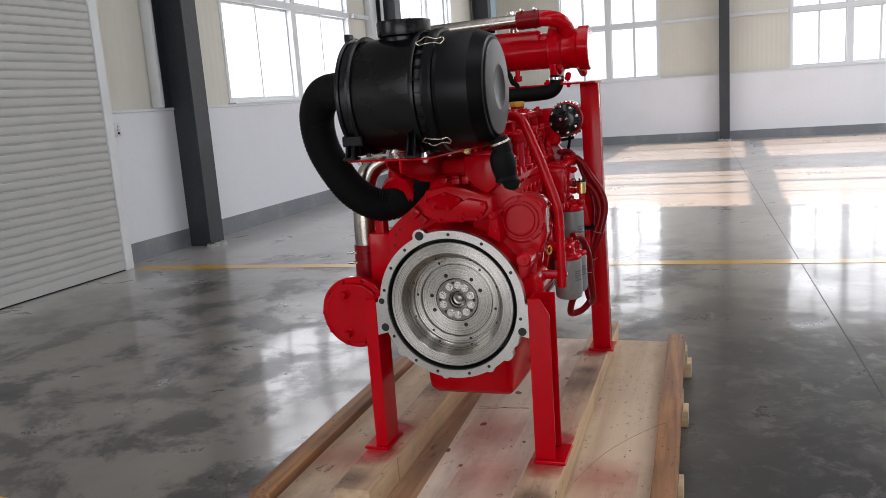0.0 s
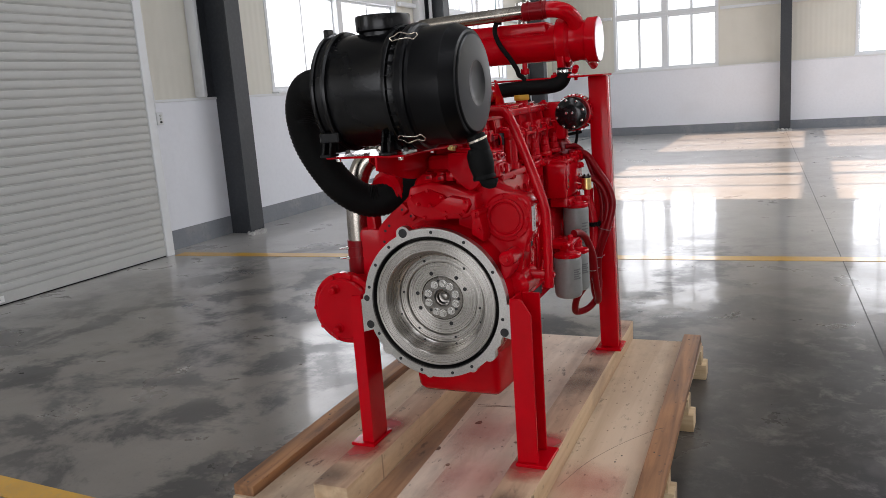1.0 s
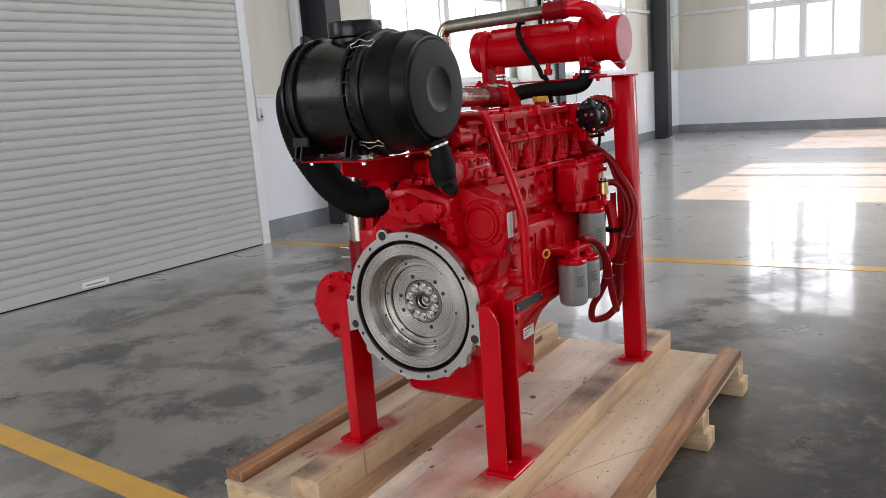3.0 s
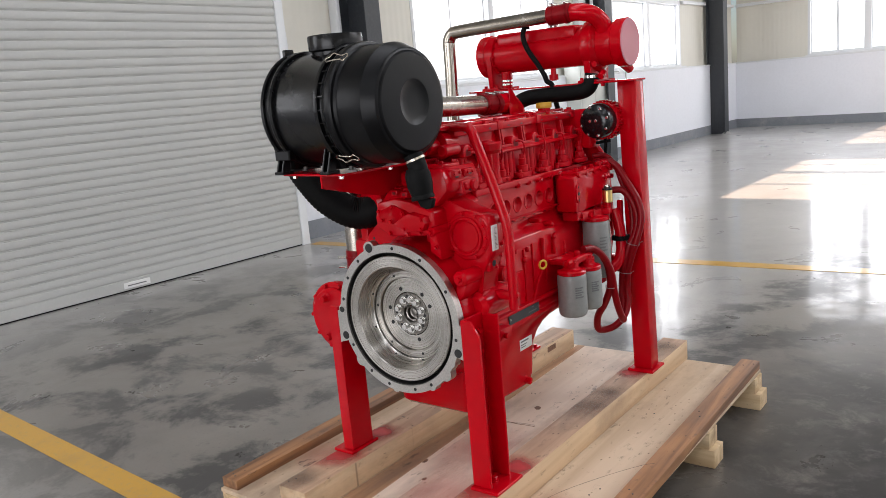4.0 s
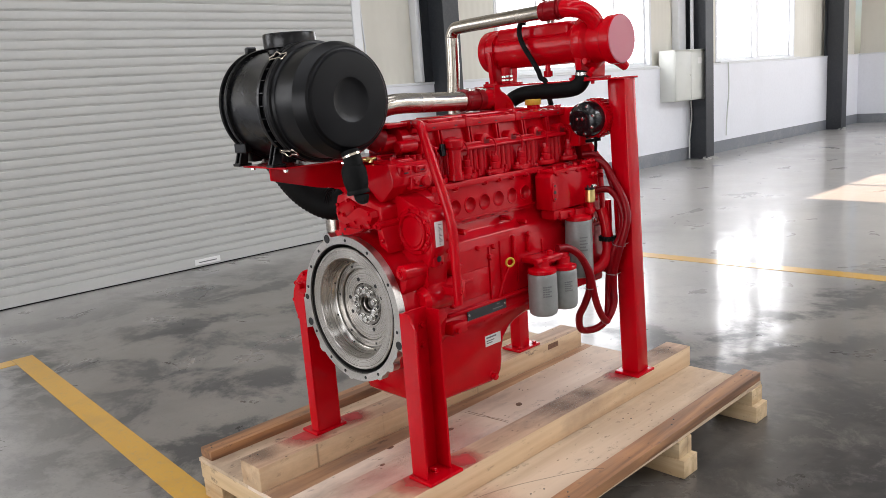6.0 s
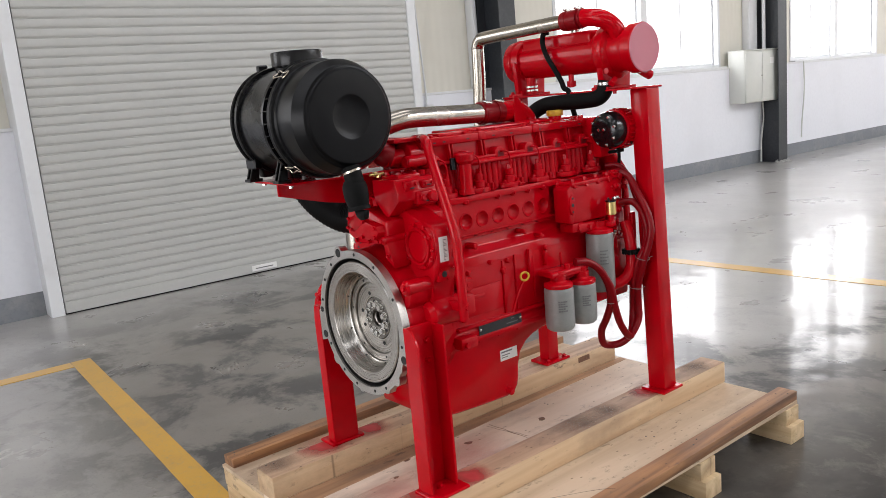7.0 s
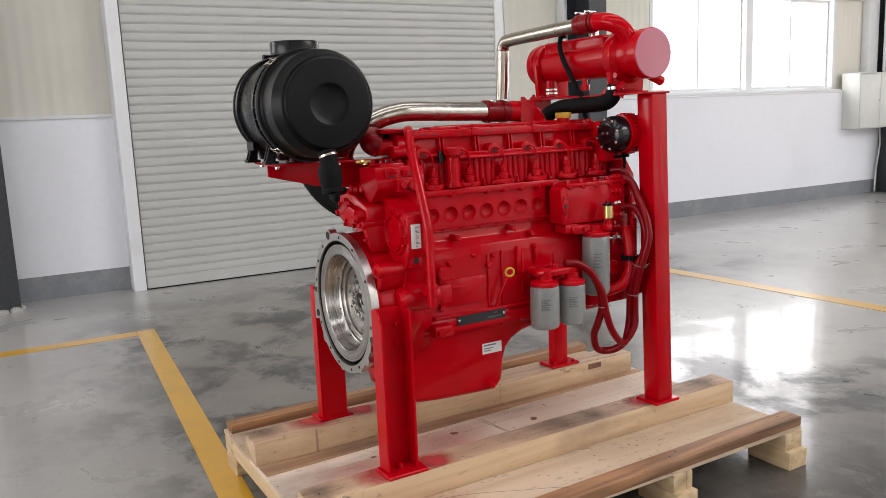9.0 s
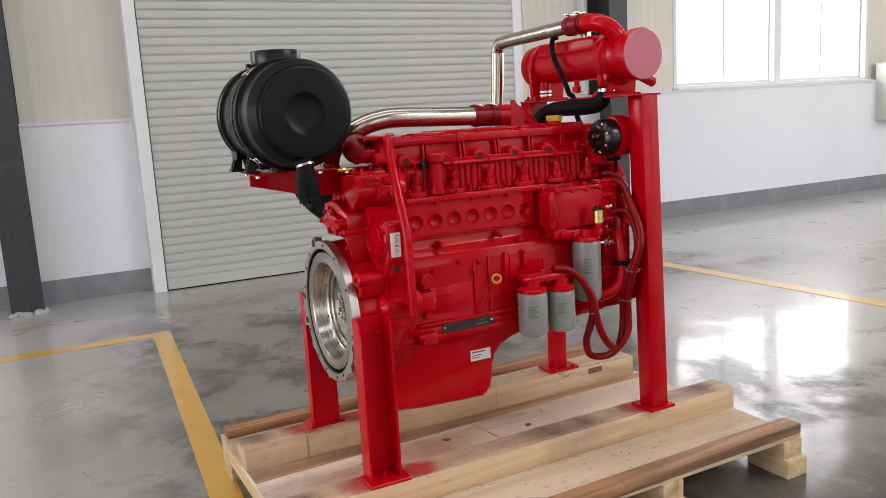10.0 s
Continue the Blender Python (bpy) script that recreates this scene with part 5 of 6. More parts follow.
cover = part("rocker_cover", bm, RED, engine, "red rocker cover")
bm = bmesh.new()
box(bm, (0.070, 0.25, 1.437), (0.130, 1.245, 1.466), 0.004, 2)
box(bm, (-0.12, 0.50, 1.468), (0.05, 1.20, 1.480), 0.006, 2)
box(bm, (0.03, 0.36, 1.462), (0.10, 0.50, 1.478), 0.005, 2)
part("cover_flange", bm, RED, cover)
for v in (0.315, 0.36, 0.475, 0.605, 0.70, 0.86, 0.985, 1.10, 1.19):
    bm = bmesh.new()
    box(bm, (0.126, v - 0.007, 1.446), (0.1306, v + 0.007, 1.4505))
    part("slot", bm, HOLE, cover)
for v in (0.545, 0.835, 1.13):
    bm = bmesh.new()
    box(bm, (0.085, v - 0.018, 1.438), (0.134, v + 0.018, 1.471), 0.004, 2)
    seat = part("bolt_seat", bm, RED, cover)
    bolts_on(seat, [(0.112, v, 1.470)], "+z", 0.010, 0.010)
bm = bmesh.new()
for i in range(6):
    v = 0.393 + 0.159 * i
    for d in (-0.0075, 0.0075):
        prism(bm, [(0.10, 1.376), (0.134, 1.376), (0.126, 1.440), (0.09, 1.440)], v + d - 0.004, v + d + 0.004, "uz", 0.002, 1)
box(bm, (0.09, 0.28, 1.368), (0.146, 1.235, 1.379), 0.003, 2)
part("cover_rib", bm, RED, cover)
bolts_on(cover, [(0.105, 0.32 + 0.159 * i, 1.466) for i in range(6)], "+z", 0.008, 0.008)
for i in range(6):
    v = 0.296 + 0.1600 * i
    # an arched hood over the injector, with the fuel line that leaves it
    bm = bmesh.new()
    arch = [(v - 0.025, 1.362), (v + 0.025, 1.362)] + [(v + 0.025 * math.cos(c), 1.384 + 0.022 * math.sin(c)) for c in [math.pi * k / 10 for k in range(11)]]
    prism(bm, arch, 0.085, 0.148, "vz", 0.004, 2)
    hood = part("injector_hood", bm, RED, head)
    bm = bmesh.new()
    prism(bm, [(v - 0.012, 1.366), (v + 0.018, 1.366)] + [(v + 0.003 + 0.015 * math.cos(c), 1.380 + 0.012 * math.sin(c)) for c in [math.pi * k / 8 for k in range(9)]], 0.1475, 0.1490, "vz")
    part("hood_mouth", bm, RED_SHADE, hood)
    bm = bmesh.new()
    tube(bm, [(0.142, v + 0.001, 1.384), (0.162, v + 0.008, 1.388), (0.168, v + 0.024, 1.378), (0.167, v + 0.034, 1.350), (0.156, v + 0.038, 1.322)], 0.0036, 10)
    part("fuel_line", bm, RED, head)
    # the pump below stands on an oval base with two nuts
    bm = bmesh.new()
    c = v + 0.040
    rod(bm, (0.150, c, 1.262), (0.150, c, 1.292), 0.021, 20, 0.004)
    rod(bm, (0.150, c, 1.290), (0.150, c, 1.318), 0.0155, 18, 0.004)
    rod(bm, (0.151, c, 1.316), (0.151, c, 1.334), 0.0115, 6, 0.002)
    pump = part("unit_pump", bm, RED, head)
    bm = bmesh.new()
    prism(bm, [(0.150 + 0.030 * math.cos(k), c + 0.050 * math.sin(k)) for k in [2 * math.pi * j / 24 for j in range(24)]], 1.246, 1.264, "uv", 0.003, 2)
    part("pump_base", bm, RED, pump)
    bolts_on(pump, [(0.156, c - 0.034, 1.264), (0.156, c + 0.034, 1.264)], "+z", 0.0075, 0.009)
    # rounded columns of the head casting between the pumps
    for dv, r in ((-0.046, 0.013), (-0.018, 0.016), (0.008, 0.011), (0.088, 0.012)):
        bm = bmesh.new()
        rod(bm, (0.126, v + dv, 1.244), (0.122, v + dv, 1.362), r, 18, 0.003)
        part("head_column", bm, RED, head)
    bm = bmesh.new()
    rod(bm, (0.141, v - 0.046, 1.246), (0.141, v - 0.046, 1.272), 0.0075, 6, 0.0015)
    rod(bm, (0.141, v - 0.046, 1.244), (0.141, v - 0.046, 1.252), 0.013, 16, 0.0015)
    part("head_nut", bm, RED, head)
bm = bmesh.new()
prism(bm, [(0.10, 1.350), (0.150, 1.350), (0.158, 1.354), (0.158, 1.362), (0.142, 1.370), (0.10, 1.370)], 0.455, 1.115, "uz", 0.002, 1)
part("fuel_ledge", bm, RED, head)
bm = bmesh.new()
lathe(bm, [(0, 0), (0.024, 0), (0.024, 0.10), (0.028, 0.105), (0.034, 0.112), (0.036, 0.135), (0.032, 0.142), (0, 0.142)], (0.176, 0.410, 1.262), (0, 0, 1), 32)
lathe(bm, [(0, 0), (0.030, 0), (0.030, 0.02), (0, 0.02)], (0.176, 0.410, 1.252), (0, 0, 1), 32)
part("breather_valve", bm, RED, head)
bm = bmesh.new()
rod(bm, (0.155, 0.372, 1.345), (0.155, 0.372, 1.388), 0.012, 16)
part("sensor", bm, PLASTIC, head)
bm = bmesh.new()
lathe(bm, [(0, 0), (0.028, 0), (0.028, 0.02), (0, 0.02)], (0.03, 1.06, 1.47), (0, 0, 1), 28)
part("filler_neck", bm, RED, cover)
bm = bmesh.new()
prism(bm, ring_of(8, 0.036, (0.03, 1.06)), 1.488, 1.512, "uv", 0.004, 2)
part("oil_cap", bm, YELLOW_CAP, cover, "yellow oil filler cap")

# oil pan
def offset_loop(pts, d):
    """A closed outline (clockwise or not) moved inwards by d."""
    area = sum(p[0] * q[1] - q[0] * p[1] for p, q in zip(pts, pts[1:] + pts[:1]))
    out = []
    for i, p in enumerate(pts):
        a, b = Vector(pts[i - 1]), Vector(pts[(i + 1) % len(pts)])
        p = Vector(p)
        n1, n2 = (p - a).normalized(), (b - p).normalized()
        n1, n2 = Vector((-n1.y, n1.x)), Vector((-n2.y, n2.x))
        m = (n1 + n2).normalized()
        out.append(p + m * (d if area > 0 else -d) / max(0.5, m.dot(n1)))
    return out


prof = [(0.155, 0.702), (0.155, 0.500), (0.165, 0.455), (0.195, 0.432), (0.30, 0.420), (0.45, 0.412), (0.555, 0.408), (0.595, 0.417), (0.618, 0.445), (0.627, 0.485), (0.630, 0.530), (0.645, 0.575), (0.675, 0.606), (0.72, 0.628), (0.78, 0.642), (1.00, 0.655), (1.20, 0.665), (1.22, 0.702)]
bm = bmesh.new()
loops = []
for u, d in ((-0.166, 0.024), (-0.160, 0.012), (-0.150, 0.004), (-0.138, 0.0), (0.138, 0.0), (0.150, 0.004), (0.160, 0.012), (0.166, 0.024)):
    ring = offset_loop(prof, d)
    loops.append([bm.verts.new((u, p.x, 0.702 if k in (0, len(prof) - 1) else p.y)) for k, p in enumerate(ring)])
for p, q in zip(loops, loops[1:]):
    for i in range(len(p)):
        j = (i + 1) % len(p)
        bm.faces.new((p[i], p[j], q[j], q[i]))
bm.faces.new(loops[0])
bm.faces.new(loops[-1])
pan = part("oil_pan", bm, RED, engine, "red oil pan with a deep sump", 40)
bm = bmesh.new()
box(bm, (-0.21, 0.14, 0.698), (0.212, 1.25, 0.722), 0.004, 2)
box(bm, (0.150, 0.16, 0.685), (0.205, 0.30, 0.702), 0.006, 2)
part("pan_flange", bm, RED, pan)
bm = bmesh.new()
rod(bm, (0.140, 0.548, 0.445), (0.187, 0.555, 0.438), 0.014, 6, 0.002)
rod(bm, (0.130, 0.548, 0.446), (0.166, 0.551, 0.442), 0.022, 20, 0.004)
part("drain_plug", bm, RED, pan)
bm = bmesh.new()
box(bm, (0.1655, 0.520, 0.570), (0.1675, 0.612, 0.614), 0.0008, 1)
lab = part("pan_label", bm, PAPER, pan, "white printed label")
bm = bmesh.new()
for a, b, z, h in ((0.526, 0.585, 0.605, 0.003), (0.526, 0.572, 0.592, 0.002), (0.526, 0.560, 0.583, 0.002)):
    box(bm, (0.1675, a, z - h), (0.1678, b, z + h))
part("label_print", bm, INK, lab)
bolts_on(pan, [(0.19, 0.20 + 0.1 * i, 0.698) for i in range(10)], "-z", 0.006, 0.008)


# legs: channel sections bolted to the housing
def leg(name, side, v0, v1, top, web, tip, foot):
    """A channel leg open away from the engine on a foot plate; side is 1 on the right, -1 on the left."""
    bm = bmesh.new()
    s = side
    def slab(lo, hi):
        box(bm, (min(lo[0] * s, hi[0] * s), lo[1], lo[2]), (max(lo[0] * s, hi[0] * s), hi[1], hi[2]), 0.002, 1)
    slab((web, v0 + 0.008, 0.279), (web + 0.010, v1 - 0.008, top))
    slab((web, v1 - 0.010, 0.279), (tip, v1, top - 0.005))
    pts = [(web * s, 0.279), (tip * s, 0.279), (tip * s, top - 0.055), ((web + 0.040) * s, top), (web * s, top)]
    prism(bm, pts, v0, v0 + 0.010, "uz", 0.002, 1)
    ob = part(name, bm, RED, engine, "red steel channel leg")
    bm = bmesh.new()
    box(bm, (min(foot[0] * s, foot[1] * s), v0 - 0.015, 0.2665), (max(foot[0] * s, foot[1] * s), v1 + 0.022, 0.279), 0.003, 1)
    part("foot_plate", bm, RED, ob)
    bolts_on(ob, [((web + 0.010) * s, v, z) for v in (v0 + 0.035, v1 - 0.035) for z in (top - 0.06, top - 0.13)], "+u" if s > 0 else "-u", 0.010, 0.010)
    bolts_on(ob, [((web + 0.045) * s, (v0 + v1) / 2, 0.279)], "+z", 0.012, 0.012)
    return ob


leg("front_leg", 1, -0.010, 0.112, 0.862, 0.279, 0.352, (0.275, 0.388))
leg("front_leg", -1, 0.000, 0.115, 0.850, 0.288, 0.335, (0.280, 0.378))
bm = bmesh.new()
box(bm, (0.294, 1.232, 0.279), (0.379, 1.314, 1.572), 0.004, 2)
for k in bm.verts:  # the post is welded a little out of plumb
    k.co.x += (1.572 - k.co.z) * 0.0125
    k.co.y += (1.572 - k.co.z) * 0.0195
post = part("rear_post", bm, RED, engine, "tall red steel post")
bm = bmesh.new()
box(bm, (0.290, 1.228, 0.2665), (0.412, 1.366, 0.279), 0.003, 1)
part("foot_plate", bm, RED, post)
bm = bmesh.new()
box(bm, (-0.332, 1.235, 0.279), (-0.268, 1.305, 0.80), 0.004, 2)
post2 = part("rear_leg", bm, RED, engine, "red steel rear leg")
bm = bmesh.new()
box(bm, (-0.360, 1.195, 0.2665), (-0.242, 1.360, 0.279), 0.003, 1)
part("foot_plate", bm, RED, post2)
bolts_on(post2, [(-0.258, 1.22, 0.279), (-0.258, 1.33, 0.279)], "+z", 0.010, 0.010)
bm = bmesh.new()
box(bm, (0.10, 1.24, 0.73), (0.285, 1.32, 0.80), 0.006, 2)
box(bm, (-0.27, 1.24, 0.73), (-0.10, 1.30, 0.80), 0.006, 2)
part("rear_mount", bm, RED, engine)

# shelf for the heat exchanger
bm = bmesh.new()
prism(bm, [(-0.50, 1.262), (-0.40, 1.175), (0.375, 1.175), (0.386, 1.325), (-0.40, 1.40)], 1.572, 1.580, "uv", 0.002, 1)
shelf = part("shelf_plate", bm, RED, engine, "thin red steel shelf plate")
bm = bmesh.new()
prism(bm, [(-0.40, 1.572), (-0.33, 1.572), (-0.33, 1.46), (-0.37, 1.42), (-0.40, 1.42)], 1.18, 1.19, "uz", 0.002, 1)
box(bm, (-0.40, 1.18, 1.30), (-0.38, 1.32, 1.572), 0.002, 1)
part("shelf_bracket", bm, RED, shelf)
bolts_on(shelf, [(-0.30, 1.20, 1.572), (0.20, 1.19, 1.572), (0.25, 1.19, 1.572)], "-z", 0.008, 0.010)

# heat exchanger across the rear
HV, HZ = 1.275, 1.735
bm = bmesh.new()
lathe(bm, [(0, -0.392), (0.088, -0.392), (0.096, -0.386), (0.099, -0.370), (0.099, -0.345), (0.094, -0.340), (0.094, -0.300), (0.083, -0.296), (0.083, 0.150), (0.094, 0.154), (0.110, 0.160), (0.114, 0.170), (0.114, 0.205), (0.108, 0.212), (0.092, 0.222), (0.088, 0.260), (0.093, 0.288), (0.101, 0.296), (0.102, 0.338), (0.099, 0.343), (0.0, 0.343)], (0, HV, HZ), (1, 0, 0), 64)
hx = part("heat_exchanger", bm, RED, engine, "red cylindrical heat exchanger", 30)
bm = bmesh.new()
lathe(bm, [(0.0, 0.3455), (0.096, 0.3455), (0.099, 0.343), (0.099, 0.340), (0, 0.340)], (0, HV, HZ), (1, 0, 0), 64)
part("end_cover", bm, PINK, hx, "pale pink glossy end cover")
bm = bmesh.new()
box(bm, (-0.285, HV - 0.068, HZ + 0.030), (0.120, HV + 0.068, HZ + 0.096), 0.012, 3)
part("header_tank", bm, RED, hx)
bm = bmesh.new()
rng = random.Random(4)
for i in range(46):
    u = -0.275 + 0.0085 * i
    made = bmesh.ops.create_icosphere(bm, subdivisions=1, radius=0.0055, matrix=Matrix.Translation((u, HV - 0.0715 + rng.uniform(-0.001, 0.001), HZ + 0.040)))
part("weld_bead", bm, RED, hx)
for u, w in ((-0.318, 0.013), (0.182, 0.016)):
    bm = bmesh.new()
    prism(bm, [(HV - 0.10, HZ), (HV + 0.10, HZ), (HV + 0.085, 1.581), (HV - 0.085, 1.581)], u - w, u + w, "vz", 0.004, 2)
    saddle = part("saddle", bm, RED, hx)
    bm = bmesh.new()
    box(bm, (u - 0.045, HV - 0.098, 1.580), (u + 0.045, HV + 0.09, 1.590), 0.002, 1)
    part("saddle_foot", bm, RED, saddle)
    bolts_on(saddle, [(u + 0.03, HV - 0.085, 1.590), (u - 0.03, HV - 0.085, 1.590)], "+z", 0.008, 0.009)
bolts_on(hx, [(-0.300, HV + 0.089 * math.cos(radians(a)), HZ + 0.089 * math.sin(radians(a))) for a in range(100, 270, 28)], "+u", 0.006, 0.007)
bm = bmesh.new()
rod(bm, (0.288, 1.29, 1.66), (0.296, 1.372, 1.622), 0.020, 20, 0.004)
part("drain_stub", bm, RED, hx)
bm = bmesh.new()
rod(bm, (0.215, 1.21, 1.655), (0.215, 1.185, 1.655), 0.013, 16)
part("drain_stub", bm, RED, hx)
bm = bmesh.new()
rod(bm, (0.250, 1.20, 1.618), (0.250, 1.17, 1.60), 0.014, 16)
part("drain_stub", bm, RED, hx)
bm = bmesh.new()
lathe(bm, [(0, 0), (0.020, 0), (0.020, 0.025), (0, 0.025)], (0.01, 1.20, 1.628), (0, 0, -1), 18)
rod(bm, (0.01, 1.20, 1.655), (0.01, 1.20, 1.60), 0.012, 16)
part("outlet_stub", bm, RED, hx)
bm = bmesh.new()
rod(bm, (-0.245, 1.215, 1.66), (-0.245, 1.215, 1.585), 0.024, 20)
part("outlet_stub", bm, RED, hx)
for z in (1.598, 1.614):
    bm = bmesh.new()
    lathe(bm, [(0.0245, 0), (0.0275, 0), (0.0275, 0.008), (0.0245, 0.008), (0.0245, 0)], (-0.245, 1.215, z), (0, 0, 1), 24)
    part("hose_clamp", bm, BOLT, hx, "bright hose clamp")
bm = bmesh.new()
lathe(bm, [(0.013, 0), (0.016, 0), (0.016, 0.01), (0.013, 0.01), (0.013, 0)], (0.01, 1.20, 1.603), (0, 0, 1), 20)
part("hose_clamp", bm, BOLT, hx, "bright hose clamp")
# red elbow, tee and radiator cap
bm = bmesh.new()
tube(bm, [(0.12, 1.152, 1.877), (0.15, 1.155, 1.877), (0.190, 1.165, 1.872), (0.222, 1.185, 1.858), (0.245, 1.215, 1.825), (0.252, 1.240, 1.775)], 0.036, 24)
part("water_elbow", bm, RED, hx)
bm = bmesh.new()
rod(bm, (0.030, 1.146, 1.875), (0.140, 1.152, 1.878), 0.040, 28, 0.004)
part("hose_sleeve", bm, RED_HOSE, hx)
for u in (0.052, 0.112):
    bm = bmesh.new()
    lathe(bm, [(0.0405, 0), (0.0425, 0), (0.0425, 0.012), (0.0405, 0.012), (0.0405, 0)], (u, 1.148, 1.876), (1, 0.05, 0.02), 32)
    clamp = part("hose_clamp", bm, RED_HOSE, hx, "red painted hose clamp")
    bm = bmesh.new()
    box(bm, (u + 0.000, 1.130, 1.914), (u + 0.012, 1.155, 1.926), 0.003, 1)
    rod(bm, (u + 0.006, 1.112, 1.921), (u + 0.006, 1.168, 1.921), 0.005, 10)
    part("clamp_screw", bm, BOLT, clamp, "bright clamp screw")
bm = bmesh.new()
lathe(bm, [(0, 0), (0.022, 0), (0.022, 0.070), (0.034, 0.072), (0.036, 0.082), (0.034, 0.086), (0.026, 0.088), (0.026, 0.100), (0.014, 0.103), (0, 0.103)], (-0.015, 1.275, 1.830), (0, 0, 1), 32)
part("pressure_cap", bm, BOLT, hx, "bright pressure cap")

# pipes over the engine
bm = bmesh.new()
tube(bm, [(0.045, 1.147, 1.876), (-0.25, 1.130, 1.867), (-0.435, 1.120, 1.860), (-0.470, 1.118, 1.852), (-0.488, 1.117, 1.825), (-0.490, 1.116, 1.79), (-0.482, 1.10, 1.60), (-0.475, 1.06, 1.36), (-0.46, 0.9, 1.20)], 0.030, 24)
part("steel_water_pipe", bm, CHROME, engine, "bright stainless water pipe")
bm = bmesh.new()
tube(bm, [(-0.066, 0.74, 1.529), (-0.064, 0.55, 1.535), (-0.062, 0.38, 1.541), (-0.065, 0.31, 1.537), (-0.078, 0.235, 1.518), (-0.110, 0.170, 1.482), (-0.160, 0.130, 1.425), (-0.220, 0.130, 1.340)], 0.0385, 28)
part("charge_air_pipe", bm, CHROME, engine, "bright stainless charge air pipe")
bm = bmesh.new()
rod(bm, (-0.066, 0.712, 1.531), (-0.072, 0.840, 1.527), 0.0445, 32, 0.004)
part("hose_sleeve", bm, RED_HOSE, engine)
for v in (0.728, 0.795):
    bm = bmesh.new()
    lathe(bm, [(0.0450, 0), (0.0475, 0), (0.0475, 0.013), (0.0450, 0.013), (0.0450, 0)], (-0.069, v, 1.529), (0, 1, 0), 32)
    clamp = part("hose_clamp", bm, RED_HOSE, engine, "red painted hose clamp")
    bm = bmesh.new()
    box(bm, (-0.036, v + 0.001, 1.566), (-0.018, v + 0.012, 1.577), 0.003, 1)
    rod(bm, (-0.052, v + 0.0065, 1.576), (-0.006, v + 0.0065, 1.568), 0.0045, 10)
    part("clamp_screw", bm, BOLT, clamp, "bright clamp screw")
bm = bmesh.new()
tube(bm, [(-0.073, 0.83, 1.527), (-0.075, 0.89, 1.526), (-0.075, 0.945, 1.518), (-0.075, 0.985, 1.49), (-0.075, 1.00, 1.45)], 0.044, 28)
box(bm, (-0.14, 0.90, 1.462), (0.0, 1.06, 1.482), 0.006, 2)
prism(bm, [(0.95, 1.47), (0.88, 1.47), (0.885, 1.585), (0.905, 1.585), (0.955, 1.53)], -0.037, -0.031, "vz", 0.002, 1)
part("intake_elbow", bm, RED, engine)
bm = bmesh.new()
tube(bm, [(-0.17, 1.10, 1.46), (-0.155, 1.125, 1.505), (-0.11, 1.155, 1.532), (-0.04, 1.165, 1.538), (0.10, 1.172, 1.540), (0.165, 1.185, 1.548), (0.190, 1.198, 1.575), (0.196, 1.205, 1.615)], 0.0335, 24)
part("coolant_hose", bm, RUBBER, engine, "thick black rubber coolant hose")
bm = bmesh.new()
lathe(bm, [(0.034, 0), (0.0365, 0), (0.0365, 0.012), (0.034, 0.012), (0.034, 0)], (0.196, 1.205, 1.598), (0, 0, 1), 28)
part("hose_clamp", bm, BOLT, engine)
bm = bmesh.new()
tube(bm, [(-0.085, 1.175, 1.845), (-0.105, 1.165, 1.840), (-0.115, 1.165, 1.80), (-0.095, 1.165, 1.745), (-0.05, 1.165, 1.68), (-0.02, 1.168, 1.63), (-0.01, 1.172, 1.60), (0.01, 1.18, 1.58), (0.02, 1.19, 1.50), (0.02, 1.22, 1.44)], 0.0112, 14)
part("vent_hose", bm, RUBBER, engine, "thin black rubber vent hose")

# alternator and belt end
bm = bmesh.new()
lathe(bm, [(0, 0), (0.034, 0.0), (0.056, 0.004), (0.070, 0.016), (0.075, 0.034), (0.075, 0.070), (0.070, 0.074)], (0.232, 1.118, 1.414), (0, 1, 0), 40)
alt = part("alternator", bm, GLOSS_BLACK, engine, "glossy black alternator cover")
bm = bmesh.new()
lathe(bm, [(0.070, 0), (0.080, 0.002), (0.080, 0.10), (0.06, 0.115), (0, 0.115)], (0.232, 1.190, 1.414), (0, 1, 0), 40)
part("stator", bm, RED, alt)
for i in range(30):
    a = 2 * math.pi * i / 30
    bm = bmesh.new()
    c = Vector((0.232 + 0.082 * math.cos(a), 1.213, 1.414 + 0.082 * math.sin(a)))
    made = bmesh.ops.create_cube(bm, size=1, matrix=Matrix.Translation(c + Vector((0, 0.018, 0))) @ Matrix.Rotation(-a, 4, "Y") @ Matrix.Diagonal((0.008, 0.046, 0.006, 1)))
    part("cooling_fin", bm, RED, alt)
bolts_on(alt, [(0.232 + 0.061 * math.cos(radians(a)), 1.1265, 1.414 + 0.061 * math.sin(radians(a))) for a in range(15, 375, 45)], "-v", 0.005, 0.006, BOLT)
bm = bmesh.new()
rod(bm, (0.245, 1.112, 1.418), (0.245, 1.125, 1.418), 0.006, 10)
rod(bm, (0.218, 1.112, 1.418), (0.218, 1.125, 1.418), 0.006, 10)
part("terminal", bm, BOLT, alt)
bm = bmesh.new()
tube(bm, [(0.12, 1.16, 1.33), (0.19, 1.19, 1.335), (0.25, 1.22, 1.345), (0.29, 1.235, 1.355)], 0.007, 8)
tube(bm, [(0.12, 1.16, 1.315), (0.20, 1.19, 1.318), (0.26, 1.22, 1.325)], 0.007, 8)
tube(bm, [(0.245, 1.20, 1.345), (0.238, 1.215, 1.30), (0.222, 1.225, 1.24)], 0.007, 8)
part("wiring", bm, RUBBER, engine, "black wiring")
bm = bmesh.new()
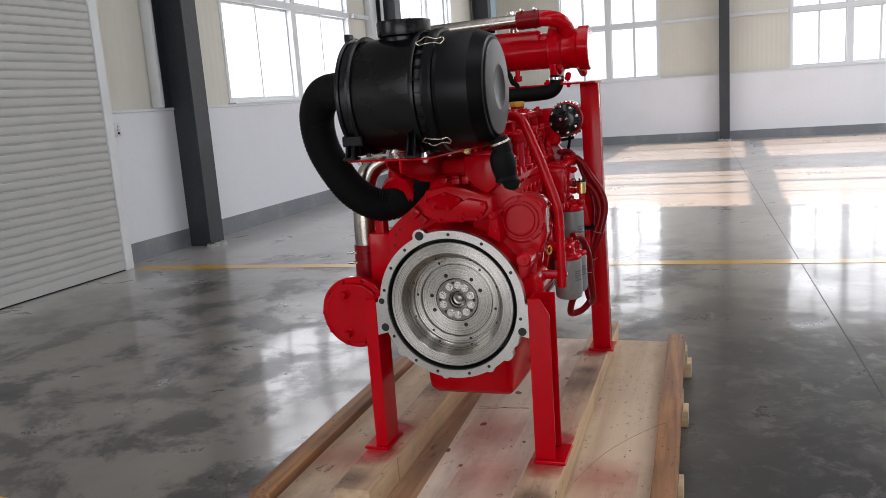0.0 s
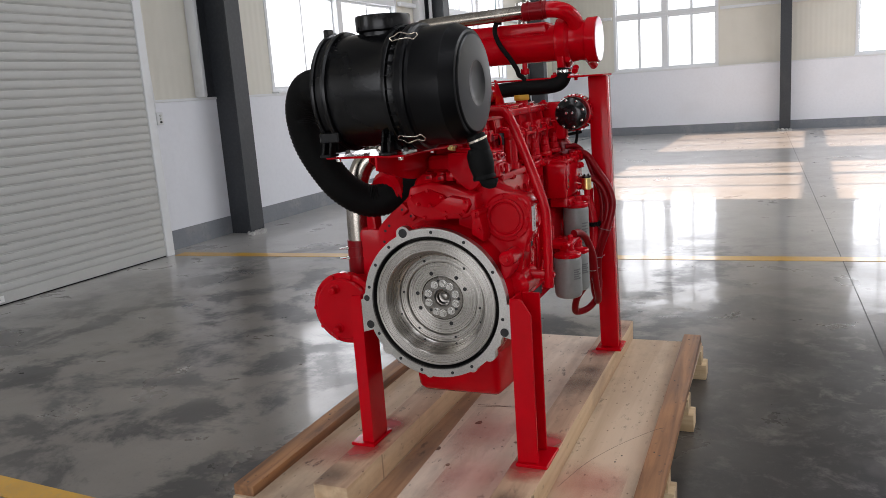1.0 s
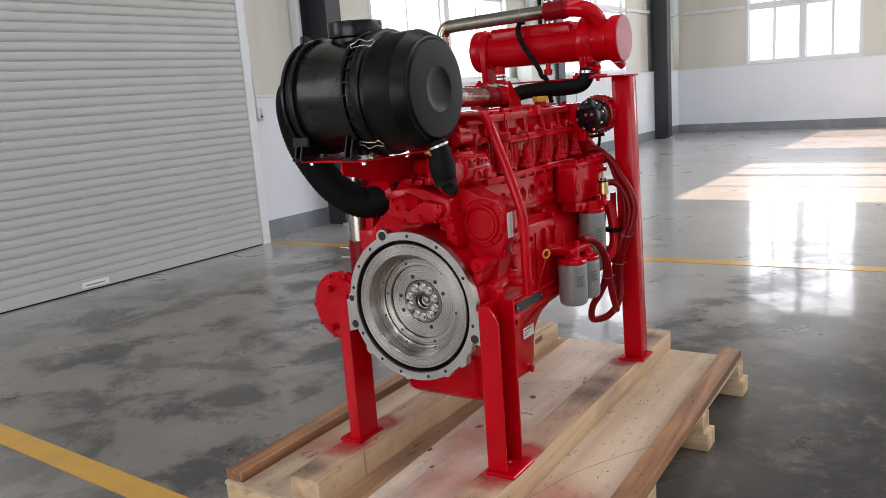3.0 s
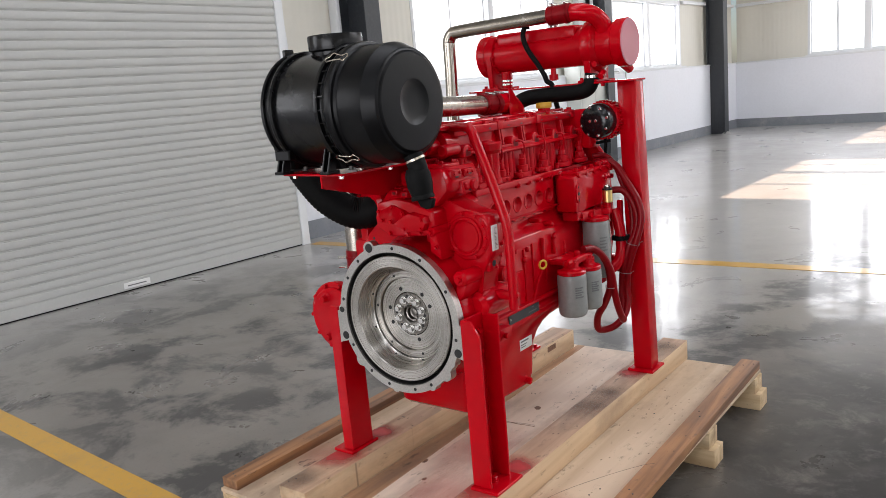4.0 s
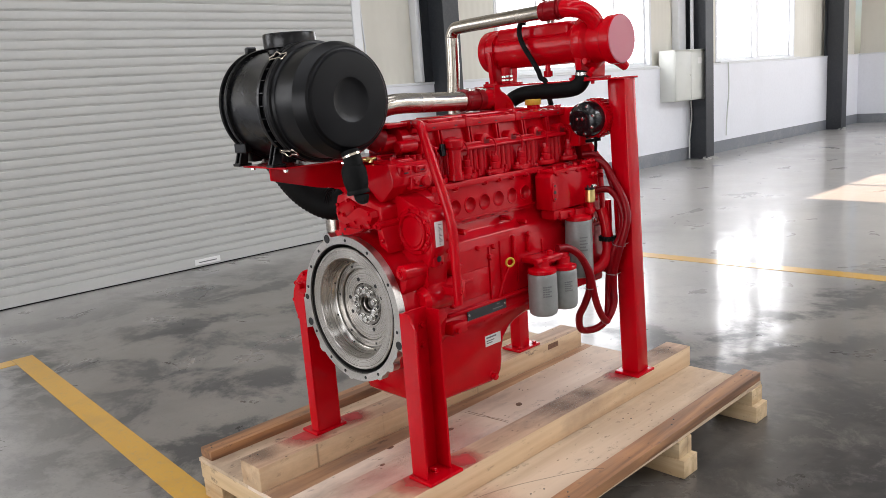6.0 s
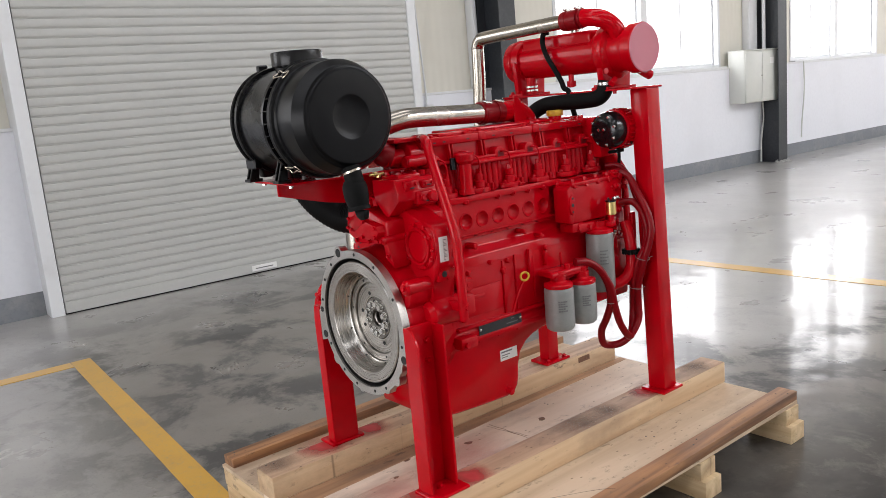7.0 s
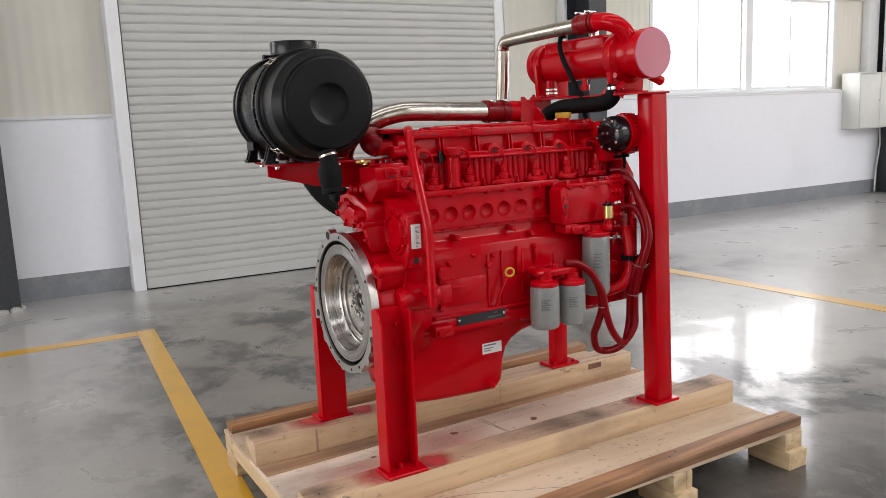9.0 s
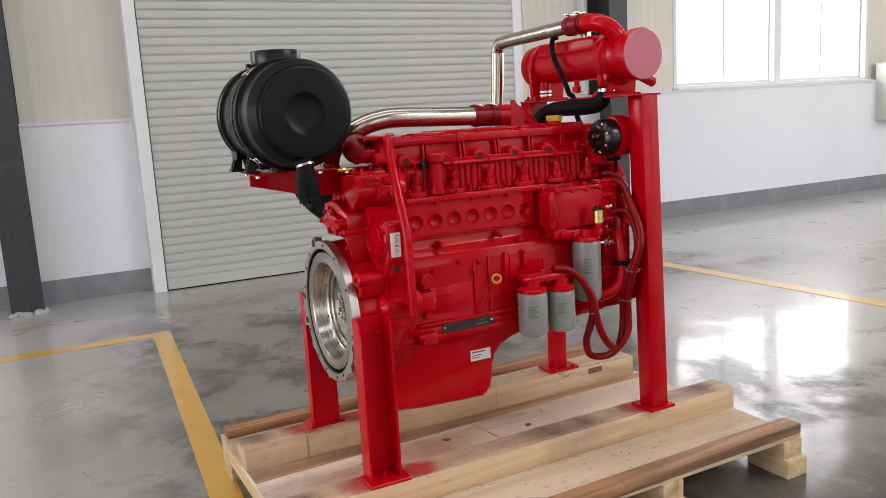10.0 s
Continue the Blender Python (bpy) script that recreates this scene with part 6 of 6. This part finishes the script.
box(bm, (0.10, 1.14, 1.30), (0.205, 1.24, 1.47), 0.012, 2)
box(bm, (0.15, 1.22, 1.33), (0.24, 1.26, 1.40), 0.008, 2)
part("alternator_bracket", bm, RED, engine)
bm = bmesh.new()
prism(bm, ring_of(24, 0.11, (0.0, 1.0)) , 1.262, 1.30, "uz", 0.006, 2)
prism(bm, [(-0.22, 0.72), (0.20, 0.72), (0.235, 0.95), (0.22, 1.24), (0.10, 1.40), (-0.16, 1.40), (-0.24, 1.1)], 1.25, 1.29, "uz", 0.010, 2)
part("front_cover", bm, RED, engine)

# governor box with its flange
bm = bmesh.new()
box(bm, (0.165, 0.895, 1.082), (0.262, 1.215, 1.236), 0.008, 3)
gov = part("governor_box", bm, RED, engine, "red governor box")
gov.matrix_basis = pose(0, -0.020, -0.018)
bm = bmesh.new()
prism(bm, [(0.870, 1.09), (0.895, 1.082), (0.905, 1.12), (0.905, 1.20), (0.890, 1.238), (0.868, 1.225)], 0.19, 0.270, "vz", 0.006, 2)
box(bm, (0.16, 0.90, 1.232), (0.268, 1.235, 1.248), 0.005, 2)
box(bm, (0.19, 0.895, 1.045), (0.262, 0.965, 1.084), 0.008, 2)
prism(bm, [(0.93, 1.04), (1.09, 1.035), (1.10, 1.075), (0.92, 1.080)], 0.20, 0.27, "vz", 0.010, 2)
part("box_flange", bm, RED, gov)
bm = bmesh.new()
prism(bm, [(0.888 + 0.017 * math.cos(a), 1.162 + 0.040 * math.sin(a)) for a in [2 * math.pi * k / 24 for k in range(24)]], 0.262, 0.276, "vz", 0.003, 2)
port = part("port_plate", bm, RED, gov)
for z, r in ((1.135, 0.0045), (1.162, 0.0075), (1.189, 0.0045)):
    bm = bmesh.new()
    rod(bm, (0.270, 0.888, z), (0.2775, 0.888, z), r, 14, 0.0005)
    part("port_hole", bm, HOLE, port)
bolts_on(gov, [(0.252, 0.92 + 0.07 * i, 1.248) for i in range(5)], "+z", 0.008, 0.012)
for i in range(5):
    bm = bmesh.new()
    rod(bm, (0.240, 0.92 + 0.07 * i, 1.236), (0.270, 0.92 + 0.07 * i, 1.236), 0.013, 18, 0.003)
    part("flange_lug", bm, RED, gov)
bolts_on(gov, [(0.270, 0.985, 1.058), (0.262, 0.93, 1.06)], "+u", 0.009, 0.008)
bm = bmesh.new()
lathe(bm, [(0, 0), (0.019, 0), (0.021, 0.003), (0.021, 0.050), (0.019, 0.053), (0, 0.053)], (0.312, 1.055, 1.080), (0, 0, 1), 28)
sol = part("solenoid", bm, BRASS, engine, "brass solenoid")
bm = bmesh.new()
rod(bm, (0.312, 1.055, 1.133), (0.312, 1.055, 1.140), 0.022, 24)
rod(bm, (0.305, 1.050, 1.140), (0.305, 1.050, 1.150), 0.004, 8)
rod(bm, (0.320, 1.060, 1.140), (0.320, 1.060, 1.150), 0.004, 8)
part("solenoid_cap", bm, PLASTIC, sol)
bm = bmesh.new()
rod(bm, (0.312, 1.055, 1.035), (0.312, 1.055, 1.080), 0.012, 16)
box(bm, (0.26, 1.04, 1.03), (0.325, 1.07, 1.055), 0.006, 2)
part("solenoid_bracket", bm, RED, sol)


# spin-on filters
def spin_filter(u, v, top, bottom, r):
    bm = bmesh.new()
    h = top - bottom
    lathe(bm, [(0, 0), (r * 0.80, 0.0), (r * 0.93, 0.006), (r * 0.985, 0.018), (r, 0.03), (r, h - 0.014), (r * 0.99, h - 0.006), (r * 0.94, h), (0, h)], (u, v, bottom), (0, 0, 1), 40)
    ob = part("spin_on_filter", bm, FILTER, engine, "grey spin-on filter can")
    bm = bmesh.new()
    lathe(bm, [(r * 0.94, 0), (r * 1.0, 0.003), (r * 1.0, 0.013), (r * 0.94, 0.018), (r * 0.62, 0.022), (r * 0.52, 0.028), (r * 0.52, 0.05), (0, 0.05)], (u, v, top), (0, 0, 1), 36)
    part("filter_head", bm, RED, ob)
    bm = bmesh.new()
    for k in range(5):
        z = bottom + h * (0.50 + 0.055 * k)
        for a in (8, 17, 26, 35)[: 4 - k % 2]:
            c = radians(a - 55)
            p = Vector((u + (r + 0.0006) * math.cos(c), v + (r + 0.0006) * math.sin(c), z))
            bmesh.ops.create_cube(bm, size=1, matrix=Matrix.Translation(p) @ Matrix.Rotation(c, 4, "Z") @ Matrix.Diagonal((0.0012, r * 0.14, 0.0055, 1)))
    part("filter_print", bm, INK, ob)
    return ob


spin_filter(0.292, 0.740, 0.842, 0.672, 0.058)
spin_filter(0.298, 0.872, 0.832, 0.670, 0.054)
spin_filter(0.265, 1.030, 1.006, 0.762, 0.057)
bm = bmesh.new()
box(bm, (0.20, 0.72, 0.875), (0.31, 0.90, 0.900), 0.008, 2)
rod(bm, (0.297, 0.74, 0.87), (0.297, 0.74, 0.905), 0.022, 20, 0.004)
rod(bm, (0.300, 0.87, 0.86), (0.300, 0.87, 0.900), 0.020, 20, 0.004)
rod(bm, (0.300, 0.69, 0.895), (0.300, 0.90, 0.895), 0.012, 14, 0.003)
rod(bm, (0.296, 0.79, 0.885), (0.296, 0.79, 0.925), 0.012, 14, 0.003)
part("filter_bridge", bm, RED, engine)

# painted hoses at the rear corner
for pts, r in (
    ([(0.21, 1.165, 1.232), (0.255, 1.195, 1.236), (0.290, 1.208, 1.212), (0.330, 1.206, 1.150), (0.378, 1.200, 1.075), (0.398, 1.196, 1.005), (0.392, 1.188, 0.945), (0.374, 1.178, 0.878), (0.345, 1.182, 0.800), (0.328, 1.186, 0.742), (0.322, 1.192, 0.670), (0.326, 1.185, 0.610), (0.322, 1.145, 0.556), (0.290, 1.115, 0.515), (0.250, 1.085, 0.502), (0.240, 1.050, 0.520), (0.258, 1.022, 0.585), (0.300, 1.008, 0.650), (0.330, 1.003, 0.722), (0.338, 0.985, 0.800), (0.330, 0.945, 0.872), (0.312, 0.890, 0.914), (0.300, 0.835, 0.922)], 0.0155),
    ([(0.25, 1.175, 1.105), (0.285, 1.195, 1.112), (0.318, 1.204, 1.104), (0.355, 1.204, 1.060), (0.374, 1.205, 0.990), (0.366, 1.195, 0.920), (0.346, 1.178, 0.870), (0.322, 1.172, 0.790), (0.306, 1.180, 0.720), (0.300, 1.182, 0.640), (0.308, 1.162, 0.580), (0.330, 1.122, 0.548), (0.345, 1.070, 0.580), (0.348, 1.030, 0.640), (0.346, 1.008, 0.710), (0.345, 0.990, 0.790), (0.336, 0.960, 0.850)], 0.0150),
    ([(0.19, 1.18, 1.262), (0.235, 1.205, 1.262), (0.272, 1.222, 1.22), (0.300, 1.228, 1.14), (0.335, 1.226, 1.05), (0.345, 1.222, 0.96), (0.338, 1.205, 0.870), (0.315, 1.200, 0.770), (0.306, 1.205, 0.700)], 0.0115),
):
    bm = bmesh.new()
    tube(bm, pts, r, 16)
    part("fuel_hose", bm, RED_HOSE, engine, "red painted rubber hose")
for p, d, r in (((0.334, 1.002, 0.727), (0.1, -0.1, 1), 0.0225), ((0.360, 1.184, 0.880), (0.3, 0, 1), 0.029), ((0.320, 1.182, 0.745), (0.1, 0.1, 1), 0.026)):
    bm = bmesh.new()
    lathe(bm, [(r, -0.0013), (r + 0.0014, -0.0013), (r + 0.0014, 0.0013), (r, 0.0013), (r, -0.0013)], p, d, 24)
    rod(bm, Vector(p) + Vector((r, 0.0, 0)), Vector(p) + Vector((r + 0.008, 0.018, 0.005)), 0.0010, 6)
    part("cable_tie", bm, FILTER, engine, "pale cable tie")
# pipe fittings where the hoses leave the pump
for (u, v, z), along, r, bare in (((0.262, 1.150, 1.238), 0.050, 0.011, False), ((0.268, 1.150, 1.180), 0.046, 0.013, False), ((0.262, 1.152, 1.130), 0.042, 0.010, True), ((0.272, 1.145, 1.082), 0.050, 0.012, False), ((0.258, 1.150, 1.030), 0.044, 0.011, False), ((0.270, 1.148, 0.985), 0.038, 0.010, True)):
    bm = bmesh.new()
    rod(bm, (u - 0.02, v - along, z), (u, v + 0.012, z), r * 0.7, 14, 0.001)
    rod(bm, (u - 0.010, v - 0.016, z), (u - 0.006, v - 0.002, z), r * 1.25, 6, 0.0015)
    rod(bm, (u - 0.004, v + 0.002, z), (u, v + 0.014, z), r * 1.1, 6, 0.0015)
    part("pipe_fitting", bm, BOLT if bare else RED, engine, "bright steel pipe fitting" if bare else "")
for v, z, w, h in ((1.158, 1.205, 0.030, 0.022), (1.152, 1.060, 0.040, 0.030), (1.160, 0.955, 0.034, 0.040)):
    bm = bmesh.new()
    box(bm, (0.200, v - w, z - h), (0.256, v, z + h), 0.007, 2)
    part("pump_rear_block", bm, RED, engine)
# stay and coupled water pipe between pump and post
bm = bmesh.new()
box(bm, (0.286, 1.196, 0.860), (0.306, 1.222, 1.065), 0.003, 1)
part("hose_stay", bm, RED, engine)
bm = bmesh.new()
tube(bm, [(0.280, 1.178, 1.030), (0.296, 1.178, 0.985), (0.306, 1.178, 0.930), (0.309, 1.177, 0.890), (0.310, 1.170, 0.838), (0.298, 1.140, 0.790), (0.262, 1.090, 0.765), (0.215, 1.050, 0.760)], 0.0235, 20)
part("water_pipe", bm, RED, engine)
bm = bmesh.new()
rod(bm, (0.308, 1.177, 0.894), (0.308, 1.177, 0.912), 0.034, 28, 0.003)
coupling = part("pipe_coupling", bm, RUBBER, engine, "black ribbed pipe coupling")
for k in range(16):
    c = 2 * math.pi * k / 16
    bm = bmesh.new()
    box(bm, (-0.003, -0.003, 0.893), (0.003, 0.003, 0.913), 0.001, 1)
    part("coupling_rib", bm, RUBBER, coupling).matrix_basis = pose(0.308 + 0.0345 * math.cos(c), 1.177 + 0.0345 * math.sin(c), 0)
bm = bmesh.new()
rod(bm, (0.205, 1.13, 0.86), (0.262, 1.13, 0.86), 0.030, 20, 0.004)
box(bm, (0.15, 1.02, 0.70), (0.24, 1.24, 0.95), 0.015, 2)
box(bm, (0.17, 1.10, 0.94), (0.235, 1.24, 1.08), 0.012, 2)
part("water_pump", bm, RED, engine)
for z, v in ((1.205, 1.215), (1.17, 1.22), (1.05, 1.13), (1.0, 1.14), (0.97, 1.12)):
    bm = bmesh.new()
    rod(bm, (0.235, v, z), (0.262, v + 0.01, z), 0.011, 6, 0.002)
    rod(bm, (0.20, v, z), (0.238, v, z), 0.016, 16, 0.003)
    part("banjo_fitting", bm, RED, engine)
bolts_on(engine, [(0.262, 1.225, 1.205), (0.264, 1.135, 0.99)], "+u", 0.008, 0.008, BOLT)

# support pipe on the right side
bm = bmesh.new()
tube(bm, [(0.04, 0.290, 1.465), (0.13, 0.255, 1.470), (0.205, 0.210, 1.472), (0.240, 0.192, 1.462), (0.262, 0.185, 1.425), (0.308, 0.184, 1.305), (0.345, 0.186, 1.195), (0.358, 0.186, 1.150), (0.363, 0.188, 1.105), (0.364, 0.190, 0.98), (0.363, 0.192, 0.855)], 0.0165, 18)
part("breather_pipe", bm, RED, engine, "red painted breather pipe")
bm = bmesh.new()
box(bm, (0.21, 0.182, 0.885), (0.374, 0.212, 0.915), 0.005, 2)
rod(bm, (0.374, 0.196, 0.90), (0.384, 0.196, 0.90), 0.010, 6)
part("pipe_clamp", bm, RED, engine)

# left side: oil cooler drum and pipe
bm = bmesh.new()
DU, DZ = -0.440, 0.757
lathe(bm, [(0, 0), (0.114, 0), (0.120, 0.005), (0.121, 0.018), (0.136, 0.019), (0.141, 0.023), (0.141, 0.046), (0.136, 0.050), (0.116, 0.052), (0.112, 0.070), (0.112, 0.33), (0, 0.33)], (DU, 0.125, DZ), (0, 1, 0), 64)
drum = part("cooler_drum", bm, RED, engine, "red round cooler drum")
bolts_on(drum, [(DU + 0.129 * math.cos(radians(a)), 0.144, DZ + 0.129 * math.sin(radians(a))) for a in (75, 110, 145, 180, 215, 250, 285, 320)], "-v", 0.008, 0.009)
for u, z in ((-0.468, 0.838), (-0.464, 0.682)):
    bm = bmesh.new()
    rod(bm, (u, 0.13, z), (u, 0.095, z - 0.004), 0.014, 20, 0.004)
    rod(bm, (u, 0.13, z), (u, 0.118, z), 0.020, 20, 0.005)
    part("drum_plug", bm, RED, drum)
bm = bmesh.new()
tube(bm, [(-0.445, 0.30, 0.80), (-0.442, 0.30, 0.90), (-0.440, 0.30, 1.0)], 0.048, 26)
part("hose_sleeve", bm, RED_HOSE, engine)
for z in (0.925, 0.965):
    bm = bmesh.new()
    lathe(bm, [(0.0482, 0), (0.0505, 0), (0.0505, 0.011), (0.0482, 0.011), (0.0482, 0)], (-0.441, 0.30, z), (0, 0, 1), 28)
    clamp = part("hose_clamp", bm, RED_HOSE, engine, "red painted hose clamp")
    bm = bmesh.new()
    box(bm, (-0.482, 0.254, z), (-0.462, 0.270, z + 0.012), 0.003, 1)
    rod(bm, (-0.470, 0.262, z + 0.006), (-0.506, 0.252, z + 0.006), 0.005, 8)
    part("clamp_screw", bm, BOLT, clamp, "bright clamp screw")
bm = bmesh.new()
tube(bm, [(-0.440, 0.30, 0.98), (-0.438, 0.30, 1.10), (-0.43, 0.31, 1.22), (-0.40, 0.33, 1.30), (-0.33, 0.36, 1.34)], 0.043, 28)
part("cooler_pipe", bm, CHROME, engine, "bright stainless vertical pipe")
bm = bmesh.new()
box(bm, (-0.42, 0.26, 0.66), (-0.17, 0.42, 1.05), 0.02, 2)
box(bm, (-0.385, 0.27, 0.95), (-0.345, 0.33, 1.22), 0.008, 2)
rod(bm, (-0.26, 0.20, 1.20), (-0.16, 0.55, 1.22), 0.075, 30, 0.015)
rod(bm, (-0.30, 0.32, 1.26), (-0.18, 0.32, 1.26), 0.09, 30, 0.02)
part("turbo_casting", bm, RED, engine)

# ---- air cleaner on its bracket ----
AV, AZ, AU = -0.100, 1.573, 0.0
bm = bmesh.new()
prof = [(0, -0.258), (0.055, -0.258), (0.10, -0.256), (0.150, -0.250), (0.172, -0.242), (0.178, -0.236), (0.188, -0.234), (0.190, -0.228), (0.188, -0.222), (0.180, -0.220), (0.178, -0.200), (0.189, -0.198), (0.191, -0.190), (0.189, -0.182), (0.178, -0.180), (0.180, -0.10), (0.180, 0.000), (0.182, 0.006), (0.194, 0.008), (0.196, 0.016), (0.194, 0.026), (0.182, 0.028), (0.180, 0.034), (0.180, 0.050)]
lathe(bm, prof, (AU, AV, AZ), (1, 0, 0), 96)
air = part("air_cleaner", bm, PLASTIC, engine, "black plastic cylindrical air cleaner", 28)
bm = bmesh.new()
prof = [(0.1760, 0.0460), (0.1820, 0.0500), (0.1940, 0.0520), (0.1970, 0.0600), (0.1970, 0.0760), (0.1940, 0.0840), (0.1860, 0.0860), (0.1813, 0.0950), (0.1833, 0.1895), (0.1829, 0.1922), (0.1813, 0.1949), (0.1655, 0.2291), (0.1630, 0.2327), (0.1596, 0.2345), (0.1546, 0.2356), (0.1497, 0.2399), (0.1458, 0.2417), (0.0768, 0.2480), (0.0690, 0.2476), (0.0571, 0.2435), (0.0453, 0.2408), (0.0236, 0.2394), (0.0000, 0.2394)]
lathe(bm, prof, (AU, AV, AZ), (1, 0, 0), 96)
lid = part("lid", bm, PLASTIC_CAP, air, "black plastic service lid with a dished end", 16)
for a in range(0, 360, 12):
    c = radians(a)
    p = Vector((AU + 0.038, AV + 0.186 * math.cos(c), AZ + 0.186 * math.sin(c)))
    bm = bmesh.new()
    bmesh.ops.create_cube(bm, size=1, matrix=Matrix.Translation(p) @ Matrix.Rotation(c, 4, "X") @ Matrix.Diagonal((0.022, 0.014, 0.003, 1)))
    part("seam_rib", bm, PLASTIC, air)
bm = bmesh.new()
lathe(bm, [(0.074, 0.0), (0.075, 0.048), (0.080, 0.052), (0.086, 0.055), (0.087, 0.062), (0.088, 0.096), (0.086, 0.101), (0.080, 0.101), (0.078, 0.096), (0.076, 0.03), (0, 0.03)], (-0.060, -0.095, AZ + 0.128), (0, 0, 1), 64)
part("inlet", bm, PLASTIC, air, "black inlet collar open to the top")
for a in (133, 228, 40, 320):
    c = radians(a)
    d = Vector((0, math.cos(c), math.sin(c)))
    t = Vector((0, -math.sin(c), math.cos(c)))
    o = Vector((AU + 0.04, AV, AZ)) + d * 0.199
    bm = bmesh.new()
    for s in (-1, 1):
        tube(bm, [o + t * 0.012 * s + d * 0.0, o + Vector((0.02, 0, 0)) + t * 0.016 * s + d * 0.008, o + Vector((0.05, 0, 0)) + t * 0.008 * s + d * 0.004, o + Vector((0.070, 0, 0)) + t * 0.014 * s + d * 0.003, o + Vector((0.080, 0, 0)) + d * 0.004], 0.0020, 8)
    tube(bm, [o + t * 0.012, o - Vector((0.012, 0, 0)) + d * 0.002, o - t * 0.012], 0.0020, 8)
    part("wire_clip", bm, CLIP, air, "bright bent-wire clip")
for u in (-0.218, -0.010):
    # strap ears beside the foot
    bm = bmesh.new()
    for du in (-0.016, 0.008):
        prism(bm, [(AV - 0.158, 1.376), (AV - 0.120, 1.376), (AV - 0.112, AZ - 0.130), (AV - 0.132, AZ - 0.118)], u + du, u + du + 0.008, "vz", 0.002, 1)
    box(bm, (u - 0.020, AV - 0.160, 1.374), (u + 0.020, AV - 0.108, 1.384), 0.002, 1)
    part("strap_ear", bm, PLASTIC, air)
    bm = bmesh.new()
    prism(bm, [(AV - 0.125, AZ - 0.10), (AV - 0.06, AZ - 0.165), (AV + 0.06, AZ - 0.165), (AV + 0.125, AZ - 0.10), (AV + 0.10, 1.384), (AV + 0.03, 1.384), (AV + 0.02, 1.40), (AV - 0.02, 1.40), (AV - 0.03, 1.384), (AV - 0.10, 1.384)], u - 0.020, u + 0.020, "vz", 0.004, 2)
    foot = part("foot", bm, PLASTIC, air)
    for v in (AV - 0.065, AV + 0.065):
        bm = bmesh.new()
        bolt(bm, (u + 0.028, v, 1.378), (0, 0, 1), 0.008, 0.010)
        part("foot_bolt", bm, NAIL, foot)
bm = bmesh.new()
box(bm, (-0.244, AV - 0.06, AZ + 0.165), (-0.226, AV - 0.02, AZ + 0.200), 0.004, 1)
part("lug", bm, PLASTIC, air)
bm = bmesh.new()
box(bm, (-0.244, AV - 0.145, AZ - 0.155), (-0.175, AV - 0.115, AZ - 0.120), 0.004, 1)
part("lug", bm, PLASTIC, air)
bm = bmesh.new()
o = Vector((0.236, -0.118, AZ - 0.158))
tube(bm, [o, o + Vector((0.010, 0.001, -0.028)), o + Vector((0.016, 0.002, -0.050))], 0.030, 24)
lathe(bm, [(0, 0.040), (0.030, 0.040), (0.037, 0.052), (0.040, 0.064), (0.040, 0.092), (0.037, 0.110), (0.034, 0.124), (0.037, 0.132), (0.036, 0.138), (0, 0.138)], o, (0.16, 0.03, -1), 28)
prism(bm, [(0.236, AZ - 0.292), (0.302, AZ - 0.292), (0.292, AZ - 0.322), (0.272, AZ - 0.326), (0.250, AZ - 0.318)], -0.125, -0.103, "uz", 0.006, 2)
valve = part("dust_valve", bm, RUBBER, air, "black rubber dust valve")
bm = bmesh.new()
lathe(bm, [(0.0305, 0), (0.0325, 0), (0.0325, 0.007), (0.0305, 0.007), (0.0305, 0)], o + Vector((0.004, 0.002, -0.010)), (0.3, 0.15, -1), 28)
part("valve_clamp", bm, CLIP, valve)
bm = bmesh.new()
prism(bm, [(-0.240, -0.222), (0.046, -0.240), (0.056, -0.06), (0.072, 0.13), (0.09, 0.22), (-0.06, 0.22), (-0.240, 0.0)], 1.366, 1.373, "uv", 0.002, 1)
shelf2 = part("filter_bracket", bm, RED, engine, "red steel bracket plate under the air cleaner")
bm = bmesh.new()
prism(bm, [(-0.030, 1.368), (0.22, 1.368), (0.22, 1.255), (0.10, 1.275), (-0.030, 1.335)], -0.19, -0.182, "vz", 0.002, 1)
prism(bm, [(-0.232, 1.368), (0.24, 1.368), (0.24, 1.258), (0.02, 1.268), (-0.05, 1.280), (-0.232, 1.326)], -0.060, -0.052, "vz", 0.002, 1)
part("gusset", bm, RED, shelf2)
bolts_on(shelf2, [(-0.205, -0.202, 1.366), (0.026, -0.222, 1.366), (0.030, 0.010, 1.366), (0.050, 0.130, 1.366)], "-z", 0.008, 0.008, BOLT)
bm = bmesh.new()
tube(bm, [(-0.255, -0.105, 1.588), (-0.320, -0.090, 1.598), (-0.394, -0.050, 1.583), (-0.450, 0.000, 1.516), (-0.460, 0.040, 1.415), (-0.432, 0.080, 1.315), (-0.384, 0.125, 1.226), (-0.312, 0.185, 1.170), (-0.228, 0.240, 1.186), (-0.165, 0.290, 1.222), (-0.100, 0.340, 1.262)], 0.062, 28, ribs=0.003, rib_len=0.014)
part("intake_hose", bm, RUBBER, engine, "ribbed black rubber intake hose", 60)
